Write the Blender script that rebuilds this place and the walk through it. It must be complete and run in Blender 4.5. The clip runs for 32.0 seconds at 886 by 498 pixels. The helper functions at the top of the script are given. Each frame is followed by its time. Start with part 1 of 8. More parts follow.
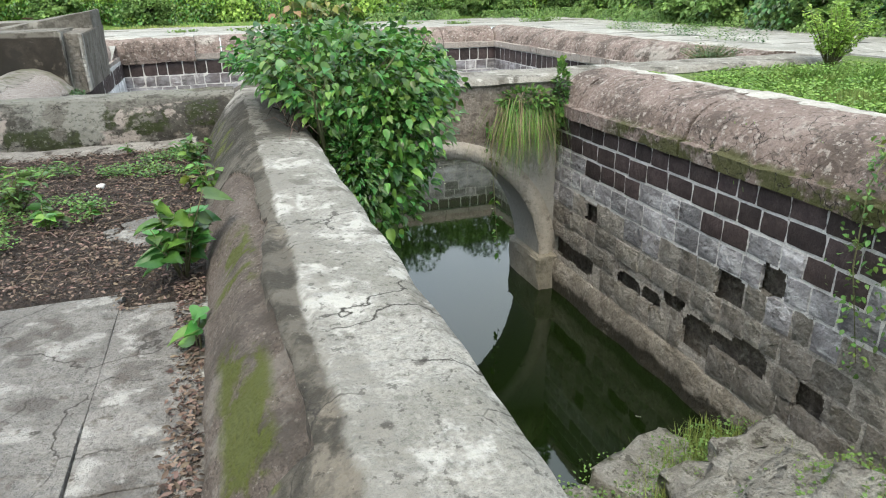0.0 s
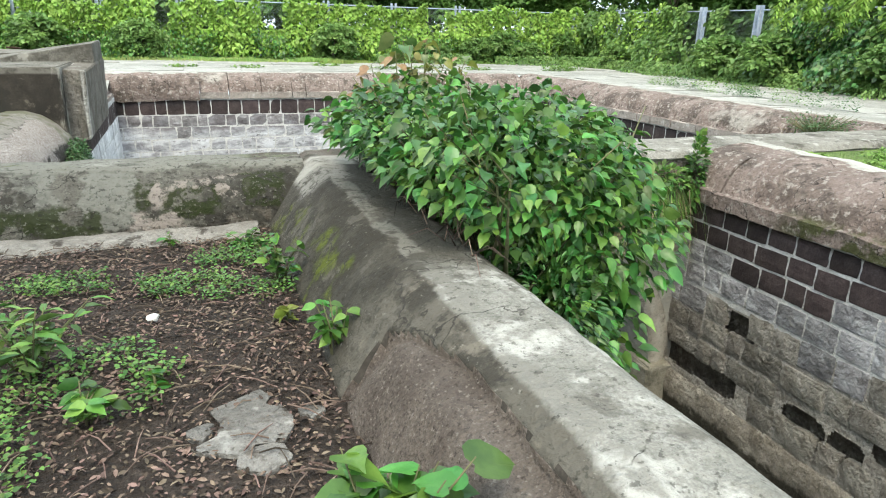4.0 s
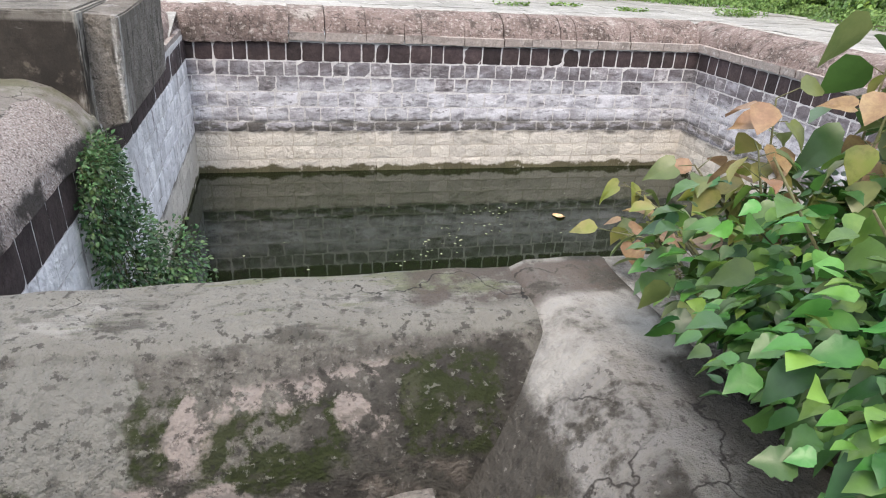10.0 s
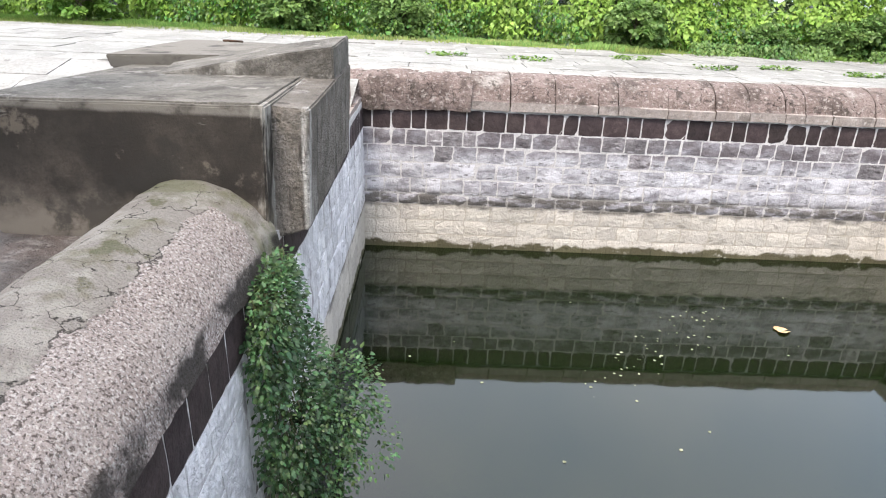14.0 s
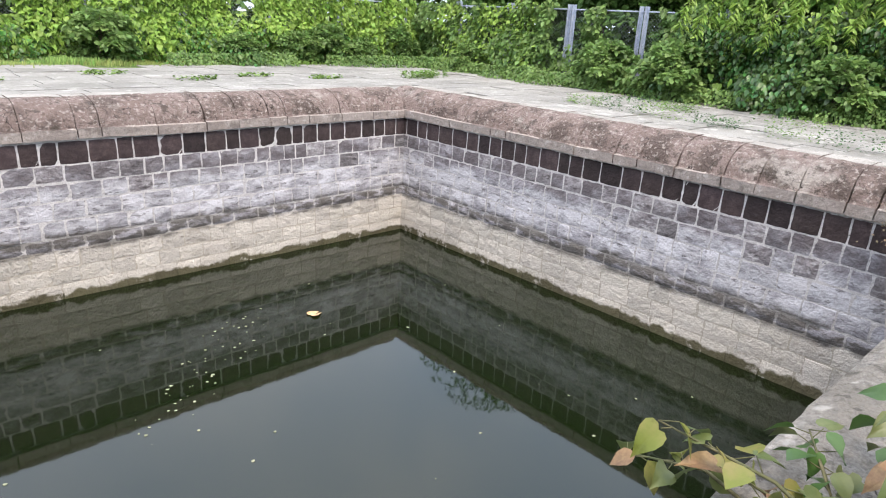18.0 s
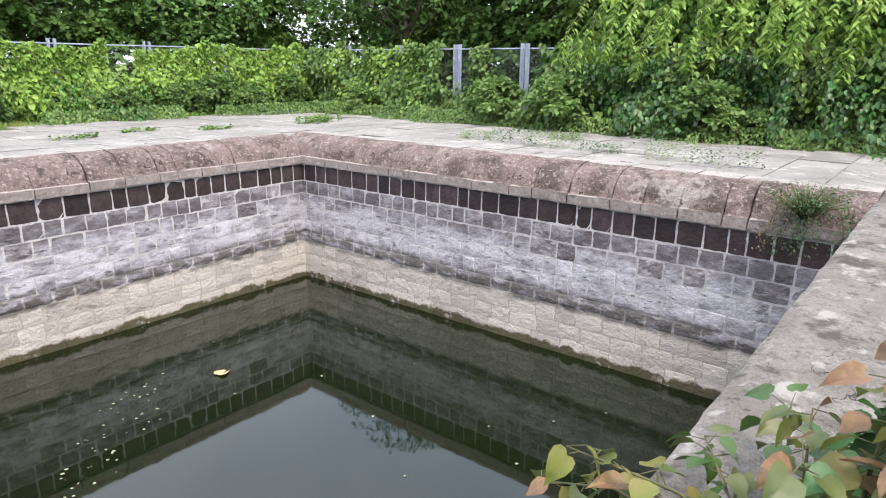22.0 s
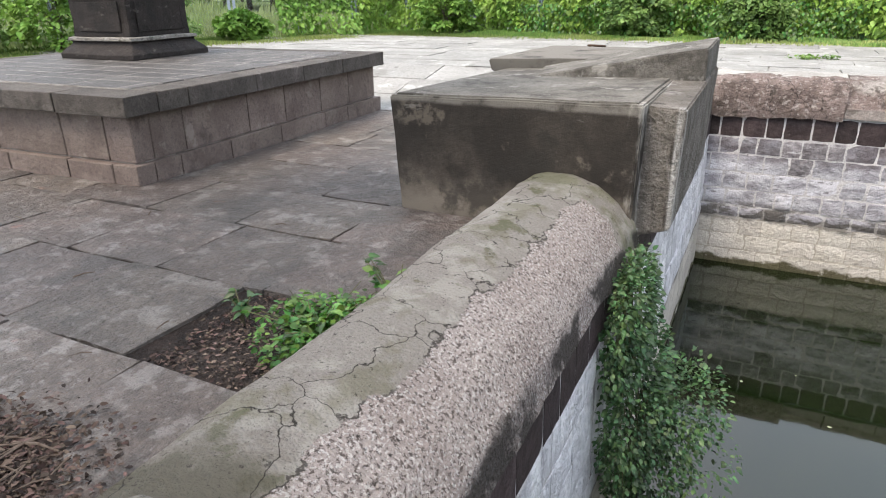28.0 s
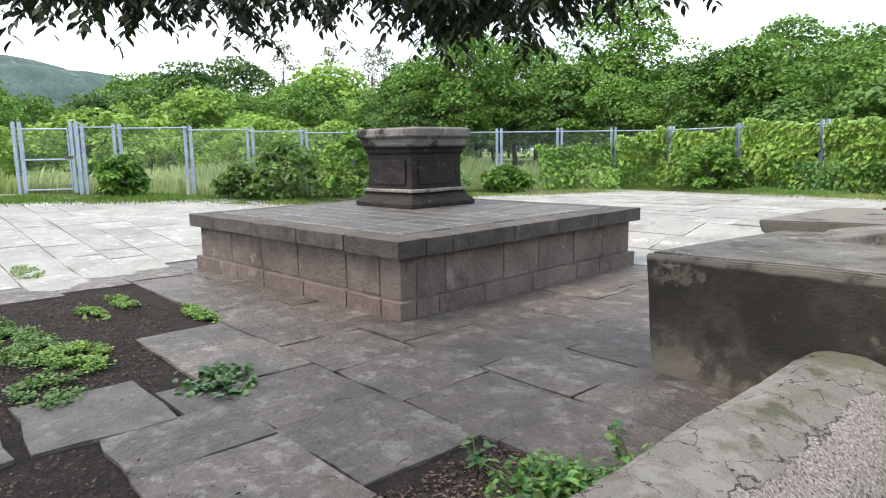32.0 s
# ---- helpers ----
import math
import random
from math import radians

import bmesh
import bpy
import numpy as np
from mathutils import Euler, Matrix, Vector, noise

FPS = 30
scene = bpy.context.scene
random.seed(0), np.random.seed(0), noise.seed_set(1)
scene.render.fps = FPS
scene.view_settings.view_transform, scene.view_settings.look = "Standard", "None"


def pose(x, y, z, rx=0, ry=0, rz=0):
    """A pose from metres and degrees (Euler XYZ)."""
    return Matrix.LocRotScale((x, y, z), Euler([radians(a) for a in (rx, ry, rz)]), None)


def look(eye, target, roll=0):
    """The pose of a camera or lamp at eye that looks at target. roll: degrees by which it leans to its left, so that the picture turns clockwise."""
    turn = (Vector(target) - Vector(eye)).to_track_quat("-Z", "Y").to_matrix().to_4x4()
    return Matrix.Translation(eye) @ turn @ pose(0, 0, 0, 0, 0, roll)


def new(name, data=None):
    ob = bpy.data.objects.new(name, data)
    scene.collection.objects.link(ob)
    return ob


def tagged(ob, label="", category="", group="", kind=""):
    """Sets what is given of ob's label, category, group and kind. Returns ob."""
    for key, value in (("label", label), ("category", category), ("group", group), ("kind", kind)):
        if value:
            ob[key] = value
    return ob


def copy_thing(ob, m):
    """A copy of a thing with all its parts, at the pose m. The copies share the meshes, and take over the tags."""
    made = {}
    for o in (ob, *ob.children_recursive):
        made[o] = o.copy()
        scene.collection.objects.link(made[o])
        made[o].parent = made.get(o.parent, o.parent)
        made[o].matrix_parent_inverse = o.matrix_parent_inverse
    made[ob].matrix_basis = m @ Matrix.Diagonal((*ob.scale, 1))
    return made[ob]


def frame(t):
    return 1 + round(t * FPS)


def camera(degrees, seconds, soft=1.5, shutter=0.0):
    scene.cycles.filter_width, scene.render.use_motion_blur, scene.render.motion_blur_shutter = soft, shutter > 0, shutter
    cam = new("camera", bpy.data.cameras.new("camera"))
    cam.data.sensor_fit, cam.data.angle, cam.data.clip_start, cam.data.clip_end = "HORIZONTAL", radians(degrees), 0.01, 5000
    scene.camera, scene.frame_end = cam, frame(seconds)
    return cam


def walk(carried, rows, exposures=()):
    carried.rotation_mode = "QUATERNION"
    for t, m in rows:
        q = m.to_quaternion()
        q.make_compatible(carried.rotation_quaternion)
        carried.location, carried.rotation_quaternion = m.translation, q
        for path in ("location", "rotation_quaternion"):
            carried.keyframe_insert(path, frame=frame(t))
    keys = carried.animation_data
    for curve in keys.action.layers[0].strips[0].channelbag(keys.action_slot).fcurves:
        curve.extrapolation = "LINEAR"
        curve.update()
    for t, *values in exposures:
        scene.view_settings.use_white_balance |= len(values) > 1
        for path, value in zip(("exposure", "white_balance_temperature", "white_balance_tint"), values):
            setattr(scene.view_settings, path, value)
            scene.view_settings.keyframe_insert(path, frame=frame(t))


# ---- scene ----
cam = camera(68.5, 32.0, soft=1.1)
PATH = [
    (0, (0.225, -6.816, 1.333), (0.797, -5.048, 0.595), -1.1),
    (0.5, (0.043, -6.663, 1.333), (0.719, -4.951, 0.55), -2.6),
    (1, (-0.105, -6.483, 1.368), (0.654, -4.797, 0.606), -2.4),
    (1.5, (-0.207, -6.254, 1.356), (0.55, -4.532, 0.676), -1.8),
    (2, (-0.27, -5.966, 1.377), (0.488, -4.217, 0.772), 1.0),
    (2.5, (-0.344, -5.698, 1.39), (0.349, -3.919, 0.796), 1.4),
    (4.5, (-0.484, -4.535, 1.421), (0.19, -2.777, 0.746), 1.8),
    (5, (-0.493, -4.247, 1.428), (0.115, -2.482, 0.71), 2.4),
    (5.5, (-0.497, -3.952, 1.406), (0.137, -2.199, 0.683), 3.3),
    (6, (-0.483, -3.68, 1.433), (0.2, -1.984, 0.624), 3.4),
    (6.5, (-0.459, -3.399, 1.418), (0.182, -1.697, 0.587), 2.3),
    (7, (-0.417, -3.085, 1.439), (0.183, -1.353, 0.639), 1.3),
    (7.5, (-0.41, -2.797, 1.464), (0.104, -1.048, 0.64), 1.9),
    (8, (-0.409, -2.5, 1.441), (0.052, -0.728, 0.635), 2.1),
    (8.5, (-0.43, -2.21, 1.463), (0.091, -0.479, 0.606), 3.5),
    (9, (-0.45, -1.933, 1.468), (0.06, -0.2, 0.61), 2.5),
    (9.5, (-0.449, -1.634, 1.453), (0.039, 0.124, 0.632), 2.7),
    (10, (-0.47, -1.371, 1.48), (-0.005, 0.38, 0.634), 3.7),
    (10.5, (-0.519, -1.158, 1.473), (-0.112, 0.619, 0.649), 3.1),
    (11, (-0.591, -0.908, 1.476), (-0.184, 0.876, 0.668), 2.7),
    (11.5, (-0.672, -0.713, 1.498), (-0.33, 1.067, 0.652), 2.4),
    (12, (-0.713, -0.518, 1.503), (-0.545, 1.281, 0.645), 0.4),
    (12.5, (-0.742, -0.284, 1.507), (-0.675, 1.533, 0.674), -0.0),
    (13, (-0.782, -0.141, 1.539), (-0.848, 1.685, 0.725), 0.2),
    (13.5, (-0.823, -0.033, 1.57), (-0.847, 1.827, 0.834), 1.5),
    (15.5, (-0.885, 0.259, 1.708), (-0.439, 2.033, 0.899), 3.2),
    (16, (-0.842, 0.263, 1.679), (-0.193, 1.985, 0.896), 3.2),
    (16.5, (-0.834, 0.254, 1.669), (-0.002, 1.91, 0.918), 2.7),
    (17, (-0.78, 0.212, 1.658), (0.216, 1.792, 0.943), 2.5),
    (17.5, (-0.725, 0.18, 1.671), (0.422, 1.664, 0.977), 2.5),
    (18, (-0.692, 0.146, 1.684), (0.604, 1.519, 1.023), 3.3),
    (18.5, (-0.667, 0.113, 1.673), (0.769, 1.352, 1.04), 3.8),
    (19, (-0.635, 0.072, 1.679), (0.921, 1.171, 1.07), 3.4),
    (19.5, (-0.66, 0.087, 1.71), (0.968, 1.086, 1.117), 3.2),
    (20, (-0.656, 0.088, 1.718), (0.99, 1.06, 1.13), 2.4),
    (20.5, (-0.651, 0.067, 1.722), (0.973, 1.066, 1.118), 1.6),
    (21, (-0.648, 0.079, 1.72), (0.951, 1.115, 1.114), 1.0),
    (21.5, (-0.64, 0.099, 1.721), (0.933, 1.189, 1.141), 1.0),
    (22, (-0.673, 0.113, 1.715), (0.835, 1.31, 1.172), 0.6),
    (22.5, (-0.698, 0.113, 1.724), (0.649, 1.476, 1.152), 0.2),
    (23, (-0.74, 0.135, 1.733), (0.301, 1.723, 1.106), -0.3),
    (23.5, (-0.795, 0.164, 1.732), (-0.11, 1.927, 1.083), -0.7),
    (24, (-0.797, 0.132, 1.69), (-0.429, 1.989, 1.046), -1.5),
    (25, (-0.755, 0.044, 1.583), (-0.859, 1.917, 0.888), -1.1),
    (25.5, (-0.818, 0.011, 1.578), (-1.084, 1.84, 0.813), -0.6),
    (27.5, (-1.11, -0.112, 1.56), (-1.78, 1.527, 0.63), -0.8),
    (28, (-1.191, -0.136, 1.571), (-2.019, 1.528, 0.831), -0.8),
    (28.5, (-1.243, -0.155, 1.581), (-2.199, 1.5, 0.992), -0.6),
    (29, (-1.257, -0.163, 1.594), (-2.311, 1.469, 1.119), -0.2),
    (29.5, (-1.245, -0.145, 1.606), (-2.376, 1.452, 1.196), -0.4),
    (30, (-1.24, -0.141, 1.614), (-2.43, 1.422, 1.243), -0.4),
    (30.5, (-1.239, -0.142, 1.622), (-2.503, 1.37, 1.282), -0.8),
    (31, (-1.239, -0.139, 1.612), (-2.592, 1.293, 1.269), -0.9),
    (31.5, (-1.244, -0.132, 1.614), (-2.675, 1.221, 1.265), -0.9),
    (32, (-1.239, -0.109, 1.613), (-2.711, 1.212, 1.314), -1.0),
]
EXPOSURES = [(0.0, 1.44, 6640, 2), (2.5, 1.44, 6680, 0), (5.0, 1.70, 6700, -2), (7.0, 1.72, 6620, 4), (9.0, 1.57, 6600, 14), (10.0, 1.46, 6600, 12), (12.0, 1.65, 6500, 12), (13.5, 1.75, 6600, 12), (15.5, 1.39, 6680, 10),
             (18.0, 1.45, 6600, 13), (21.0, 1.45, 6550, 15), (25.0, 1.48, 6680, 14), (28.0, 1.42, 6750, 11), (30.0, 1.34, 6600, 11), (32.0, 1.33, 6640, 8)]
walk(cam, [(t, look(eye, target, roll)) for t, eye, target, roll in PATH], EXPOSURES)

# ---- light: bright overcast monsoon sky ----
SUN_EL, SUN_ROT = radians(62), radians(206)
world = bpy.data.worlds.new("overcast_sky")
scene.world = world
world.use_nodes = True
wn, wl = world.node_tree.nodes, world.node_tree.links
wn.clear()
w_out = wn.new("ShaderNodeOutputWorld")
w_bg = wn.new("ShaderNodeBackground")
w_sky = wn.new("ShaderNodeTexSky")
w_sky.sky_type = "NISHITA"
w_sky.sun_disc = False
w_sky.sun_elevation, w_sky.sun_rotation = SUN_EL, SUN_ROT
w_sky.dust_density = 4.0
w_cloud = wn.new("ShaderNodeTexNoise")
w_cloud.inputs["Scale"].default_value = 2.2
w_cloud.inputs["Detail"].default_value = 5.0
w_ramp = wn.new("ShaderNodeValToRGB")
w_ramp.color_ramp.elements[0].position, w_ramp.color_ramp.elements[0].color = 0.3, (6.7, 8.3, 10.7, 1)
w_ramp.color_ramp.elements[1].position, w_ramp.color_ramp.elements[1].color = 0.7, (11.2, 11.7, 12.3, 1)
w_mix = wn.new("ShaderNodeMixRGB")
w_mix.inputs[0].default_value = 0.72
w_coord = wn.new("ShaderNodeTexCoord")
wl.new(w_coord.outputs["Generated"], w_cloud.inputs["Vector"])
wl.new(w_cloud.outputs["Fac"], w_ramp.inputs[0])
wl.new(w_sky.outputs[0], w_mix.inputs[1])
wl.new(w_ramp.outputs[0], w_mix.inputs[2])
wl.new(w_mix.outputs[0], w_bg.inputs["Color"])
w_bg.inputs["Strength"].default_value = 0.104
wl.new(w_bg.outputs[0], w_out.inputs[0])

sun_data = bpy.data.lights.new("sun", "SUN")
sun_data.energy, sun_data.angle, sun_data.color = 1.4, radians(25), (1.0, 0.89, 0.73)
sun = new("sun", sun_data)
sun.matrix_world = look((0, 0, 30), (0 - 30 * math.sin(SUN_ROT) / math.tan(SUN_EL), 0 - 30 * math.cos(SUN_ROT) / math.tan(SUN_EL), 0))

# ---- materials ----
def mat(name, c1, c2, scale=3.0, rough=0.85, stains=(), grain=60.0, bump=0.25, spec=0.3, island=0.0, objrand=0.0, stretch=(1, 1, 1), trans=0.0, metal=0.0, coarse=0.0, cracks=None, speck=0.45, dist=0.01, gritty=0.6, crack_at=(0.48, 0.56), crack_in=(), hue=0.035):
    """Two colours mixed by a noise in metres, stains as (colour, scale, low, high, strength, stretch), grain relief."""
    m = bpy.data.materials.new(name)
    m.use_nodes = True
    n, l = m.node_tree.nodes, m.node_tree.links
    bsdf = n["Principled BSDF"]
    bsdf.inputs["Roughness"].default_value = rough
    bsdf.inputs["Specular IOR Level"].default_value = spec
    bsdf.inputs["Metallic"].default_value = metal
    geo = n.new("ShaderNodeNewGeometry")

    def noise_at(sc, st=(1, 1, 1), detail=6.0, rg=0.6):
        mp = n.new("ShaderNodeMapping")
        mp.inputs["Scale"].default_value = st
        l.new(geo.outputs["Position"], mp.inputs[0])
        t = n.new("ShaderNodeTexNoise")
        t.inputs["Scale"].default_value, t.inputs["Detail"].default_value, t.inputs["Roughness"].default_value = sc, detail, rg
        l.new(mp.outputs[0], t.inputs["Vector"])
        return t.outputs["Fac"]

    def ramp(src, lo, hi, a=0.0, b=1.0):
        r = n.new("ShaderNodeMapRange")
        r.interpolation_type = "SMOOTHSTEP"
        for k, v in zip((1, 2, 3, 4), (lo, hi, a, b)):
            r.inputs[k].default_value = v
        l.new(src, r.inputs[0])
        return r.outputs[0]

    def mix(fac, a, b, mode="MIX"):
        x = n.new("ShaderNodeMixRGB")
        x.blend_type = mode
        for sock, v in zip(x.inputs, (fac, a, b)):
            if isinstance(v, tuple):
                sock.default_value = (*v, 1)
            elif isinstance(v, float):
                sock.default_value = v
            else:
                l.new(v, sock)
        return x.outputs[0]

    col = mix(ramp(noise_at(scale, stretch), 0.36, 0.64), c1, c2)
    fine = noise_at(grain, (1, 1, 1), 4.0, 0.7)
    col = mix(ramp(fine, 0.32, 0.68, 0.0, gritty), col, tuple(v * 0.62 for v in c1))
    col = mix(ramp(noise_at(grain * 0.33, (1, 1, 1), 5.0, 0.7), 0.5, 0.66, 0.0, speck), col, tuple(v * 0.45 for v in c1))
    sep = n.new("ShaderNodeSeparateXYZ")
    l.new(geo.outputs["Position"], sep.inputs[0])

    def times(a, b):
        x = n.new("ShaderNodeMath")
        x.operation = "MULTIPLY"
        l.new(a, x.inputs[0])
        l.new(b, x.inputs[1])
        return x.outputs[0]

    def within(f, limits):
        for axis, a, b, wob in limits:
            w = n.new("ShaderNodeMath")
            w.operation = "MULTIPLY_ADD"
            l.new(noise_at(3.5, (1, 1, 1), 6.0, 0.65), w.inputs[0])
            w.inputs[1].default_value = wob
            l.new(sep.outputs[axis], w.inputs[2])
            o = 0.5 * wob
            f = times(f, ramp(w.outputs[0], a + o, b + o) if a < b else ramp(w.outputs[0], b + o, a + o, 1.0, 0.0))
        return f

    for c, sc, lo, hi, k, *st in stains:
        f = ramp(noise_at(sc, st[0] if st and st[0] else (1, 1, 1), 7.0, 0.65), lo, hi, 0.0, k)
        f = within(f, st[1:])
        col = mix(f, col, c)
    if cracks:
        c, sc, wd = cracks
        vor = n.new("ShaderNodeTexVoronoi")
        vor.feature = "DISTANCE_TO_EDGE"
        vor.inputs["Scale"].default_value = sc
        wob = n.new("ShaderNodeTexNoise")
        wob.inputs["Scale"].default_value, wob.inputs["Detail"].default_value = 5.0, 5.0
        l.new(geo.outputs["Position"], wob.inputs["Vector"])
        va = n.new("ShaderNodeVectorMath")
        va.operation = "MULTIPLY_ADD"
        va.inputs[1].default_value = (0.3, 0.3, 0.3)
        l.new(wob.outputs["Color"], va.inputs[0])
        l.new(geo.outputs["Position"], va.inputs[2])
        l.new(va.outputs[0], vor.inputs["Vector"])
        f1 = ramp(vor.outputs["Distance"], 0.0, wd, 1.0, 0.0)
        f2 = ramp(noise_at(1.4), *crack_at)
        col = mix(within(times(f1, f2), crack_in), col, c)
    if island or objrand:
        src = geo.outputs["Random Per Island"] if island else n.new("ShaderNodeObjectInfo").outputs["Random"]
        amount = island or objrand
        h = n.new("ShaderNodeHueSaturation")
        r1 = n.new("ShaderNodeMapRange")
        for k, v in zip((1, 2, 3, 4), (0, 1, 1 - amount, 1 + amount)):
            r1.inputs[k].default_value = v
        l.new(src, r1.inputs[0])
        l.new(r1.outputs[0], h.inputs["Value"])
        r2 = n.new("ShaderNodeMapRange")
        for k, v in zip((1, 2, 3, 4), (0, 1, 0.5 - amount * hue, 0.5 + amount * hue)):
            r2.inputs[k].default_value = v
        mul = n.new("ShaderNodeMath")
        mul.operation = "FRACT"
        add = n.new("ShaderNodeMath")
        add.operation = "MULTIPLY"
        add.inputs[1].default_value = 7.31
        l.new(src, add.inputs[0])
        l.new(add.outputs[0], mul.inputs[0])
        l.new(mul.outputs[0], r2.inputs[0])
        l.new(r2.outputs[0], h.inputs["Hue"])
        l.new(col, h.inputs["Color"])
        col = h.outputs[0]
    l.new(col, bsdf.inputs["Base Color"])
    b = n.new("ShaderNodeBump")
    b.inputs["Strength"].default_value = bump
    b.inputs["Distance"].default_value = dist
    hgt = fine
    if coarse:
        ad = n.new("ShaderNodeMath")
        ad.operation = "MULTIPLY_ADD"
        l.new(noise_at(coarse, (1, 1, 1), 6.0), ad.inputs[0])
        ad.inputs[1].default_value = 4.0
        l.new(fine, ad.inputs[2])
        hgt = ad.outputs[0]
    l.new(hgt, b.inputs["Height"])
    l.new(b.outputs[0], bsdf.inputs["Normal"])
    if trans:
        tr = n.new("ShaderNodeBsdfTranslucent")
        ms = n.new("ShaderNodeMixShader")
        ms.inputs[0].default_value = trans
        l.new(col, tr.inputs["Color"])
        l.new(bsdf.outputs[0], ms.inputs[1])
        l.new(tr.outputs[0], ms.inputs[2])
        l.new(ms.outputs[0], n["Material Output"].inputs[0])
    return m


MOSS, BLACK, LIME = (0.075, 0.10, 0.014), (0.05, 0.046, 0.04), (0.62, 0.6, 0.57)
# Beyond y = -2.5 the dark tone includes the shrub's shade, put into the colour.
M_PLASTER = mat("weathered_shaded_lime_plaster", (0.22, 0.21, 0.19), (0.34, 0.325, 0.305), 2.6, 0.9, [((0.10, 0.09, 0.078), 2.2, 0.54, 0.62, 0.75), ((0.43, 0.415, 0.395), 3.6, 0.52, 0.60, 0.8), ((0.092, 0.081, 0.067), 0.5, 0.0, 0.2, 0.95, None, ("X", 0.395, 0.365, 0.10)), ((0.05, 0.044, 0.036), 0.5, 0.0, 0.2, 0.92, None, ("Y", -2.5, -2.2, 0.9)), ((0.058, 0.052, 0.044), 0.5, 0.0, 0.2, 0.9, None, ("X", 0.27, 0.22, 0.14), ("Y", -0.65, -0.4, 0.5)), ((0.028, 0.024, 0.019), 2.2, 0.5, 0.58, 0.8, None, ("X", 0.40, 0.36, 0.12)), ((0.17, 0.147, 0.122), 3.2, 0.56, 0.62, 0.75, None, ("X", 0.40, 0.36, 0.12), ("Y", -2.2, -2.5, 0.5)), ((0.11, 0.10, 0.087), 4.0, 0.55, 0.61, 0.6, None, ("X", 0.9, 0.7, 0.3), ("Y", -2.9, -1.9, 0.9)), ((0.19, 0.178, 0.162), 6.0, 0.42, 0.54, 0.8, None, ("X", 0.37, 0.39, 0.10), ("X", 0.50, 0.47, 0.12)), ((0.215, 0.203, 0.19), 7.0, 0.40, 0.54, 0.9, None, ("X", 0.19, 0.23, 0.2), ("X", 0.60, 0.52, 0.25), ("Y", -0.5, -0.3, 0.4)), ((0.20, 0.158, 0.138), 7.0, 0.40, 0.50, 0.9, None, ("X", 0.135, 0.105, 0.12), ("Y", -3.3, -3.5, 0.3)), ((0.08, 0.10, 0.006), 2.2, 0.57, 0.68, 0.85, None, ("X", 0.25, 0.20, 0.14)), ((0.085, 0.105, 0.006), 5.0, 0.44, 0.58, 0.85, None, ("X", 0.09, 0.13, 0.10), ("X", 0.25, 0.20, 0.12), ("Y", -3.55, -3.75, 0.5)), ((0.035, 0.03, 0.026), 7.0, 0.62, 0.68, 0.75), ((0.03, 0.026, 0.022), 30, 0.58, 0.63, 0.6), ((0.34, 0.32, 0.29), 38, 0.62, 0.67, 0.35), ((0.31, 0.295, 0.272), 3, 0.34, 0.5, 0.9, None, ("Y", -0.02, 0.04, 0.16), ("Y", 0.42, 0.38, 0.14), ("X", 0.14, 0.22, 0.12), ("X", 0.70, 0.64, 0.12), ("Z", 0.26, 0.32, 0.05)), ((0.085, 0.068, 0.057), 7, 0.40, 0.52, 0.85, None, ("Y", 0.38, 0.44, 0.16), ("Y", 0.66, 0.635, 0.06), ("X", -0.10, 0.0, 0.2))], 90, 0.8, coarse=14, cracks=((0.03, 0.026, 0.023), 2.0, 0.013), speck=0.55, dist=0.02)
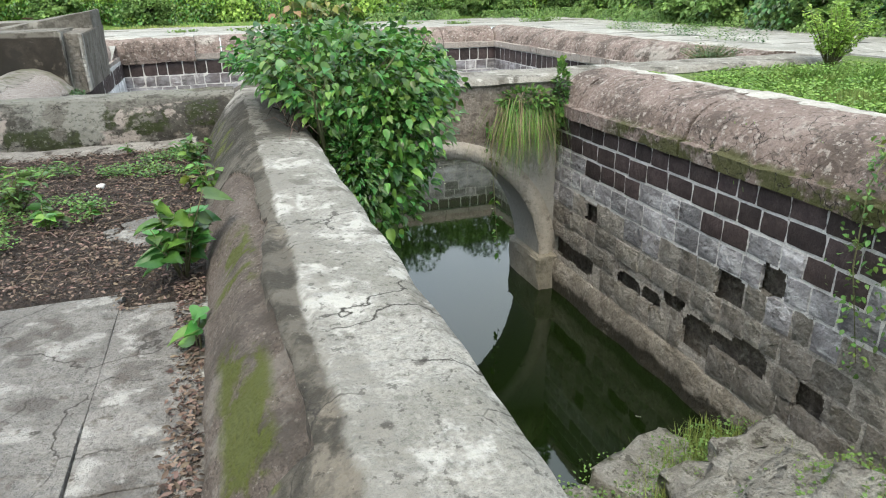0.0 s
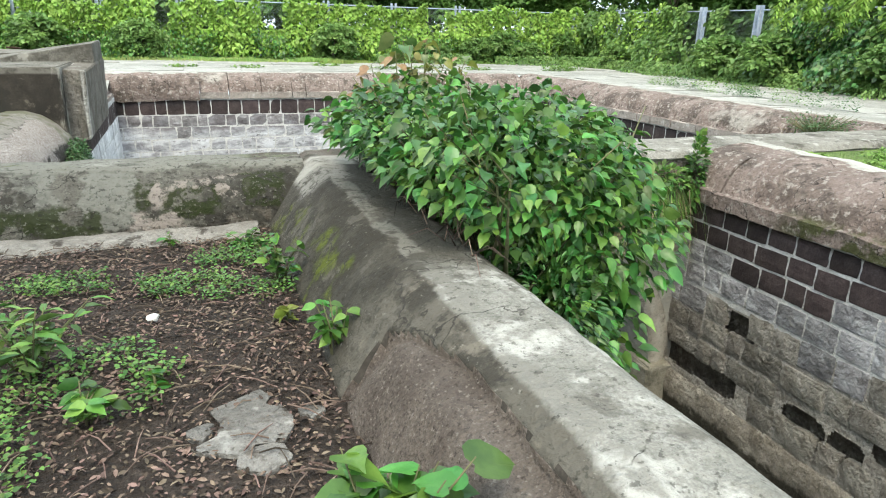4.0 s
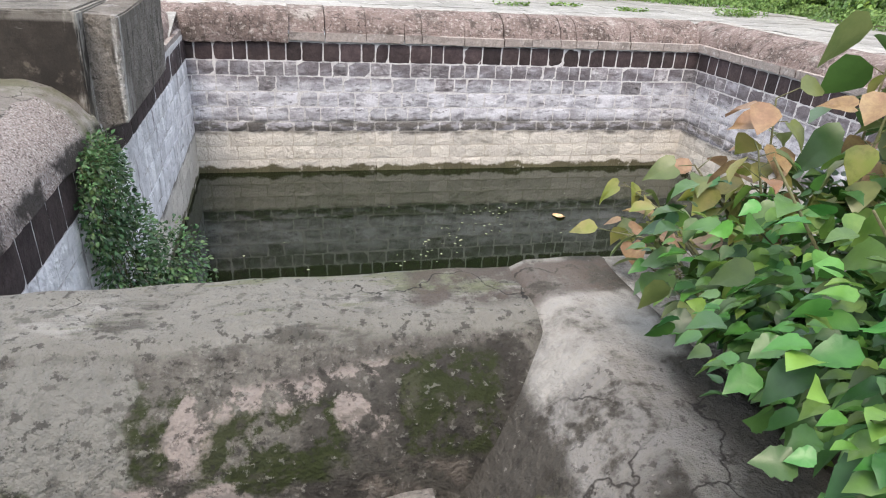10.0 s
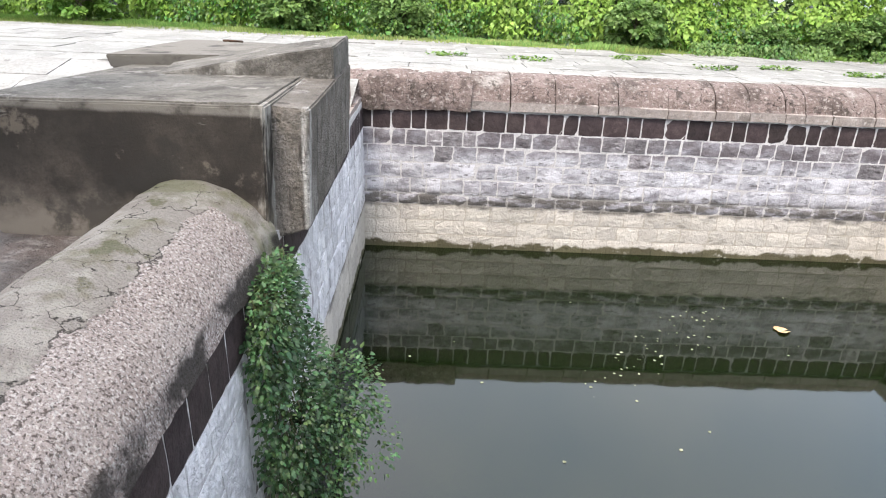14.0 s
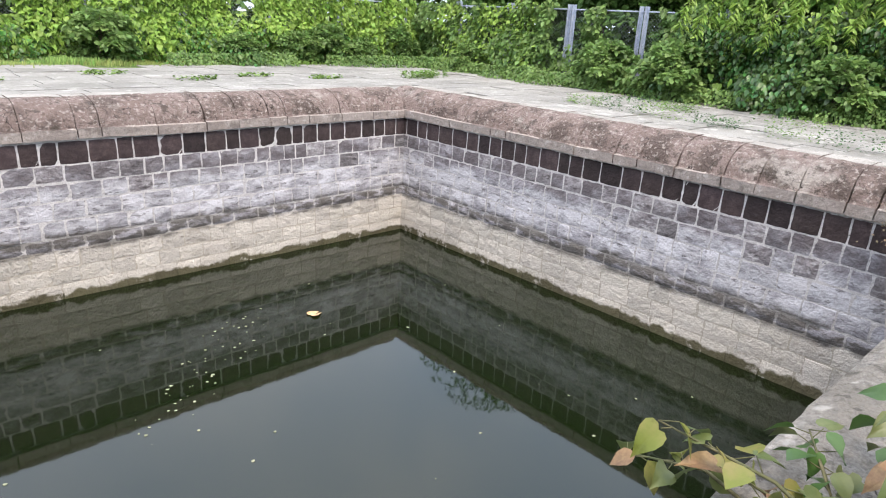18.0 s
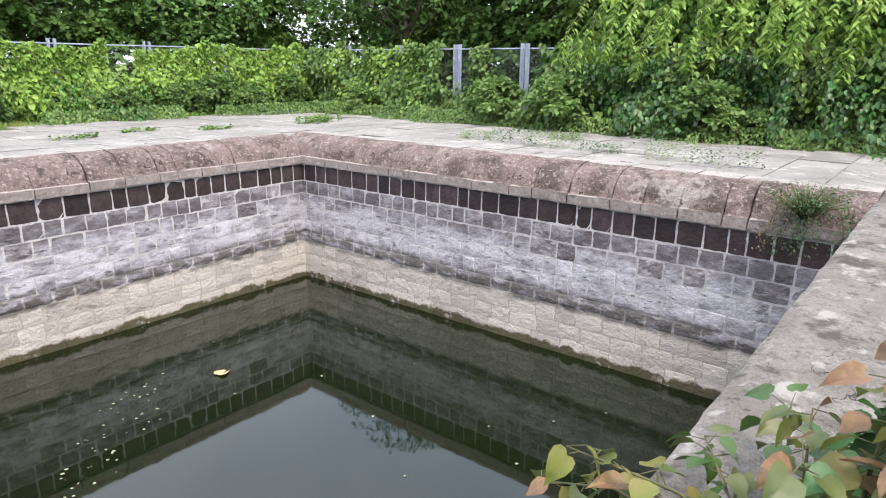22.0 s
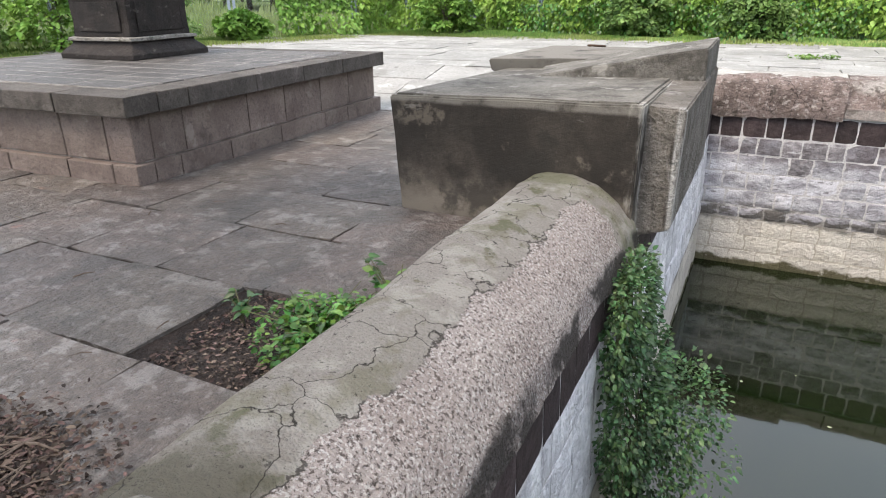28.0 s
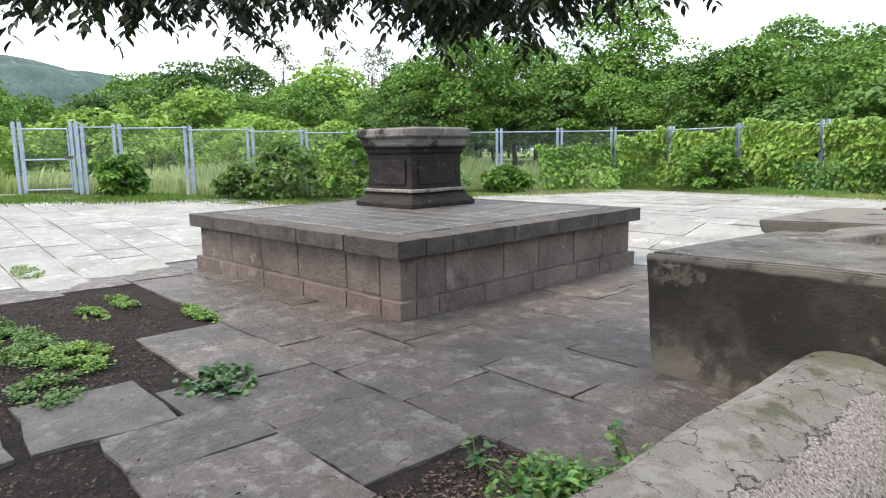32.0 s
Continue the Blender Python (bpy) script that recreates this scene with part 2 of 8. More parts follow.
M_PLASTER_DARK = mat("dark_damp_plaster", (0.125, 0.115, 0.098), (0.19, 0.175, 0.152), 4, 0.88, [((0.15, 0.137, 0.12), 2.6, 0.53, 0.57, 0.8), ((0.028, 0.024, 0.019), 2.4, 0.52, 0.58, 0.8), ((0.22, 0.213, 0.19), 3, 0.2, 0.5, 0.9, None, ("X", -1.27, -1.23, 0.5), ("X", -0.88, -0.92, 0.5), ("Z", 0.04, 0.07, 0.22), ("Z", 0.40, 0.36, 0.22)), ((0.22, 0.213, 0.19), 3, 0.2, 0.5, 0.9, None, ("X", -2.62, -2.58, 0.5), ("X", -2.03, -2.07, 0.5), ("Z", -0.01, 0.01, 0.22), ("Z", 0.32, 0.28, 0.22)), ((0.22, 0.213, 0.19), 4, 0.3, 0.55, 0.9, None, ("X", -1.67, -1.63, 0.5), ("X", -1.38, -1.42, 0.5), ("Z", 0.10, 0.14, 0.22), ("Z", 0.42, 0.39, 0.22)), ((0.035, 0.03, 0.025), 3, 0.2, 0.5, 0.9, None, ("X", -0.52, -0.48, 0.5), ("X", 0.22, 0.18, 0.5), ("Z", -0.01, 0.01, 0.22), ("Z", 0.38, 0.34, 0.22)), ((0.022, 0.030, 0.004), 6, 0.46, 0.56, 0.95, None, ("X", -0.96, -0.86, 0.5), ("X", -0.70, -0.74, 0.5), ("Z", 0.15, 0.17, 0.22), ("Z", 0.36, 0.33, 0.22)), ((0.31, 0.262, 0.237), 7, 0.48, 0.54, 0.95, None, ("X", -0.84, -0.72, 0.5), ("X", -0.10, -0.14, 0.5), ("Z", 0.18, 0.22, 0.22), ("Z", 0.36, 0.33, 0.22)), ((0.31, 0.262, 0.237), 12, 0.42, 0.47, 0.95, None, ("X", -0.97, -0.93, 0.5), ("X", -0.58, -0.62, 0.5), ("Z", 0.01, 0.04, 0.22), ("Z", 0.16, 0.14, 0.22)), ((0.31, 0.262, 0.237), 9, 0.4, 0.47, 0.9, None, ("X", -1.97, -1.93, 0.5), ("X", -1.73, -1.77, 0.5), ("Z", 0.09, 0.12, 0.22), ("Z", 0.34, 0.30, 0.22)), ((0.022, 0.030, 0.004), 7, 0.42, 0.49, 0.95, None, ("X", -0.68, -0.64, 0.5), ("X", -0.36, -0.40, 0.5), ("Z", 0.09, 0.12, 0.22), ("Z", 0.30, 0.27, 0.22)), ((0.022, 0.030, 0.004), 7, 0.42, 0.49, 0.9, None, ("X", -0.24, -0.20, 0.5), ("X", 0.16, 0.12, 0.5), ("Z", 0.12, 0.16, 0.22), ("Z", 0.36, 0.33, 0.22)), ((0.022, 0.030, 0.004), 5, 0.42, 0.5, 0.9, None, ("X", -1.77, -1.73, 0.5), ("X", -1.08, -1.12, 0.5), ("Z", -0.01, 0.01, 0.22), ("Z", 0.22, 0.18, 0.22)), ((0.14, 0.118, 0.1), 5, 0.4, 0.5, 0.8, None, ("X", -0.32, -0.28, 0.5), ("X", 0.02, -0.02, 0.5), ("Z", 0.01, 0.04, 0.22), ("Z", 0.14, 0.10, 0.22)), ((0.232, 0.222, 0.196), 1.1, 0.2, 0.5, 0.9, None, ("Y", 0.27, 0.31, 0.12), ("Z", 0.2, 0.3, 0.05)), ((0.345, 0.33, 0.305), 4.5, 0.52, 0.62, 0.8, (0.3, 1, 1), ("Y", 0.30, 0.35, 0.10), ("Z", 0.2, 0.3, 0.05)), ((0.055, 0.05, 0.04), 4.5, 0.52, 0.61, 0.75, (0.35, 1, 1), ("Y", 0.24, 0.30, 0.10), ("Z", 0.2, 0.3, 0.05)), ((0.12, 0.135, 0.06), 3.0, 0.54, 0.62, 0.6, (0.5, 2, 1), ("Y", 0.30, 0.40, 0.10), ("Z", 0.2, 0.3, 0.05)), ((0.02, 0.017, 0.014), 26, 0.56, 0.62, 0.65), ((0.26, 0.245, 0.22), 32, 0.59, 0.64, 0.5), ((0.06, 0.053, 0.044), 15, 0.57, 0.63, 0.5), ((0.085, 0.068, 0.057), 7, 0.40, 0.52, 0.85, None, ("Y", 0.38, 0.44, 0.16), ("Y", 0.66, 0.635, 0.06), ("X", -0.10, 0.0, 0.2))], 80, 1.0, coarse=16, cracks=((0.015, 0.013, 0.011), 2.2, 0.010), crack_at=(0.53, 0.58), speck=0.6, dist=0.025)
def weathering(k):
    """Bands that run along the tank walls: dark top, white bloom, a black tide line, cream foot, slime."""
    return [((0.115, 0.097, 0.104), 2.2, 0.36, 0.58, 0.88 * k, (1, 1, 2.0), ("Z", -0.80, -0.53, 0.4)),
            ((0.56, 0.555, 0.59), 2.2, 0.38, 0.58, 0.85 * k, (1, 1, 2.5), ("Z", -0.60, -0.77, 0.3), ("Z", -1.36, -1.18, 0.2)),
            ((0.085, 0.075, 0.075), 6.0, 0.58, 0.65, 0.7 * k, (1, 1, 3.2)),
            ((0.53, 0.492, 0.44), 1.0, 0.0, 0.2, 0.94 * k, None, ("Z", -1.46, -1.54, 0.12)),
            ((0.34, 0.31, 0.265), 3.2, 0.54, 0.66, 0.6 * k, (1, 1, 2.0), ("Z", -1.46, -1.54, 0.12)),
            ((0.095, 0.086, 0.076), 2.6, 0.40, 0.54, 0.88 * k, (1, 1, 3.0), ("Z", -1.23, -1.325, 0.18), ("Z", -1.585, -1.49, 0.18)),
            ((0.07, 0.062, 0.027), 3.2, 0.34, 0.44, 0.94, None, ("Z", -2.06, -2.115, 0.30))]


M_WALL = mat("bleached_wall_stone", (0.255, 0.245, 0.268), (0.375, 0.363, 0.392), 5, 0.86, weathering(1.0), 40, 0.6, objrand=0.14, coarse=10, speck=0.2, dist=0.025, gritty=0.25)
M_MORTAR = mat("white_lime_mortar", (0.52, 0.50, 0.50), (0.66, 0.64, 0.635), 6, 0.92, [((0.36, 0.34, 0.33), 3.5, 0.58, 0.68, 0.6), ((0.05, 0.045, 0.04), 14, 0.64, 0.68, 0.7), ((0.42, 0.38, 0.32), 1.0, 0.0, 0.2, 0.9, None, ("Z", -1.46, -1.52, 0.1)), ((0.14, 0.128, 0.112), 2.6, 0.42, 0.54, 0.7, (1, 1, 3.0), ("Z", -1.23, -1.325, 0.18), ("Z", -1.585, -1.49, 0.18)), ((0.06, 0.055, 0.028), 1.0, 0.0, 0.2, 0.95, None, ("Z", -2.07, -2.12, 0.22))], 110, 0.5, coarse=30)
M_BASALT = mat("dark_brown_basalt_block", (0.038, 0.026, 0.0265), (0.068, 0.048, 0.048), 7, 0.75, [((0.11, 0.09, 0.092), 9, 0.64, 0.74, 0.55, (1, 1, 2.5))], 70, 0.5, objrand=0.4, coarse=20)
M_COPING = mat("rough_pink_lime_concrete_coping", (0.24, 0.18, 0.162), (0.34, 0.268, 0.245), 3, 0.95, [((0.095, 0.073, 0.063), 2.0, 0.48, 0.61, 0.8), ((0.45, 0.40, 0.37), 18, 0.54, 0.62, 0.65), ((0.46, 0.42, 0.385), 1.2, 0.56, 0.68, 0.7), ((0.06, 0.048, 0.04), 6, 0.57, 0.65, 0.75), ((0.06, 0.068, 0.014), 4, 0.42, 0.52, 0.85, None, ("Z", 0.17, 0.10, 0.16), ("X", 3.3, 3.5, 0.1), ("X", 4.4, 4.2, 0.1), ("Y", -1.0, -1.4, 0.4))], 100, 1.0, coarse=22, cracks=((0.02, 0.016, 0.014), 4.2, 0.02), speck=0.6, dist=0.02)
M_AGGREGATE = mat("exposed_aggregate_lime_concrete", (0.42, 0.35, 0.328), (0.53, 0.46, 0.435), 2, 0.95, [((0.09, 0.068, 0.06), 64, 0.53, 0.58, 0.85), ((0.70, 0.66, 0.64), 74, 0.54, 0.58, 0.85)] + [st for lim in (("X", -2.15, -2.165, 0.30), ("Y", 0.86, 0.83, 1.1), ("Y", 3.70, 3.73, 0.6)) for st in (((0.31, 0.285, 0.255), 1.0, 0.0, 0.2, 0.85, None, lim), ((0.44, 0.41, 0.375), 3.6, 0.50, 0.58, 0.8, None, lim), ((0.16, 0.155, 0.085), 2.4, 0.52, 0.62, 0.5, None, lim), ((0.085, 0.09, 0.026), 4.0, 0.58, 0.66, 0.6, None, lim))] + [((0.11, 0.10, 0.072), 2.2, 0.36, 0.52, 0.85, None, ("Y", 1.15, 0.75, 0.5), ("X", -2.1, -2.2, 0.30)), ((0.19, 0.195, 0.11), 3.0, 0.40, 0.56, 0.7, None, ("Y", 3.74, 3.80, 0.5))] + [((0.04, 0.035, 0.03), 4.0, 0.44, 0.54, 0.85, None, ("X", -2.163, -2.158, 0.30), ("X", -2.146, -2.151, 0.30), ("Y", 0.83, 0.86, 1.1), ("Y", 3.73, 3.70, 0.6)), ((0.04, 0.035, 0.03), 4.0, 0.44, 0.54, 0.85, None, ("Y", 0.835, 0.845, 1.1), ("Y", 0.875, 0.865, 1.1), ("X", -2.165, -2.15, 0.30)), ((0.035, 0.03, 0.027), 2.0, 0.4, 0.5, 0.9, None, ("X", -1.95, -1.92, 0.16), ("Z", 0.13, 0.08, 0.26)), ((0.03, 0.026, 0.022), 34, 0.62, 0.66, 0.7)], 150, 1.0, dist=0.02, coarse=62, cracks=((0.03, 0.026, 0.022), 2.9, 0.014), crack_at=(0.42, 0.48), crack_in=(("X", -2.15, -2.165, 0.30),), gritty=0.4)
# Last entry paints the lit front corner as a pale strip; the rest is weathering.
M_CONCRETE = mat("black_weathered_cement_lit_edge", (0.031, 0.0245, 0.0195), (0.064, 0.052, 0.042), 1.8, 0.85, [((0.013, 0.0105, 0.0085), 1.3, 0.42, 0.58, 0.8, (1, 1, 0.7)), ((0.022, 0.018, 0.0145), 1.6, 0.3, 0.55, 0.5, None, ("Z", 0.30, 0.55, 0.3)), ((0.15, 0.126, 0.10), 3.4, 0.60, 0.67, 0.5), ((0.165, 0.14, 0.113), 0.9, 0.2, 0.5, 0.85, None, ("Z", 0.36, 0.10, 0.4)), ((0.022, 0.019, 0.016), 2.2, 0.50, 0.60, 0.75), ((0.20, 0.185, 0.165), 2.4, 0.61, 0.66, 0.7, (0.5, 0.5, 2.2)), ((0.17, 0.155, 0.135), 3, 0.3, 0.5, 0.8, None, ("Z", 0.81, 0.84, 0.04)), ((0.34, 0.32, 0.29), 6.0, 0.42, 0.56, 0.7, (1, 1, 0.3), ("X", -1.97, -1.95, 0.05), ("Y", 4.3, 4.2, 0.0))], 70, 0.4, coarse=6, speck=0.4, dist=0.014, gritty=0.4)
M_CEMENT_TOP = mat("grey_cement_top", (0.22, 0.203, 0.18), (0.33, 0.31, 0.285), 2.4, 0.88, [((0.065, 0.058, 0.048), 2.6, 0.52, 0.62, 0.8), ((0.44, 0.42, 0.395), 5, 0.55, 0.64, 0.75), ((0.05, 0.045, 0.038), 9, 0.6, 0.66, 0.65)], 80, 0.9, coarse=14, cracks=((0.02, 0.018, 0.016), 1.6, 0.008), crack_at=(0.54, 0.6), speck=0.55, dist=0.02)
M_PINKSTONE = mat("brown_trap_stone", (0.142, 0.108, 0.094), (0.212, 0.167, 0.146), 3, 0.8, [((0.25, 0.215, 0.192), 5, 0.57, 0.67, 0.6), ((0.05, 0.04, 0.035), 2, 0.56, 0.68, 0.7), ((0.42, 0.39, 0.365), 3.1, 0.68, 0.71, 0.7, (1.6, 1.6, 0.7))], 90, 0.7, objrand=0.1, speck=0.5, coarse=18)
M_SLAB = mat("worn_grey_paving_stone", (0.093, 0.071, 0.060), (0.157, 0.126, 0.109), 3.5, 0.43, [((0.25, 0.228, 0.212), 5, 0.52, 0.60, 0.65), ((0.27, 0.25, 0.235), 22, 0.58, 0.63, 0.5), ((0.05, 0.042, 0.037), 1.8, 0.50, 0.62, 0.75), ((0.24, 0.115, 0.088), 2.9, 0.66, 0.71, 0.55), ((0.07, 0.056, 0.048), 9.0, 0.54, 0.60, 0.7), ((0.045, 0.036, 0.031), 26, 0.6, 0.65, 0.6)], 80, 0.9, 0.5, objrand=0.30, coarse=18, speck=0.5, cracks=((0.04, 0.034, 0.03), 1.2, 0.008), dist=0.018, gritty=0.5)
M_PLAZA = mat("pale_bleached_paving", (0.235, 0.226, 0.21), (0.315, 0.305, 0.288), 1.5, 0.6, [((0.16, 0.152, 0.135), 2.4, 0.54, 0.66, 0.6), ((0.46, 0.45, 0.43), 4.0, 0.56, 0.66, 0.6), ((0.08, 0.073, 0.062), 5.0, 0.64, 0.70, 0.6)], 50, 0.5, island=0.12, coarse=14, gritty=0.4)
M_SOIL = mat("dark_leaf_litter_soil", (0.045, 0.032, 0.027), (0.09, 0.067, 0.057), 5, 0.95, [((0.14, 0.105, 0.09), 24, 0.57, 0.64, 0.7), ((0.016, 0.011, 0.009), 18, 0.56, 0.64, 0.8)], 60, 1.0, coarse=40, dist=0.03)
M_EARTH = mat("grassy_earth", (0.14, 0.21, 0.06), (0.21, 0.28, 0.09), 1.6, 0.95, [((0.17, 0.13, 0.085), 2, 0.62, 0.72, 0.5), ((0.06, 0.10, 0.025), 7, 0.5, 0.62, 0.7)], 60, 1.0, coarse=20, dist=0.03)
M_RUBBLE = mat("lichened_rubble_stone", (0.30, 0.285, 0.265), (0.47, 0.455, 0.43), 6, 0.9, [((0.07, 0.085, 0.03), 4, 0.57, 0.68, 0.7), ((0.05, 0.043, 0.037), 9, 0.57, 0.65, 0.7)], 60, 1.0, coarse=14, dist=0.04)
M_LEAF = mat("fresh_green_leaf", (0.055, 0.14, 0.025), (0.115, 0.235, 0.046), 6, 0.40, [], 40, 0.1, 0.5, island=0.6, trans=0.36, speck=0.0, gritty=0.2, hue=0.06)
M_LEAF_DEEP = mat("deep_green_leaf", (0.03, 0.085, 0.02), (0.06, 0.14, 0.032), 4, 0.40, [], 40, 0.1, 0.5, island=0.55, trans=0.22, speck=0.0, gritty=0.2, hue=0.06)
M_LEAF_BLUE = mat("dark_small_leaf", (0.052, 0.118, 0.044), (0.10, 0.19, 0.07), 6, 0.5, [], 40, 0.1, 0.4, island=0.45, trans=0.25, speck=0.0)
M_VINE = mat("bright_vine_leaf", (0.235, 0.385, 0.07), (0.345, 0.505, 0.11), 1.5, 0.5, [((0.13, 0.27, 0.04), 0.8, 0.55, 0.68, 0.75)], 40, 0.1, 0.4, island=0.3, trans=0.4, speck=0.0)
M_LEAF_YOUNG = mat("young_yellow_green_leaf", (0.16, 0.20, 0.035), (0.25, 0.225, 0.075), 7, 0.42, [], 40, 0.1, 0.45, island=0.45, trans=0.35, gritty=0.2)
M_GRASS = mat("monsoon_grass", (0.125, 0.235, 0.045), (0.215, 0.335, 0.08), 2, 0.6, [], 30, 0.1, 0.3, island=0.35, trans=0.25)
M_DRYLEAF = mat("dry_brown_leaf", (0.08, 0.053, 0.042), (0.19, 0.142, 0.118), 40, 0.85, [], 40, 0.2, 0.2, island=0.85)
M_BARK = mat("grey_brown_bark", (0.10, 0.08, 0.06), (0.16, 0.135, 0.11), 6, 0.95, [], 40, 0.8, stretch=(1, 1, 0.2))
M_STEM = mat("green_brown_stem", (0.10, 0.11, 0.05), (0.15, 0.13, 0.07), 9, 0.8, [], 60, 0.2)
M_FENCE = mat("pale_blue_painted_angle_iron", (0.33, 0.385, 0.50), (0.45, 0.495, 0.59), 5, 0.5, [((0.2, 0.17, 0.15), 9, 0.66, 0.74, 0.5)], 60, 0.15, 0.4)
M_WIRE = mat("galvanised_chain_link_wire", (0.20, 0.23, 0.25), (0.30, 0.33, 0.35), 9, 0.45, [], 60, 0.1, 0.5, metal=0.5)
M_LEAF_RED = mat("orange_red_young_leaf", (0.26, 0.15, 0.085), (0.32, 0.23, 0.11), 7, 0.45, [], 40, 0.1, 0.4, island=0.3, trans=0.3)
M_HEDGE = mat("mid_green_hedge_leaf", (0.135, 0.24, 0.065), (0.22, 0.34, 0.1), 1.3, 0.5, [((0.065, 0.13, 0.035), 0.9, 0.54, 0.66, 0.8)], 40, 0.1, 0.4, island=0.35, trans=0.4, speck=0.0)
M_PILASTER = mat("streaked_brown_cement", (0.15, 0.131, 0.112), (0.27, 0.24, 0.21), 3.0, 0.88, [((0.34, 0.315, 0.29), 4.0, 0.55, 0.63, 0.7, (1, 1, 0.25)), ((0.045, 0.038, 0.032), 3.6, 0.55, 0.64, 0.8, (1.5, 1.5, 0.3)), ((0.52, 0.50, 0.475), 6.0, 0.38, 0.5, 0.9, (1, 1, 0.3), ("X", -1.98, -1.965, 0.02), ("X", -1.875, -1.895, 0.04)), ((0.50, 0.48, 0.455), 6.0, 0.4, 0.52, 0.9, (1, 1, 0.25), ("X", -1.70, -1.68, 0.03), ("Y", 4.36, 4.32, 0.1))], 70, 0.9, coarse=15, speck=0.4, dist=0.03, gritty=0.4)
M_BLACKSTONE = mat("black_weathered_pedestal_stone", (0.012, 0.009, 0.008), (0.028, 0.021, 0.018), 4.0, 0.75, [((0.10, 0.088, 0.078), 5, 0.60, 0.68, 0.6, (1, 1, 2.0))], 70, 0.6, coarse=12)
M_POINTING = mat("dull_brown_pointing", (0.33, 0.30, 0.278), (0.46, 0.425, 0.40), 6, 0.92, [((0.15, 0.13, 0.115), 4, 0.52, 0.64, 0.75)], 90, 0.8, coarse=25, dist=0.02)
M_CORE = mat("exposed_brown_pink_aggregate", (0.15, 0.118, 0.103), (0.23, 0.187, 0.165), 5, 0.95, [((0.36, 0.31, 0.28), 60, 0.57, 0.64, 0.7), ((0.05, 0.038, 0.032), 50, 0.56, 0.64, 0.8), ((0.07, 0.058, 0.05), 2.2, 0.50, 0.60, 0.7, None, ("Y", -3.4, -3.8, 0.4)), ((0.28, 0.25, 0.225), 3.0, 0.56, 0.64, 0.6, None, ("Y", -3.4, -3.8, 0.4)), ((0.085, 0.105, 0.006), 3.0, 0.50, 0.58, 0.85, None, ("X", 0.07, 0.11, 0.10), ("X", 0.27, 0.22, 0.12), ("Y", -3.6, -3.9, 0.5))], 120, 1.0, coarse=45, dist=0.02)
M_CRACK = mat("dark_crack_edge", (0.03, 0.025, 0.021), (0.06, 0.05, 0.043), 9, 0.95, [], 60, 0.5)
M_LEDGE = mat("dirty_broken_cement", (0.27, 0.245, 0.225), (0.40, 0.37, 0.345), 4, 0.92, [((0.04, 0.03, 0.025), 5, 0.54, 0.62, 0.85), ((0.36, 0.34, 0.31), 9, 0.57, 0.64, 0.6)], 70, 1.0, coarse=18, dist=0.02)
M_SLAB_PALE = mat("pale_weathered_slab", (0.168, 0.155, 0.147), (0.25, 0.234, 0.223), 3.0, 0.75, [((0.36, 0.345, 0.33), 5, 0.54, 0.62, 0.7), ((0.07, 0.06, 0.054), 2.6, 0.54, 0.62, 0.75), ((0.085, 0.07, 0.06), 9, 0.57, 0.64, 0.7), ((0.05, 0.04, 0.034), 24, 0.6, 0.66, 0.6)], 80, 0.9, objrand=0.12, coarse=18, speck=0.5, cracks=((0.04, 0.034, 0.03), 1.4, 0.012), dist=0.018)
M_TOPSTONE = mat("dark_grey_worn_paver", (0.062, 0.056, 0.052), (0.11, 0.1, 0.094), 4, 0.55, [((0.2, 0.187, 0.175), 6, 0.58, 0.67, 0.6), ((0.03, 0.026, 0.023), 3, 0.55, 0.66, 0.7)], 80, 0.7, objrand=0.25, coarse=18)
M_DRYGRASS = mat("yellowing_grass", (0.22, 0.29, 0.08), (0.33, 0.38, 0.13), 2, 0.7, [], 30, 0.1, 0.3, island=0.35, trans=0.3)
M_STRAW = mat("dead_straw_blade", (0.20, 0.155, 0.10), (0.31, 0.25, 0.165), 4, 0.8, [], 30, 0.1, 0.2, island=0.4, trans=0.15, speck=0.0)
M_TREE = mat("light_acacia_leaf", (0.18, 0.315, 0.055), (0.28, 0.42, 0.085), 0.5, 0.6, [((0.075, 0.16, 0.035), 0.35, 0.52, 0.64, 0.7)], 20, 0.1, 0.3, island=0.25, trans=0.35, speck=0.0, gritty=0.1)
M_TREE_DARK = mat("dull_green_tree_leaf", (0.058, 0.125, 0.028), (0.115, 0.215, 0.045), 0.5, 0.6, [((0.02, 0.045, 0.013), 0.35, 0.5, 0.64, 0.7)], 20, 0.1, 0.3, island=0.3, trans=0.25, speck=0.0, gritty=0.1)
M_WEED = mat("small_fresh_weed_leaf", (0.065, 0.14, 0.03), (0.125, 0.225, 0.052), 6, 0.45, [], 40, 0.1, 0.4, island=0.5, trans=0.3, speck=0.0, gritty=0.2, hue=0.06)
M_LEAF_OLIVE = mat("muted_olive_leaf", (0.075, 0.115, 0.035), (0.14, 0.17, 0.06), 6, 0.4, [], 40, 0.1, 0.5, island=0.5, trans=0.28, speck=0.0, gritty=0.2, hue=0.06)
M_TREE_MID = mat("mid_green_tree_leaf", (0.095, 0.205, 0.035), (0.17, 0.30, 0.055), 0.5, 0.6, [((0.035, 0.085, 0.018), 0.35, 0.5, 0.64, 0.7)], 20, 0.1, 0.3, island=0.3, trans=0.3, speck=0.0, gritty=0.1)
M_TREE_GREY = mat("grey_green_thin_foliage", (0.17, 0.21, 0.14), (0.25, 0.28, 0.2), 0.5, 0.7, [], 20, 0.1, 0.2, island=0.2, trans=0.2, speck=0.0, gritty=0.1)
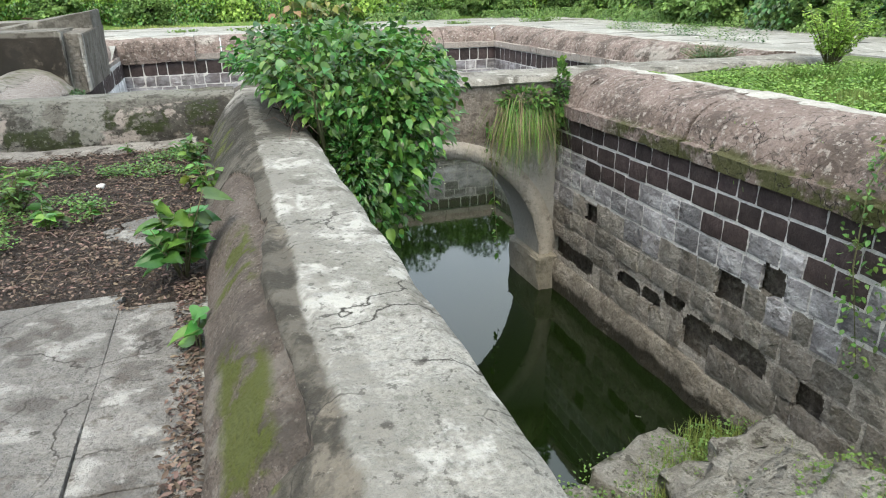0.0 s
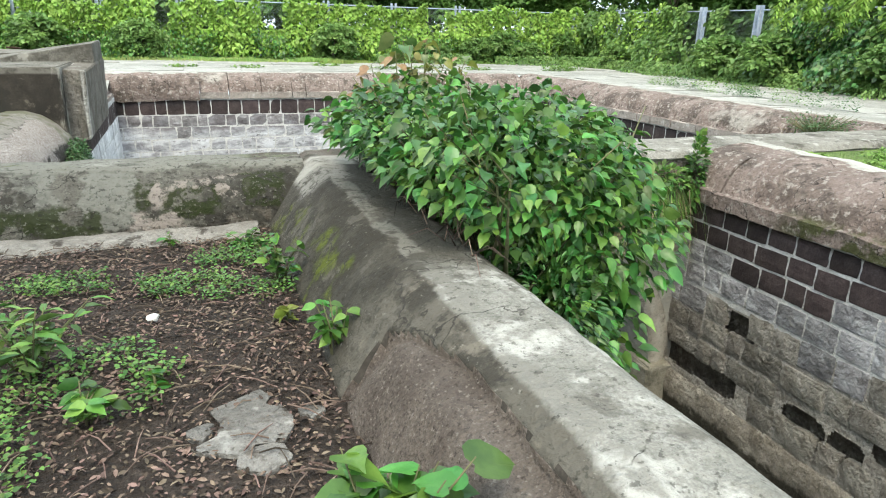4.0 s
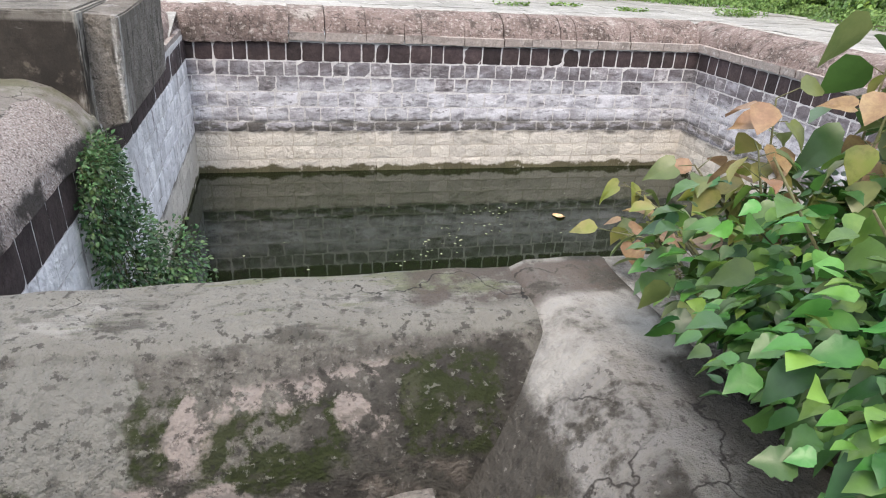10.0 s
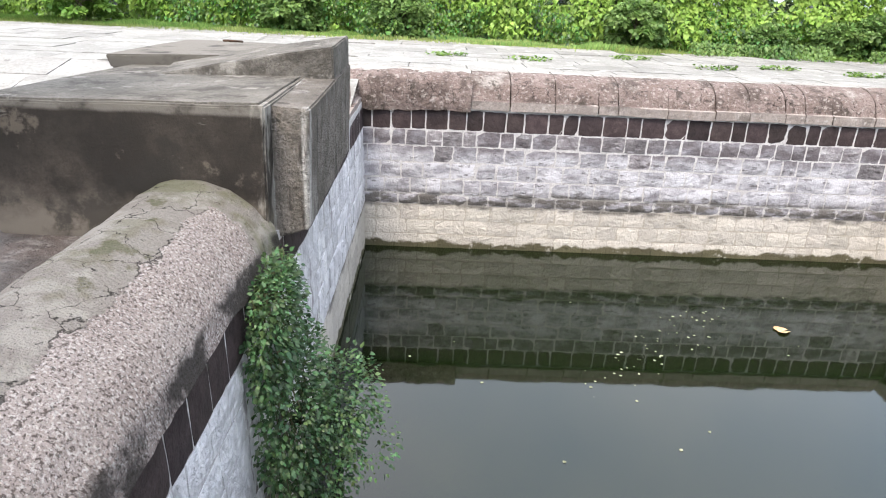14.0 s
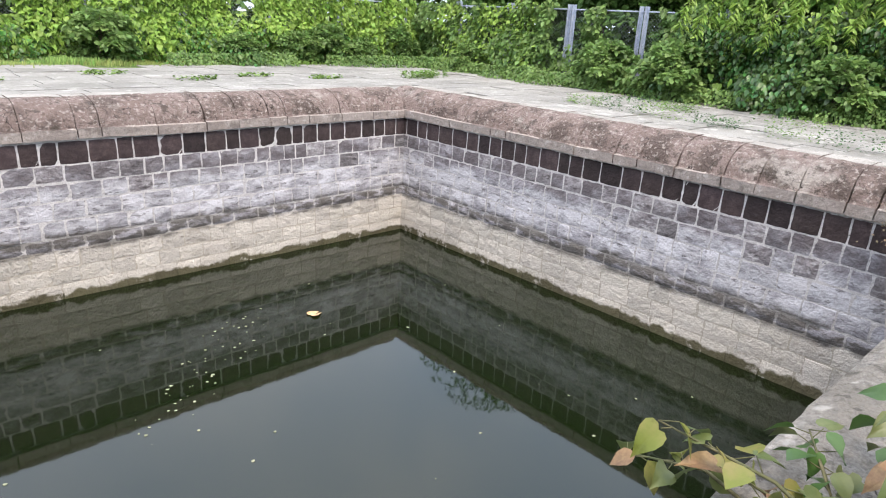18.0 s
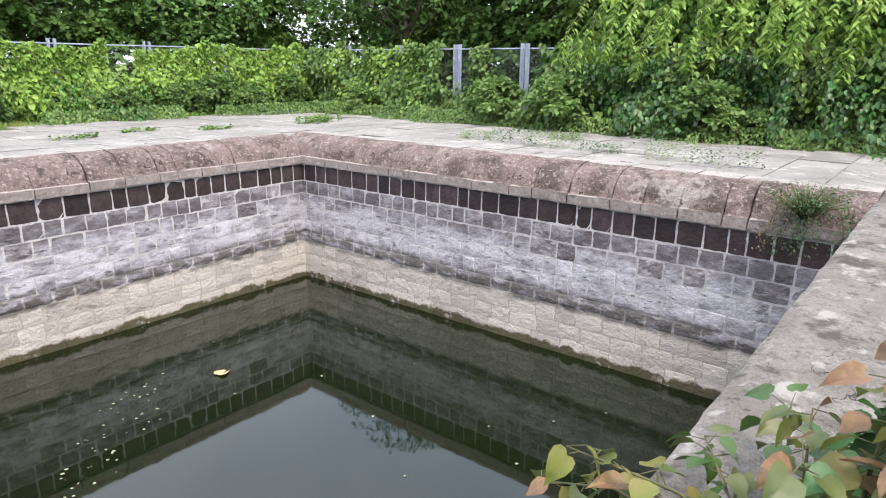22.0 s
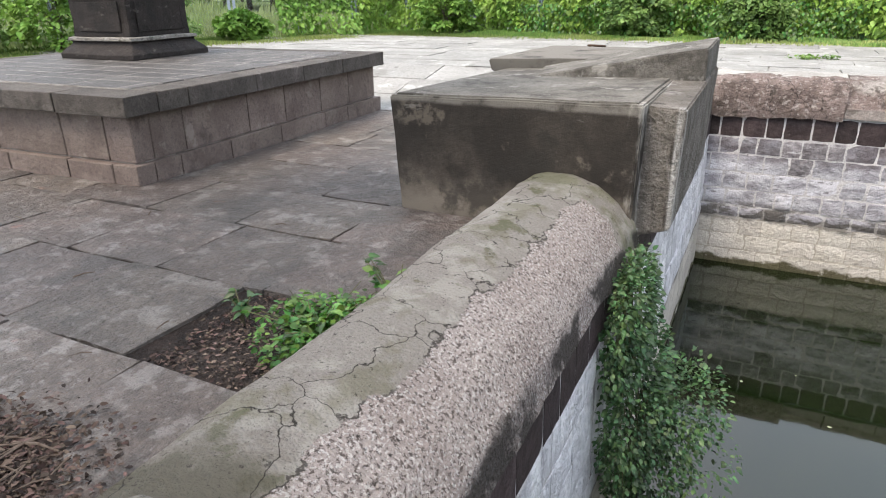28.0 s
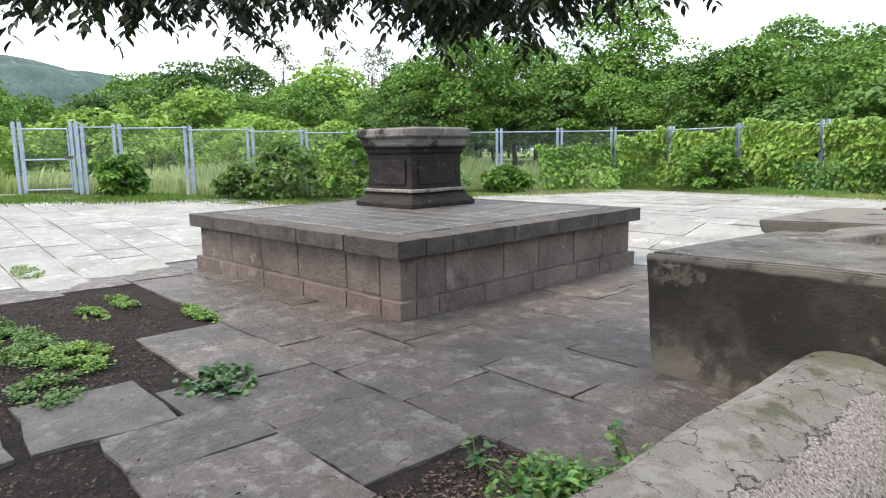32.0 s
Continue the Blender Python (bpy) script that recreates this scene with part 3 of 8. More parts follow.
M_CREEPER = mat("small_creeper_leaf", (0.036, 0.084, 0.032), (0.082, 0.155, 0.056), 5, 0.45, [], 40, 0.1, 0.45, island=0.6, trans=0.25, speck=0.0, gritty=0.2, hue=0.06)
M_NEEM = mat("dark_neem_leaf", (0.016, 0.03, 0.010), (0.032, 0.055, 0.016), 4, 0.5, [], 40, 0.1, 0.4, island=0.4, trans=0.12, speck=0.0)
M_MEADOW = mat("tall_pale_meadow_grass", (0.26, 0.33, 0.12), (0.36, 0.42, 0.19), 0.6, 0.7, [((0.16, 0.25, 0.07), 0.5, 0.5, 0.62, 0.7)], 30, 0.1, 0.3, island=0.3, trans=0.3, speck=0.0, gritty=0.1)
M_SOIL_DARK = mat("dark_red_brown_mulch", (0.022, 0.0135, 0.0105), (0.046, 0.03, 0.0235), 6, 0.95, [((0.09, 0.062, 0.052), 22, 0.58, 0.65, 0.7), ((0.010, 0.007, 0.006), 16, 0.54, 0.62, 0.8)], 60, 1.0, coarse=40, dist=0.03)
M_MULCH = mat("dark_dead_leaf", (0.052, 0.034, 0.027), (0.125, 0.086, 0.07), 40, 0.85, [], 40, 0.2, 0.2, island=0.85)
M_WHITEWASH = mat("white_limewashed_stone", (0.59, 0.58, 0.605), (0.75, 0.74, 0.765), 5, 0.85, [((0.20, 0.18, 0.185), 5, 0.56, 0.64, 0.75, (1.6, 1.6, 0.22)), ((0.80, 0.79, 0.80), 5, 0.52, 0.60, 0.8, (1, 1, 0.4))], 40, 0.8, objrand=0.12, coarse=13, dist=0.02, speck=0.2, gritty=0.25)
M_RUST = mat("rusty_iron", (0.07, 0.04, 0.028), (0.12, 0.075, 0.05), 20, 0.8, [], 60, 0.4, metal=0.4)
M_CAPSTONE = mat("dark_brown_grey_cap_stone", (0.062, 0.052, 0.046), (0.105, 0.09, 0.08), 4, 0.78, [((0.2, 0.182, 0.168), 6, 0.6, 0.68, 0.6), ((0.03, 0.025, 0.022), 3, 0.55, 0.66, 0.7)], 80, 0.7, objrand=0.15, coarse=18)
M_CAPGREY = mat("blackened_grey_cap_stone", (0.14, 0.127, 0.116), (0.24, 0.222, 0.206), 3, 0.85, [((0.015, 0.012, 0.011), 1.3, 0.50, 0.56, 0.9), ((0.26, 0.245, 0.23), 5, 0.58, 0.66, 0.6)], 70, 0.6, coarse=12)
M_BLOCKTOP = mat("grimy_cement_top", (0.13, 0.118, 0.102), (0.215, 0.198, 0.175), 2.4, 0.88, [((0.05, 0.044, 0.037), 1.8, 0.50, 0.62, 0.8), ((0.31, 0.292, 0.265), 4, 0.56, 0.65, 0.7), ((0.045, 0.04, 0.034), 9, 0.6, 0.66, 0.6)], 80, 0.7, coarse=12, speck=0.5, dist=0.018)
# Distance haze is mixed into the hill's grey-blue colour.
M_HILL = mat("green_hill_painted_haze", (0.07, 0.105, 0.098), (0.115, 0.155, 0.145), 0.05, 1.0, [((0.065, 0.10, 0.085), 0.09, 0.5, 0.6, 0.7), ((0.22, 0.25, 0.22), 0.14, 0.58, 0.66, 0.6)], 0.4, 0.3, 0.1)
M_FLOAT = mat("floating_scum_fleck", (0.22, 0.235, 0.15), (0.36, 0.37, 0.26), 9, 0.7, [], 60, 0.1, island=0.3)
M_ORANGE = mat("orange_peel_leaf", (0.60, 0.34, 0.16), (0.72, 0.55, 0.35), 20, 0.6, [], 60, 0.1)
M_WHITE = mat("white_scrap", (0.62, 0.60, 0.58), (0.74, 0.72, 0.70), 20, 0.7, [], 60, 0.2)


def water_mat():
    m = bpy.data.materials.new("still_green_water")
    m.use_nodes = True
    n, l = m.node_tree.nodes, m.node_tree.links
    b = n["Principled BSDF"]
    b.inputs["Base Color"].default_value = (0.0045, 0.0086, 0.0020, 1)
    b.inputs["Roughness"].default_value = 0.035
    b.inputs["IOR"].default_value = 1.35
    b.inputs["Specular IOR Level"].default_value = 1.0
    geo = n.new("ShaderNodeNewGeometry")
    t = n.new("ShaderNodeTexNoise")
    t.inputs["Scale"].default_value, t.inputs["Detail"].default_value = 3.0, 3.0
    l.new(geo.outputs["Position"], t.inputs["Vector"])
    bp = n.new("ShaderNodeBump")
    bp.inputs["Strength"].default_value, bp.inputs["Distance"].default_value = 0.06, 0.01
    l.new(t.outputs["Fac"], bp.inputs["Height"])
    l.new(bp.outputs[0], b.inputs["Normal"])
    return m


M_WATER = water_mat()

M_DUSK = mat("half_bleached_dark_stone", (0.18, 0.163, 0.173), (0.30, 0.282, 0.295), 6, 0.85, [((0.44, 0.425, 0.44), 4.5, 0.53, 0.63, 0.75, (1, 1, 3.2)), ((0.065, 0.053, 0.056), 4, 0.54, 0.64, 0.7, (1, 1, 3.2))], 40, 0.8, objrand=0.32, coarse=14, dist=0.02, speck=0.25, gritty=0.3)
M_WATERLINE = mat("slimy_waterline_stone", (0.26, 0.235, 0.16), (0.42, 0.385, 0.30), 3.5, 0.6, [((0.045, 0.045, 0.02), 4, 0.5, 0.64, 0.8)], 60, 0.5, objrand=0.15, coarse=18)
M_BAND = mat("pale_brown_coping_band", (0.30, 0.255, 0.232), (0.42, 0.37, 0.34), 3, 0.93, [((0.13, 0.108, 0.096), 3.0, 0.54, 0.64, 0.7), ((0.50, 0.46, 0.43), 9, 0.56, 0.64, 0.6)], 70, 0.7, coarse=16)
M_LIP = mat("pale_cement_lip", (0.29, 0.275, 0.255), (0.39, 0.375, 0.35), 2, 0.9, [((0.16, 0.145, 0.125), 3, 0.54, 0.66, 0.65), ((0.06, 0.045, 0.038), 5, 0.58, 0.67, 0.55)], 80, 0.5, coarse=14, gritty=0.4)
M_MUD = mat("wet_stone_footing", (0.16, 0.145, 0.12), (0.26, 0.24, 0.205), 3, 0.85, [((0.07, 0.065, 0.045), 3, 0.54, 0.68, 0.7)], 70, 0.6, coarse=14)
M_BRIDGE = mat("rough_brown_masonry", (0.15, 0.125, 0.105), (0.25, 0.215, 0.19), 3, 0.95, [((0.08, 0.065, 0.055), 4, 0.52, 0.66, 0.75), ((0.34, 0.315, 0.29), 9, 0.6, 0.68, 0.6), ((0.30, 0.285, 0.265), 1.0, 0.0, 0.2, 0.9, None, ("Z", -0.25, -0.42, 0.3))], 60, 0.9, coarse=16)
M_RING = mat("pale_brown_plaster", (0.29, 0.262, 0.232), (0.40, 0.368, 0.335), 3, 0.92, [((0.15, 0.13, 0.11), 3, 0.54, 0.66, 0.7), ((0.06, 0.052, 0.044), 6, 0.6, 0.67, 0.6)], 70, 0.7, coarse=14, gritty=0.35)
M_CAVITY = mat("dark_wall_core", (0.12, 0.10, 0.083), (0.21, 0.18, 0.153), 6, 0.95, [((0.26, 0.237, 0.21), 5, 0.56, 0.66, 0.7), ((0.035, 0.029, 0.025), 4, 0.55, 0.65, 0.7)], 50, 1.0, coarse=20)

# ---- building helpers ----
def mesh_of(name, verts, faces, material=None, smooth=False):
    me = bpy.data.meshes.new(name)
    me.from_pydata([tuple(v) for v in verts], [], [tuple(f) for f in faces])
    me.update()
    for mm in (material if isinstance(material, (list, tuple)) else [material]):
        if mm:
            me.materials.append(mm)
    if smooth:
        me.shade_smooth()
    return me


def child(name, me, parent, m=None, label=""):
    ob = new(name, me)
    ob.parent = parent
    if m is not None:
        ob.matrix_basis = m
    if label:
        ob["label"] = label
    return ob


def part(name, bm, material, parent, label="", smooth=False, m=None):
    me = bpy.data.meshes.new(name)
    bmesh.ops.recalc_face_normals(bm, faces=bm.faces)
    bm.to_mesh(me)
    bm.free()
    me.materials.append(material)
    if smooth:
        me.shade_smooth()
    return child(name, me, parent, m, label)


def thing(name, label, category, at=(0, 0, 0), rz=0, group="", kind=""):
    ob = new(name)
    ob.empty_display_size = 0.1
    ob.matrix_basis = pose(*at, 0, 0, rz)
    return tagged(ob, label, category, group, kind)


def rough_box(sx, sy, sz, jitter=0.006, bevel=0.012, cuts=1, seed=0, top=None):
    """A box centred in x and y, standing on z = 0, with worn edges."""
    rnd = random.Random(seed)
    bm = bmesh.new()
    bmesh.ops.create_cube(bm, size=1.0)
    for v in bm.verts:
        v.co = Vector((v.co.x * sx, v.co.y * sy, (v.co.z + 0.5) * sz))
    if bevel:
        bmesh.ops.bevel(bm, geom=bm.edges[:], offset=bevel, segments=2, affect="EDGES", profile=0.6)
    if cuts:
        bmesh.ops.subdivide_edges(bm, edges=[e for e in bm.edges if e.calc_length() > 0.15], cuts=cuts, use_grid_fill=True)
    for v in bm.verts:
        v.co += Vector([rnd.uniform(-jitter, jitter) for _ in range(3)])
    return bm


def sweep(name, profile, axis, start, end, step, material, rough=0.008, seed=0, caps=True, parent=None, pick=None):
    """A profile of (across, z), carried along x or y; the surface is made uneven by noise."""
    n = max(2, int(abs(end - start) / step) + 1)
    pts = []
    for (a, za), (b, zb) in zip(profile, profile[1:]):
        k = max(1, min(30, int(math.hypot(b - a, zb - za) / (step * 1.2))))
        pts += [(a + (b - a) * i / k, za + (zb - za) * i / k) for i in range(k)]
    pts.append(profile[-1])
    verts, faces = [], []
    for i in range(n):
        s = start + (end - start) * i / (n - 1)
        for a, z in pts:
            p = Vector((a, s, z)) if axis == "y" else Vector((s, a, z))
            d = noise.noise_vector(p * 2.3 + Vector((seed, 0, 0))) * rough + noise.noise_vector(p * 9 + Vector((0, seed, 0))) * rough * 0.45
            verts.append(p + d)
    k = len(pts)
    for i in range(n - 1):
        for j in range(k - 1):
            q = (i * k + j, i * k + j + 1, (i + 1) * k + j + 1, (i + 1) * k + j)
            faces.append(q)
    if caps:
        faces.append(tuple(range(k)))
        faces.append(tuple(range((n - 1) * k, n * k))[::-1])
    me = mesh_of(name, verts, faces, material, True)
    if pick:
        me.polygons.foreach_set("material_index", [pick(p.center) for p in me.polygons])
    bm = bmesh.new()
    bm.from_mesh(me)
    bmesh.ops.recalc_face_normals(bm, faces=bm.faces)
    bm.to_mesh(me)
    bm.free()
    me.set_sharp_from_angle(angle=radians(50))
    ob = new(name, me)
    ob.parent = parent
    return ob


def stone_meshes(count, material_name, material, depth=0.5, rough=0.03, seed=3, ragged=0.012):
    """Unit blocks (1 wide, 1 high, front towards -y) with chipped, uneven faces; scaled to size when laid."""
    out = []
    for k in range(count):
        rnd = random.Random(seed * 100 + k)
        g = 4
        verts, faces = [], []
        for j in range(g + 1):
            for i in range(g + 1):
                u, v = i / g - 0.5, j / g - 0.5
                edge = i in (0, g) or j in (0, g)
                y = -rnd.uniform(0.3, 1.0) * rough if not edge else rough * rnd.uniform(-0.1, 0.25)
                corner = i in (0, g) and j in (0, g)
                sh = 0.98 if corner else 1.0
                verts.append((u * sh + rnd.uniform(-1, 1) * ragged, y, v * sh + rnd.uniform(-1, 1) * ragged))
        for j in range(g):
            for i in range(g):
                a = j * (g + 1) + i
                faces.append((a, a + 1, a + g + 2, a + g + 1))
        ring = [i for i in range(g + 1)] + [j * (g + 1) + g for j in range(1, g + 1)] + [g * (g + 1) + i for i in range(g - 1, -1, -1)] + [j * (g + 1) for j in range(g - 1, 0, -1)]
        base = len(verts)
        for r in ring:
            x, y, z = verts[r]
            verts.append((x, depth, z))
        for q in range(len(ring)):
            a, b = ring[q], ring[(q + 1) % len(ring)]
            faces.append((a, base + q, base + (q + 1) % len(ring), b))
        me = mesh_of(material_name, verts, faces, material, True)
        me.set_sharp_from_angle(angle=radians(35))
        out.append(me)
    return out


def leaf_cloud(name, centres, dirs, sizes, material, shape="ovate", seed=0, droop=0.3, width=1.0):
    """Many folded leaves in one mesh; every leaf is an island of its own."""
    rng = np.random.default_rng(seed)
    c, d, s = np.asarray(centres, float), np.asarray(dirs, float), np.asarray(sizes, float)
    n = len(c)
    outline = {
        "ovate": [(0, 0, 0), (0.24, 0.14, 0.05), (0.34, 0.36, 0.06), (0.27, 0.66, 0.04), (0, 1, -0.10), (-0.27, 0.66, 0.04), (-0.34, 0.36, 0.06), (-0.24, 0.14, 0.05), (0, 0.45, -0.03)],
        "heart": [(0, 0.10, 0), (0.16, 0.0, 0.03), (0.34, 0.05, 0.06), (0.44, 0.24, 0.07), (0.40, 0.46, 0.05), (0.24, 0.72, 0.01), (0.08, 0.90, -0.06), (0, 1.04, -0.14), (-0.08, 0.90, -0.06), (-0.24, 0.72, 0.01), (-0.40, 0.46, 0.05), (-0.44, 0.24, 0.07), (-0.34, 0.05, 0.06), (-0.16, 0.0, 0.03), (0, 0.42, -0.035)],
        "toothed": [(0, 0.02, 0), (0.2, 0.05, 0.04), (0.30, 0.16, 0.05), (0.36, 0.19, 0.07), (0.36, 0.33, 0.06), (0.40, 0.38, 0.07), (0.33, 0.53, 0.05), (0.33, 0.6, 0.05), (0.2, 0.75, 0.0), (0, 1, -0.12), (-0.2, 0.75, 0.0), (-0.33, 0.6, 0.05), (-0.33, 0.53, 0.05), (-0.40, 0.38, 0.07), (-0.36, 0.33, 0.06), (-0.36, 0.19, 0.07), (-0.30, 0.16, 0.05), (-0.2, 0.05, 0.04), (0, 0.42, -0.03)],
        "slim": [(0, 0, 0), (0.13, 0.3, 0.03), (0.12, 0.65, 0.02), (0, 1, -0.12), (-0.12, 0.65, 0.02), (-0.13, 0.3, 0.03), (0, 0.5, -0.01)],
        "far": [(0, 0, 0), (0.36, 0.42, 0.06), (0, 1, -0.10), (-0.36, 0.42, 0.06)],
    }[shape]
    kk = len(outline)
    tip = max(range(kk), key=lambda q: outline[q][1])
    base = np.array(outline) * (width, 1, 1)
    d = d / np.maximum(np.linalg.norm(d, axis=1, keepdims=True), 1e-6)
    side = np.cross(d, np.array((0, 0, 1.0)) + rng.normal(0, 0.45, (n, 3)))
    side /= np.maximum(np.linalg.norm(side, axis=1, keepdims=True), 1e-6)
    up = np.cross(side, d)
    v = (base[None, :, 0, None] * side[:, None] + base[None, :, 1, None] * d[:, None] + base[None, :, 2, None] * up[:, None]) * s[:, None, None] + c[:, None]
    v += rng.normal(0, 0.012, v.shape) * s[:, None, None]
    bend = (base[:, 1] ** 2)[None] * (droop * s * rng.uniform(0.1, 0.55, n))[:, None]
    v[:, :, 2] -= bend
    idx = np.array([(0, 1, 2), (0, 2, 3)] if kk == 4 else [(q, (q + 1) % (kk - 1), kk - 1) for q in range(kk - 1)])
    f = (idx[None] + kk * np.arange(n)[:, None, None]).reshape(-1, 3)
    me = bpy.data.meshes.new(name)
    me.vertices.add(kk * n)
    me.vertices.foreach_set("co", v.reshape(-1))
    me.loops.add(f.size)
    me.loops.foreach_set("vertex_index", f.reshape(-1))
    me.polygons.add(len(f))
    me.polygons.foreach_set("loop_start", np.arange(0, f.size, 3))
    me.update(calc_edges=True)
    me.materials.append(material)
    me.shade_smooth()
    return me


def blades(name, roots, heights, material, seed=0, width=0.006, lean=0.35):
    """Grass: bent, tapering blades in one mesh."""
    rng = np.random.default_rng(seed)
    r, h = np.asarray(roots, float), np.asarray(heights, float)
    n = len(r)
    ang = rng.uniform(0, 2 * np.pi, n)
    out = np.stack([np.cos(ang), np.sin(ang), np.zeros(n)], 1)
    side = np.stack([-np.sin(ang), np.cos(ang), np.zeros(n)], 1)
    b = rng.uniform(0.2, 1.0, n) * lean
    lev = [(0.0, 0.0, 1.0), (0.5, 0.3, 0.8), (0.85, 0.75, 0.45), (1.0, 1.2, 0.05)]
    rows = []
    for z, o, w in lev:
        mid = r + out * (o * b * h)[:, None] + np.array((0, 0, 1.0)) * (z * h)[:, None]
        rows += [mid - side * (w * width * (0.6 + h * 2))[:, None], mid + side * (w * width * (0.6 + h * 2))[:, None]]
    v = np.stack(rows, 1)
    f = (np.array([(0, 1, 3, 2), (2, 3, 5, 4), (4, 5, 7, 6)])[None] + 8 * np.arange(n)[:, None, None]).reshape(-1, 4)
    me = bpy.data.meshes.new(name)
    me.vertices.add(8 * n)
    me.vertices.foreach_set("co", v.reshape(-1))
    me.loops.add(f.size)
    me.loops.foreach_set("vertex_index", f.reshape(-1))
    me.polygons.add(len(f))
    me.polygons.foreach_set("loop_start", np.arange(0, f.size, 4))
    me.update(calc_edges=True)
    me.materials.append(material)
    return me


def tube(bm, pts, radii, sides=6):
    """Adds a tapered tube through the points to a bmesh."""
    rings = []
    for k, p in enumerate(pts):
        p = Vector(p)
        t = (Vector(pts[min(k + 1, len(pts) - 1)]) - Vector(pts[max(k - 1, 0)])).normalized()
        a = t.orthogonal().normalized()
        b = t.cross(a)
        rings.append([bm.verts.new(p + (a * math.cos(2 * math.pi * i / sides) + b * math.sin(2 * math.pi * i / sides)) * radii[k]) for i in range(sides)])
    for r0, r1 in zip(rings, rings[1:]):
        for i in range(sides):
            bm.faces.new((r0[i], r0[(i + 1) % sides], r1[(i + 1) % sides], r1[i]))
    bm.faces.new(rings[-1])
    bm.faces.new(rings[0][::-1])
    return bm


def smooth01(a, b, x):
    t = min(1.0, max(0.0, (x - a) / (b - a)))
    return t * t * (3 - 2 * t)

# ---- ground: one sheet with the tank and the channel left open ----
WATER = -2.19
BED = -3.0


def ground_z(x, y):
    far = smooth01(7.8, 10.2, y)
    west = min(1.0, max(0.0, (-11.0 - x) / 9.5))
    z = max(0.42 * far, 0.70 * west)
    if x > 3.9:
        z = 0.42 if y > 1 else 0.36
    if y < -8.5 and x < 3.9:
        z = max(z, 0.0)
    return z


def in_soil(x, y):
    near = -3.3 < x < 0.3 and -3.55 + 0.25 * noise.noise((x * 2, 7, 0)) < y < 0.1
    patch = -3.6 < x < -2.5 and 1.58 < y < 2.4
    west = x < -5.85 - 2.3 * max(0.0, y - 1.25) + 0.2 * noise.noise((1, y * 2.2, 0)) and -4 < y < 2.3 + 0.1 * noise.noise((x * 1.7, 3, 0)) and x > -9.5
    near_west = -5.15 < x < -3.95 and -4 < y < 0.72 + 0.12 * noise.noise((x * 2.1, 5, 0)) or -9.5 < x < -3.3 and y < -0.6
    return near or patch or west or near_west


def build_ground():
    xs = [-600, -250, -120, -70, -45, -32, -26, -23.5, -22] + [-21 + 0.5 * i for i in range(16)] + [-13 + 0.25 * i for i in range(59)] + [2.2, 3.9, 4.4, 5, 5.7, 6.4, 7.2, 8, 9, 10, 11, 12, 13, 14.5, 17, 22, 30, 45, 80, 160, 300, 600]
    ys = [-600, -250, -120, -60, -35, -22, -15, -12] + [-9 + 0.25 * i for i in range(38)] + [0.5 + 0.5 * i for i in range(19)] + [9.9, 10.4, 11, 12, 13, 14, 15, 16.5, 18, 20, 23, 27, 33, 45, 70, 120, 250, 600]
    xs[xs.index(1.5)] = 0.7
    xs = sorted(set(xs))
    xs = [v for v in xs if not (0.7 < v < 2.0)]
    xs += [-1.92, 7.5]
    ys += [0.6, 10.1]
    xs, ys = sorted(set(xs)), sorted(set(ys))
    verts, faces, mats = [], [], []
    for y in ys:
        for x in xs:
            z = ground_z(x, y) - 0.015
            if -13 < x < 0.6 and -9 < y < 9:
                z += 0.022 * noise.noise((x * 1.3, y * 1.3, 0)) + 0.010 * noise.noise((x * 5, y * 5, 2))
            elif abs(x) > 14 or abs(y) > 17:
                z += 0.12 * noise.noise((x * 0.3, y * 0.3, 0))
            verts.append((x, y, z))
    k = len(xs)
    for j in range(len(ys) - 1):
        for i in range(k - 1):
            cx, cy = (xs[i] + xs[i + 1]) / 2, (ys[j] + ys[j + 1]) / 2
            if -1.92 < cx < 7.5 and 0.6 < cy < 10.1:
                continue
            if 0.7 <= cx < 4.4 and -9 < cy < 0.6:
                continue
            faces.append((j * k + i, j * k + i + 1, (j + 1) * k + i + 1, (j + 1) * k + i))
            terrace = -21 < cx < 0.8 and -9 < cy < 16.5
            plaza = -3 < cx < 11.8 and 9.9 < cy < 14.5 or 7.2 < cx < 11.8 and 1 < cy < 14.5 or 8.8 < cx < 11.8 and -4 < cy < 1.2
            pale = plaza or terrace and (cy > 7.6 or cx < -10.6 and cy > -4) and cx > -19.9 + (cy - 3.4) * 0.553
            beyond = cx < -10.6 and not pale
            mats.append(2 if pale else (3 if cx < -3.4 + 0.9 * noise.noise((cy * 1.1, cx * 1.1, 3)) else 0) if terrace and not beyond else 1)
    me = mesh_of("ground", verts, faces, [M_SOIL, M_EARTH, M_PLAZA, M_SOIL_DARK], True)
    me.polygons.foreach_set("material_index", mats)
    tagged(new("ground", me), "dark soil and grassy earth round the tank", "ground", kind="structure")


build_ground()
bm = bmesh.new()
for x0, x1, y0, y1 in ((-2.3, 7.6, 0.1, 10.0),):
    q = [bm.verts.new(p) for p in ((x0, y0, WATER), (x1, y0, WATER), (x1, y1, WATER), (x0, y1, WATER))]
    bm.faces.new(q)
q = [bm.verts.new(p) for p in ((0.6, -9.2, WATER), (4.2, -9.2, WATER), (4.2, 0.1, WATER), (0.6, 0.1, WATER))]
bm.faces.new(q)
bmesh.ops.remove_doubles(bm, verts=bm.verts, dist=0.001)
water = part("water", bm, M_WATER, None)
tagged(water, "still dark green water filling the stone tank", "water", kind="structure")
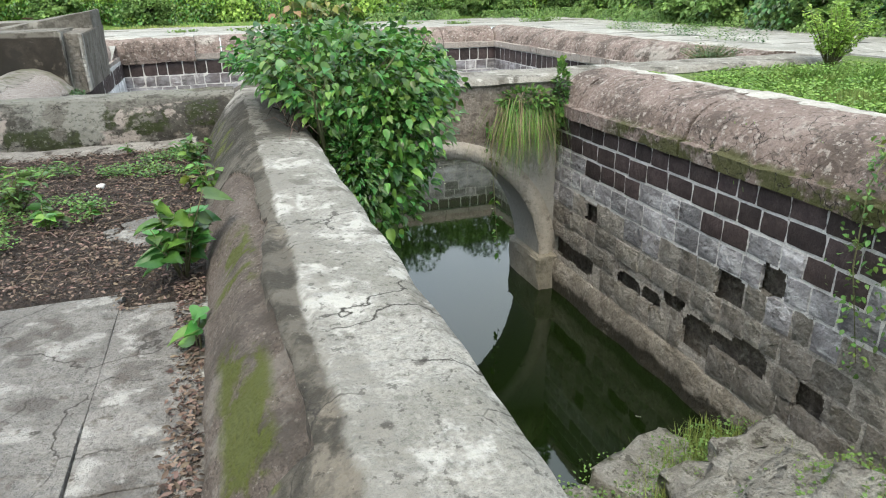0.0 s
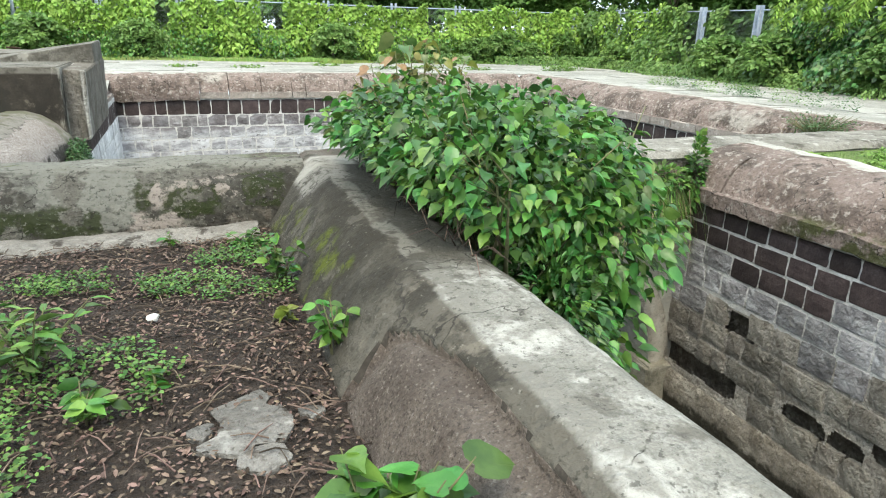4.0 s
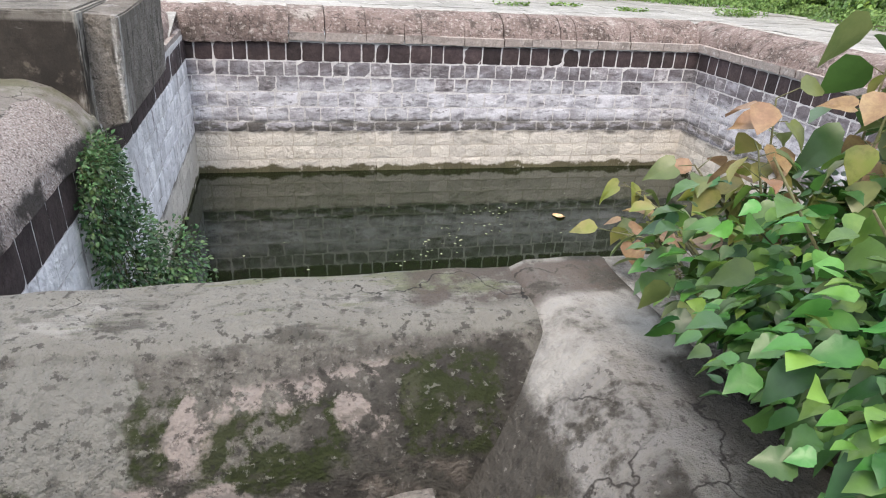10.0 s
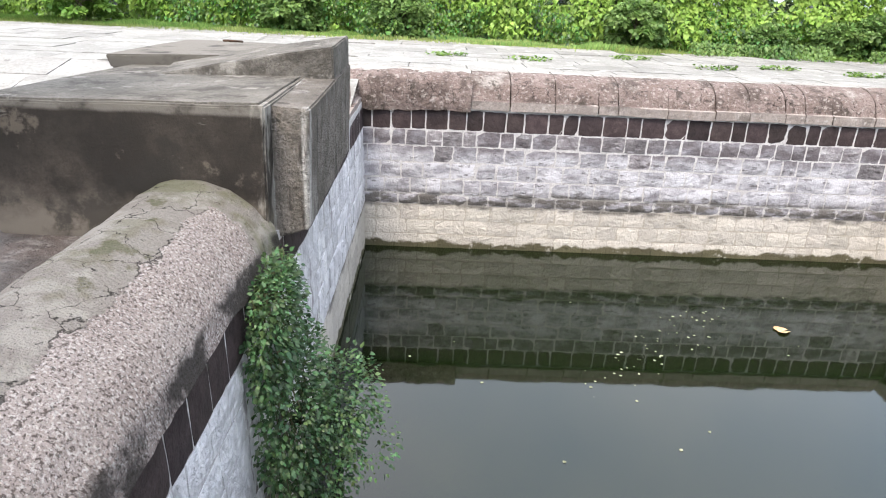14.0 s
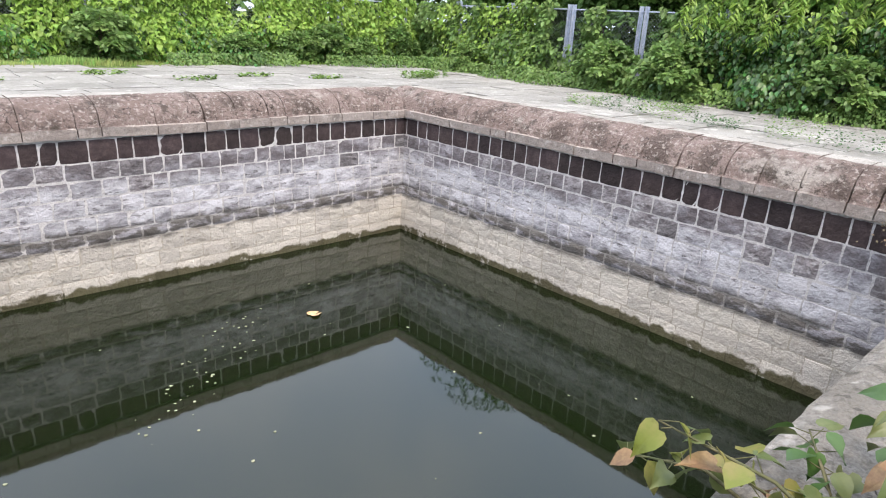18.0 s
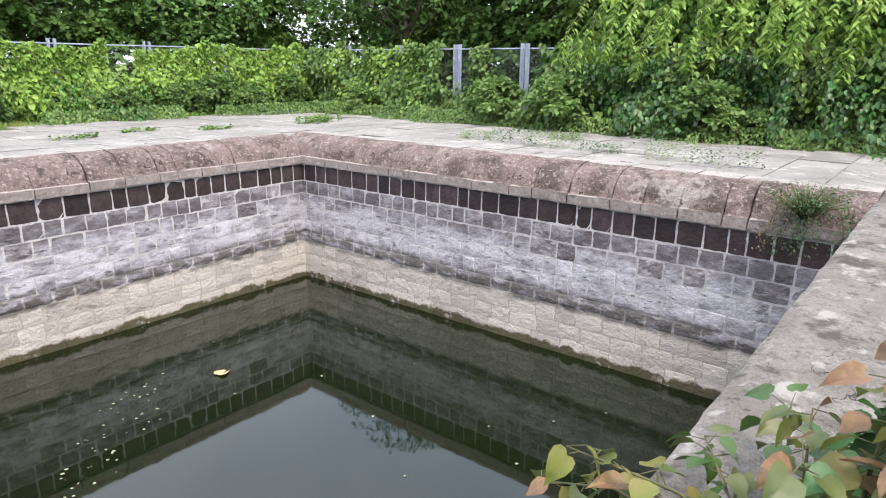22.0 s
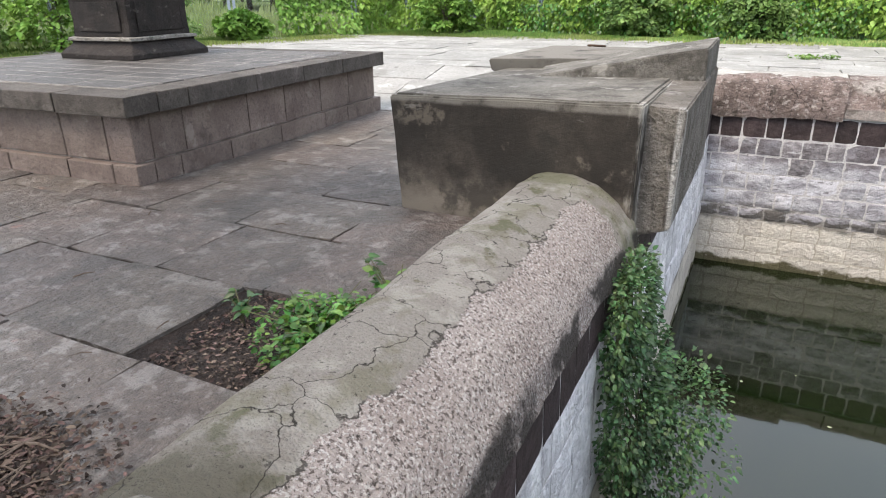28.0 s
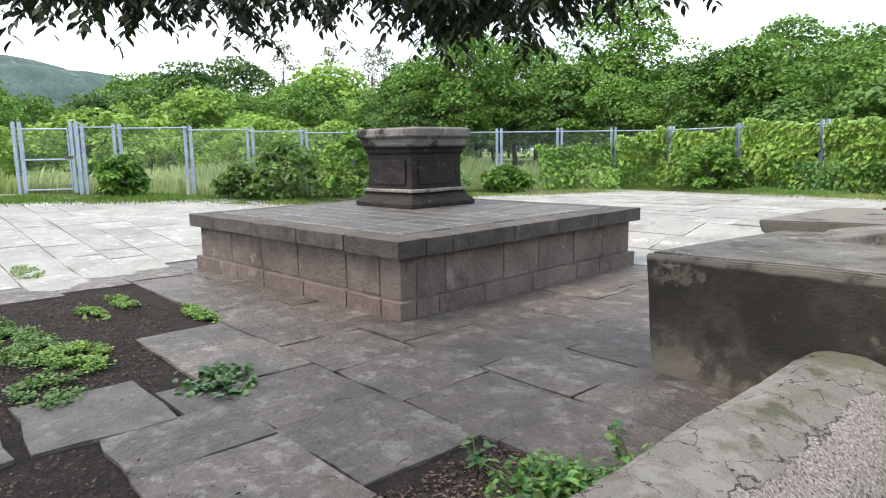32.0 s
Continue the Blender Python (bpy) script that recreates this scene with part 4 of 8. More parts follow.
for nm, r in (("tank_bed", (-2.4, 7.7, 0.0, 10.1)),):
    me = mesh_of(nm, [(r[0], r[2], BED), (r[1], r[2], BED), (r[1], r[3], BED), (r[0], r[3], BED)], [(0, 1, 2, 3)], M_SOIL)
    tagged(new(nm, me), "dark silt bed below the tank water", "tank bed", kind="structure")

# ---- parapets and copings ----
par_a = sweep("wall_parapet_channel", [(-0.02, -0.2), (0.0, 0.0), (0.09, 0.14), (0.2, 0.29), (0.31, 0.39), (0.39, 0.43), (0.70, 0.43), (0.76, 0.4), (0.79, 0.3), (0.80, -2.6)], "y", -9.0, 0.67, 0.016, [M_PLASTER, M_CORE, M_CRACK], 0.014, 1)


def lost_plaster(p):
    """Over 0 where the plaster has come off the slope and the rounded core shows."""
    w = 0.05 * noise.noise((p.x * 6, p.y * 6, p.z * 6))
    edge = -2.53 - 0.2 * max(0.0, p.z - 0.1) - 1.5 * max(0.0, p.z - 0.26) - 5.0 * max(0.0, p.z - 0.31)
    f = min(edge - p.y, p.y + 5.6, (0.388 - p.z) * 2, p.x + 0.1) + w * 0.6
    return f


for v in par_a.data.vertices:
    f = lost_plaster(v.co)
    if v.co.x < 0.45 and v.co.z > -0.05:
        v.co += Vector((-0.75, 0, 0.66)) * (0.045 * smooth01(0.03, 0.32, f) * smooth01(-4.2, -3.2, v.co.y) - 0.03 * smooth01(0.0, 0.03, f) * (1 - smooth01(0.04, 0.16, f)))
        if -5.6 < v.co.y < -3.9 and 0.1 < v.co.z < 0.41:
            v.co += Vector((-0.75, 0, 0.66)) * 0.05 * smooth01(-5.6, -4.8, v.co.y) * smooth01(-3.9, -4.4, v.co.y)
par_a.data.polygons.foreach_set("material_index", [(0 if lost_plaster(p.center) < 0 else 2 if lost_plaster(p.center) < 0.014 else 1) if p.center.x < 0.5 and p.center.z > -0.1 else 0 for p in par_a.data.polygons])
tagged(par_a, "broad sloping lime-plastered parapet beside the channel", "parapet", kind="structure")
par_b = sweep("wall_parapet_tank", [(-0.01, -0.2), (0.0, 0.0), (0.03, 0.16), (0.12, 0.29), (0.27, 0.385), (0.34, 0.42), (0.64, 0.424), (0.70, 0.39), (0.74, 0.3), (0.75, -2.6)], "x", -2.45, 0.32, 0.05, M_PLASTER_DARK, 0.014, 2)
tagged(par_b, "mossy plastered parapet between terrace and tank", "parapet", kind="structure")


def arch_wall():
    """The bridge wall over the channel with its segmental arch opening."""
    x0, x1, xc, rx, rz, zs = 0.7, 3.95, 2.42, 1.28, 1.42, -1.85
    n = 36
    cols = [x0 + (x1 - x0) * i / n for i in range(n + 1)]
    lower = []
    for x in cols:
        u = (x - xc) / rx
        lower.append(zs + rz * math.sqrt(max(0.0, 1 - u * u)) if abs(u) < 1 else -2.7)
    rows = 9
    verts, faces = [], []
    for face_y in (0.0, 0.74):
        for x, z0 in zip(cols, lower):
            for j in range(rows + 1):
                z = z0 + (0.36 - z0) * j / rows
                sgn = -1 if face_y == 0 else 1
                d = 0.02 * noise.noise((x * 3, z * 3, face_y)) + 0.012 * noise.noise((x * 11, z * 11, face_y))
                verts.append((x, face_y + sgn * d, z))
    k = (rows + 1) * (n + 1)
    for s in range(2):
        for i in range(n):
            for j in range(rows):
                a = s * k + i * (rows + 1) + j
                q = (a, a + rows + 1, a + rows + 2, a + 1)
                faces.append(q if s == 0 else q[::-1])
    for i in range(n):
        a, b = i * (rows + 1), (i + 1) * (rows + 1)
        faces.append((a, k + a, k + b, b))
    me = mesh_of("wall_bridge", verts, faces, M_BRIDGE, True)
    me.set_sharp_from_angle(angle=radians(45))
    ob = tagged(new("wall_bridge", me), "rough masonry bridge wall with an arch over the channel", "arch bridge", kind="structure")
    # plaster band round the arch and pier footing
    bm = bmesh.new()
    pts = []
    for i in range(31):
        a = math.pi * i / 30
        pts.append((xc + rx * math.cos(a), zs + rz * math.sin(a), xc + (rx + 0.22) * math.cos(a), zs + (rz + 0.2) * math.sin(a)))
    vs = [[bm.verts.new((p[0], -0.016, p[1])), bm.verts.new((p[2], -0.016, p[3])), bm.verts.new((p[2], 0.05, p[3])), bm.verts.new((p[0], 0.05, p[1]))] for p in pts]
    for a, b in zip(vs, vs[1:]):
        for i in range(4):
            bm.faces.new((a[i], b[i], b[(i + 1) % 4], a[(i + 1) % 4]))
    part("arch_band", bm, M_RING, ob, "pale plaster band round the arch", True)
    bm = rough_box(0.36, 0.9, 0.62, 0.02, 0.04, 2, 5)
    part("pier_footing", bm, M_MUD, ob, "", False, pose(3.80, 0.32, -2.38))
    return ob


arch_wall()
par_d = sweep("wall_parapet_bridge", [(-0.02, 0.34), (-0.04, 0.36), (0.0, 0.40), (0.06, 0.425), (0.66, 0.428), (0.73, 0.40), (0.75, 0.32), (0.75, 0.2)], "x", 0.66, 8.0, 0.08, M_CEMENT_TOP, 0.014, 3)
tagged(par_d, "grey cement-topped parapet over the bridge arch", "parapet", kind="structure")
below_d = sweep("wall_tank_south", [(0.1, 0.3), (0.7, 0.3), (0.74, 0.2), (0.74, -2.6)], "x", 3.9, 8.0, 0.2, M_PLASTER_DARK, 0.01, 4)
tagged(below_d, "tank wall below the bridge parapet", "tank wall", kind="structure")
low_d = sweep("wall_parapet_bank", [(-0.06, 0.1), (-0.05, 0.34), (0.1, 0.37), (0.2, 0.3)], "x", 3.9, 8.0, 0.1, M_CEMENT_TOP, 0.012, 41)
tagged(low_d, "low cement edge of the bridge parapet along the grass", "parapet", kind="structure")

COPE = [(-0.05, -0.03), (-0.055, 0.098), (0.0, 0.106), (0.014, 0.14), (0.04, 0.22), (0.10, 0.315), (0.22, 0.40), (0.36, 0.445), (0.50, 0.462), (0.55, 0.464), (0.72, 0.458), (0.90, 0.444), (0.92, 0.3)]


def coping(name, label, prof, axis, start, end, seed, lo=0.55, hi=1.0, rough=0.014, lip=None, ragged=0.0, band=0.103, step=0.09):
    """A coping of cast lengths laid end to end with open joints, a band below and a cement lip behind."""
    rnd = random.Random(seed)
    t = tagged(new(name), label, "coping", kind="structure")
    s = start

    def pick(c):
        if lip and lip(c) + ragged * noise.noise((c.x * 3, c.y * 3, 0)) > 0:
            return 1
        return 2 if c.z < band else 0

    while s < end - 0.02:
        w = min(rnd.uniform(lo, hi), end - s)
        if end - s - w < 0.3:
            w = end - s
        dz = rnd.uniform(-0.006, 0.006)
        sweep("coping_length", [(a, z + (dz if z < 0.45 else 0.0)) for a, z in prof], axis, s + 0.007, s + w - 0.007, step, [M_COPING, M_LIP, M_BAND], rough, seed + round(s, 2), True, t, pick)
        s += w
    return t


coping("wall_coping_north", "rounded rough pinkish coping along the far tank wall", [(9.6 + a, z) for a, z in COPE], "x", -0.3, 7.06, 5, 0.28, 0.75, lip=lambda c: c.y - 10.09)
end_cope = sweep("wall_coping_corner", [(9.54, -0.06), (9.52, 0.05), (9.53, 0.2), (9.6, 0.36), (9.75, 0.45), (10.1, 0.47), (10.52, 0.44), (10.54, 0.3)], "x", -2.3, -0.305, 0.05, [M_COPING, M_LIP], 0.04, 55, True, None, lambda c: 1 if c.y > 9.9 + 0.1 * noise.noise((c.x * 4, c.y * 4, 0)) else 0)
tagged(end_cope, "lumpy worn coping end at the tank corner", "coping", kind="structure")
coping("wall_coping_east", "rounded rough reddish coping with cracked joints", [(7.06 + a, z) for a, z in COPE], "y", 0.7, 10.2, 6, 0.28, 0.75, lip=lambda c: c.x - 7.55)
coping("wall_coping_pump", "short rounded coping beside the cement platform", [(-1.93 - a, z) for a, z in COPE[:-2]], "y", 6.35, 9.9, 7)
coping("wall_coping_channel", "thick rounded rough pink coping above the channel wall", [(3.87 + a * 1.1, z + 0.01) for a, z in COPE[:-2]] + [(4.75, 0.38)], "y", -8.5, 0.0, 8, 1.2, 2.2, 0.022, lip=lambda c: c.x - 4.47, ragged=0.16, band=-1.0, step=0.045)
cope_c = sweep("wall_coping_west", [(-2.64, -0.1), (-2.62, 0.30), (-2.57, 0.38), (-2.47, 0.41), (-2.30, 0.405), (-2.12, 0.35), (-1.97, 0.25), (-1.87, 0.12), (-1.83, -0.02), (-1.87, -0.06)], "y", 0.02, 4.1, 0.03, M_AGGREGATE, 0.014, 9)
tagged(cope_c, "broad rounded coping of exposed aggregate with a cracked plaster skin", "coping", kind="structure")


# ---- stone walls of the tank and the channel ----
def batter(along, out, foot, lean):
    """A frame for a wall face: x along the wall, z up the leaning face, -y out of it."""
    up = Vector((-out[0] * lean, -out[1] * lean, 1)).normalized()
    x = Vector((*along, 0)).normalized()
    y = up.cross(x)
    m = Matrix((x, y, up)).transposed().to_4x4()
    m.translation = foot
    return m


ROWS_FAR = [(-0.045, -0.353, "dark"), (-0.353, -0.59, "dusk"), (-0.59, -0.838, "mixed"), (-0.838, -1.086, "pale"), (-1.086, -1.325, "grey"), (-1.325, -1.50, "band"), (-1.50, -1.742, "cream"), (-1.742, -1.97, "cream"), (-1.97, -2.225, "cream"), (-2.225, -2.5, "slime")]
DARK = stone_meshes(5, "dark_stone", M_BASALT, 0.3, 0.05, 1, 0.016)
GREY = stone_meshes(9, "grey_stone", M_WALL, 0.3, 0.065, 2, 0.03)
CREAM = stone_meshes(9, "cream_stone", M_WALL, 0.3, 0.05, 3, 0.03)
WHITE = stone_meshes(6, "white_stone", M_WHITEWASH, 0.3, 0.07, 9, 0.02)
DUSK = stone_meshes(6, "dusk_stone", M_DUSK, 0.3, 0.05, 4, 0.018)
KINDS = {"dark": DARK, "grey": GREY, "cream": CREAM, "dusk": GREY + DUSK[:3], "mixed": GREY + DUSK[:2], "pale": GREY, "band": stone_meshes(7, "stained_stone", M_WALL, 0.3, 0.12, 5, 0.035), "slime": stone_meshes(4, "waterline_stone", M_WATERLINE, 0.3, 0.1, 6)}


def stone_wall(name, label, frame_m, length, rows, seed, widths, holes=(), kinds=None, core=None, joint=1.0):
    """A mortar backing and rows of single stones that stand a little proud of it."""
    kinds = kinds or KINDS
    rnd = random.Random(seed)
    bottom = rows[-1][1] - 0.5
    verts, faces = [], []
    nx, nz = (int(length / 0.02), 150) if holes else (int(length / 0.25) + 1, 12)
    for j in range(nz + 1):
        for i in range(nx + 1):
            zz = bottom + (0.02 - bottom) * j / nz
            verts.append(frame_m @ Vector((length * i / nx, (0.003 if core else 0.0) + 0.005 * noise.noise((i * 0.7, j * 0.7, seed)), zz)))
    for j in range(nz):
        for i in range(nx):
            a = j * (nx + 1) + i
            faces.append((a, a + 1, a + nx + 2, a + nx + 1))

    def gone(u, z):
        return any(((u - hu) / hw) ** 4 + ((z - hz) / hh) ** 4 < 1 + 0.5 * noise.noise((u * 9, z * 9, seed)) for hu, hz, hw, hh in holes)

    front = [f for f in faces if not gone(length * (f[0] % (nx + 1) + 0.5) / nx, bottom + (0.02 - bottom) * (f[0] // (nx + 1) + 0.5) / nz)]
    off = frame_m.to_3x3() @ Vector((0, 0.12 if holes else 0.45, 0))
    base = len(verts)
    verts += [Vector(v) + off for v in verts[:]]
    faces = front + [tuple(base + v for v in f[::-1]) for f in faces]
    top = nz * (nx + 1)
    faces += [(top + i, top + i + 1, base + top + i + 1, base + top + i) for i in range(nx)]
    wall = tagged(new(name, mesh_of(name, verts, faces, [M_MORTAR, M_POINTING, M_CAVITY])), label, "stone wall", kind="structure")
    if core:
        wall.data.polygons.foreach_set("material_index", [2 if k >= len(front) else 1 if p.center.z < core else 0 for k, p in enumerate(wall.data.polygons)])
    for k, (z1, z0, kind) in enumerate(rows):
        x = -rnd.uniform(0, 0.15)
        lo, hi = widths[kind]
        while x < length:
            w = rnd.uniform(lo, hi)
            a, b = max(x, 0.0), min(x + w, length)
            if b - a > 0.06 and not gone((a + b) / 2, (z0 + z1) / 2):
                h = z1 - z0
                gap = rnd.uniform(0.020, 0.032) * (0.62 if kind == "cream" else 0.92 if kind in ("grey", "mixed", "pale", "band") else 1.35 if kind == "rough" else 0.9) * joint
                dz = rnd.uniform(-0.006, 0.006)
                sc = Matrix.Diagonal((b - a - gap, 0.16 + rnd.uniform(-0.03, 0.05), h - gap * 0.95, 1))
                m = Matrix.Translation(((a + b) / 2, rnd.uniform(-0.006, -0.001) - (rnd.choice((0, 0, 0.012)) if kind in ("grey", "rough") else 0), (z0 + z1) / 2 + dz)) @ Matrix.Rotation(radians(rnd.uniform(-1.1, 1.1)), 4, "Y") @ sc
                child("stone", rnd.choice(kinds[kind]), wall, frame_m @ m)
            x += w
    return wall


WID = {"dark": (0.2, 0.36), "dusk": (0.2, 0.36), "grey": (0.2, 0.42), "mixed": (0.2, 0.46), "pale": (0.22, 0.46), "band": (0.25, 0.45), "cream": (0.28, 0.5), "slime": (0.28, 0.5)}
stone_wall("wall_tank_north", "tank wall of dressed stone, dark top row above bleached courses", batter((1, 0), (0, -1), Vector((-1.95, 9.6, 0)), 0.02), 9.2, ROWS_FAR, 11, WID)
stone_wall("wall_tank_east", "tank wall of dressed stone with white joints and a water stain", batter((0, -1), (-1, 0), Vector((7.06, 9.75, 0)), 0.02), 9.1, ROWS_FAR, 12, WID)
stone_wall("wall_tank_west", "tank side wall of dark and whitewashed stones", batter((0, 1), (1, 0), Vector((-1.87, 0.6, 0)), 0.02), 9.1, ROWS_FAR, 13, WID, (), {**KINDS, "grey": WHITE, "dusk": WHITE, "mixed": WHITE, "pale": WHITE, "band": WHITE}, None, 0.5)
ROWS_CH = [(-0.03, -0.2, "dark"), (-0.21, -0.39, "dark"), (-0.4, -0.59, "half"), (-0.6, -0.81, "blue"), (-0.82, -1.06, "worn"), (-1.07, -1.30, "rough"), (-1.31, -1.52, "rough"), (-1.53, -1.8, "rough"), (-1.81, -2.05, "brown"), (-2.06, -2.4, "brown")]
M_GREYWARM = mat("weathered_brown_grey_stone", (0.215, 0.192, 0.172), (0.345, 0.317, 0.293), 5, 0.88, [((0.50, 0.475, 0.45), 4, 0.54, 0.63, 0.7, (1, 1, 1.8)), ((0.07, 0.058, 0.048), 4, 0.55, 0.64, 0.75, (1, 1, 1.8))], 45, 1.0, objrand=0.30, coarse=14, speck=0.35, dist=0.04, gritty=0.35)
M_BLUESTONE = mat("blue_grey_dressed_stone", (0.20, 0.19, 0.205), (0.33, 0.318, 0.34), 5, 0.85, [((0.46, 0.45, 0.475), 4, 0.50, 0.60, 0.75, (1, 1, 2.4)), ((0.055, 0.045, 0.045), 5, 0.57, 0.65, 0.7, (1, 1, 2))], 40, 0.9, objrand=0.32, coarse=15, dist=0.02, speck=0.25, gritty=0.3)
ROUGH = stone_meshes(10, "rough_stone", M_GREYWARM, 0.3, 0.10, 7, 0.05)
BLUE = stone_meshes(6, "blue_stone", M_BLUESTONE, 0.3, 0.07, 8, 0.02)
HOLES = [(0.94, -1.0, 0.183, 0.12), (0.38, -1.57, 0.366, 0.144), (0.8, -1.6, 0.22, 0.108), (1.71, -1.52, 0.207, 0.132), (2.1, -1.5, 0.146, 0.12), (2.43, -1.32, 0.146, 0.096), (3.02, -0.94, 0.207, 0.12), (3.47, -0.71, 0.122, 0.12), (2.78, -1.52, 0.207, 0.156), (3.08, -1.5, 0.146, 0.144), (3.36, -1.42, 0.195, 0.132), (3.93, -1.44, 0.171, 0.12), (4.7, -1.1, 0.195, 0.12)]
stone_wall("wall_channel_east", "channel wall of dark stones over eroded grey masonry with holes", batter((0, -1), (-1, 0), Vector((3.87, 0.05, 0)), 0.0), 8.3, ROWS_CH, 14, {"dark": (0.2, 0.38), "half": (0.18, 0.36), "blue": (0.2, 0.38), "worn": (0.16, 0.40), "rough": (0.14, 0.44), "brown": (0.5, 0.9)}, HOLES, {"dark": DARK, "half": DARK[:3] + BLUE[:4], "blue": BLUE, "worn": BLUE[:4] + ROUGH[:5], "rough": ROUGH, "brown": ROUGH}, -0.85, 0.8)
M_FOOT = mat("wet_footed_masonry", (0.20, 0.175, 0.15), (0.31, 0.28, 0.25), 4, 0.88, [((0.38, 0.35, 0.32), 4, 0.56, 0.65, 0.6), ((0.07, 0.058, 0.046), 3, 0.54, 0.64, 0.7), ((0.022, 0.019, 0.012), 3, 0.2, 0.4, 0.95, None, ("Z", -1.99, -2.06, 0.25))], 50, 0.9, coarse=14, dist=0.03)
footing = sweep("wall_footing", [(3.9, -1.79), (3.86, -1.80), (3.835, -1.84), (3.825, -1.98), (3.83, -2.5)], "y", -4.4, 0.0, 0.06, M_FOOT, 0.03, 15)
tagged(footing, "rough grey masonry footing ledge along the channel wall", "footing", kind="structure")


# ---- channel floor: rubble slope rising to the south ----
def rubble_slope():
    n = 60
    verts, faces = [], []
    for j in range(n + 1):
        y = -2.6 - 6.4 * j / n
        for i in range(21):
            x = 0.7 + 3.3 * i / 20
            z = -2.45 + 2.5 * smooth01(-2.6, -8.8, y) * 1.0 + 0.10 * noise.noise((x * 1.7, y * 1.7, 0)) + 0.05 * noise.noise((x * 6, y * 6, 3)) + 0.25 * smooth01(2.2, 3.9, x) * smooth01(-2.6, -3.6, y)
            verts.append((x, y, z))
    for j in range(n):
        for i in range(20):
            a = j * 21 + i
            faces.append((a, a + 21, a + 22, a + 1))
    me = mesh_of("channel_bank", verts, faces, M_EARTH, True)
    tagged(new("channel_bank", me), "weedy rubble bank sloping down into the channel water", "bank", kind="structure")


rubble_slope()

# ---- square stone plinth with its pedestal ----
PL_C = (-8.29, 5.63)


def plinth():
    hx, hy = 2.23, 2.10
    t = thing("stone_plinth", "low square plinth of brown dressed stone with an overhanging slab top", "plinth", (PL_C[0], PL_C[1], 0), 2.0)
    rnd = random.Random(21)
    part("core", rough_box(2 * hx - 0.09, 2 * hy - 0.09, 0.62, 0, 0, 0), M_POINTING, t, m=pose(0, 0, 0))
    part("bedding", rough_box(2 * hx - 0.56, 2 * hy - 0.56, 0.1805, 0, 0, 0), M_POINTING, t, "pale lime bedding between the pavers", m=pose(0, 0, 0.618))

    def course(z0, z1, off, lo, hi, thick, nm, mm=M_PINKSTONE):
        for sgn, axis in ((-1, "x"), (1, "y"), (1, "x"), (-1, "y")):
            half = (hx if axis == "x" else hy) + off
            other = (hy if axis == "x" else hx) + off
            s = -half
            while s < half - 0.02:
                w = min(rnd.uniform(lo, hi), half - s)
                if half - s - w < 0.25:
                    w = half - s
                mid = s + w / 2
                bm = rough_box(w - 0.013, thick, z1 - z0 - 0.010, 0.003, 0.008, 0, rnd.randint(0, 999))
                m = pose(mid, sgn * (other - thick / 2), z0) if axis == "x" else pose(sgn * (other - thick / 2), mid, z0, 0, 0, 90)
                if not (axis == "y" and (s <= -half + 0.01 or s + w >= half - 0.01)):
                    part(nm, bm, mm, t, m=m)
                else:
                    w2 = w - thick
                    mid2 = mid + (thick / 2 if s <= -half + 0.01 else -thick / 2)
                    bm.free()
                    if w2 > 0.05:
                        part(nm, rough_box(w2 - 0.013, thick, z1 - z0 - 0.010, 0.003, 0.008, 0, rnd.randint(0, 999)), mm, t, m=pose(sgn * (other - thick / 2), mid2, z0, 0, 0, 90))
                s += w

    course(0.0, 0.2, 0.03, 0.5, 0.9, 0.2, "base_stone")
    course(0.2, 0.62, -0.03, 0.5, 0.95, 0.2, "facing_stone")
    course(0.62, 0.80, 0.08, 0.7, 1.2, 0.35, "cap_stone", M_CAPSTONE)
    # worn paving of the top
    y = -hy + 0.28
    while y < hy - 0.28:
        d = min(rnd.uniform(0.28, 0.4), hy - 0.27 - y)
        x = -hx + 0.28
        while x < hx - 0.28:
            w = min(rnd.uniform(0.35, 0.7), hx - 0.27 - x)
            if w > 0.08 and d > 0.06:
                part("top_paver", rough_box(w - rnd.uniform(0.012, 0.045), d - rnd.uniform(0.012, 0.045), 0.15, 0.0006, 0.003, 0, rnd.randint(0, 999)), M_TOPSTONE, t, m=pose(x + w / 2, y + d / 2, 0.6502 + rnd.uniform(-0.0006, 0.0006)))
            x += w
        y += d
    return t


plinth()


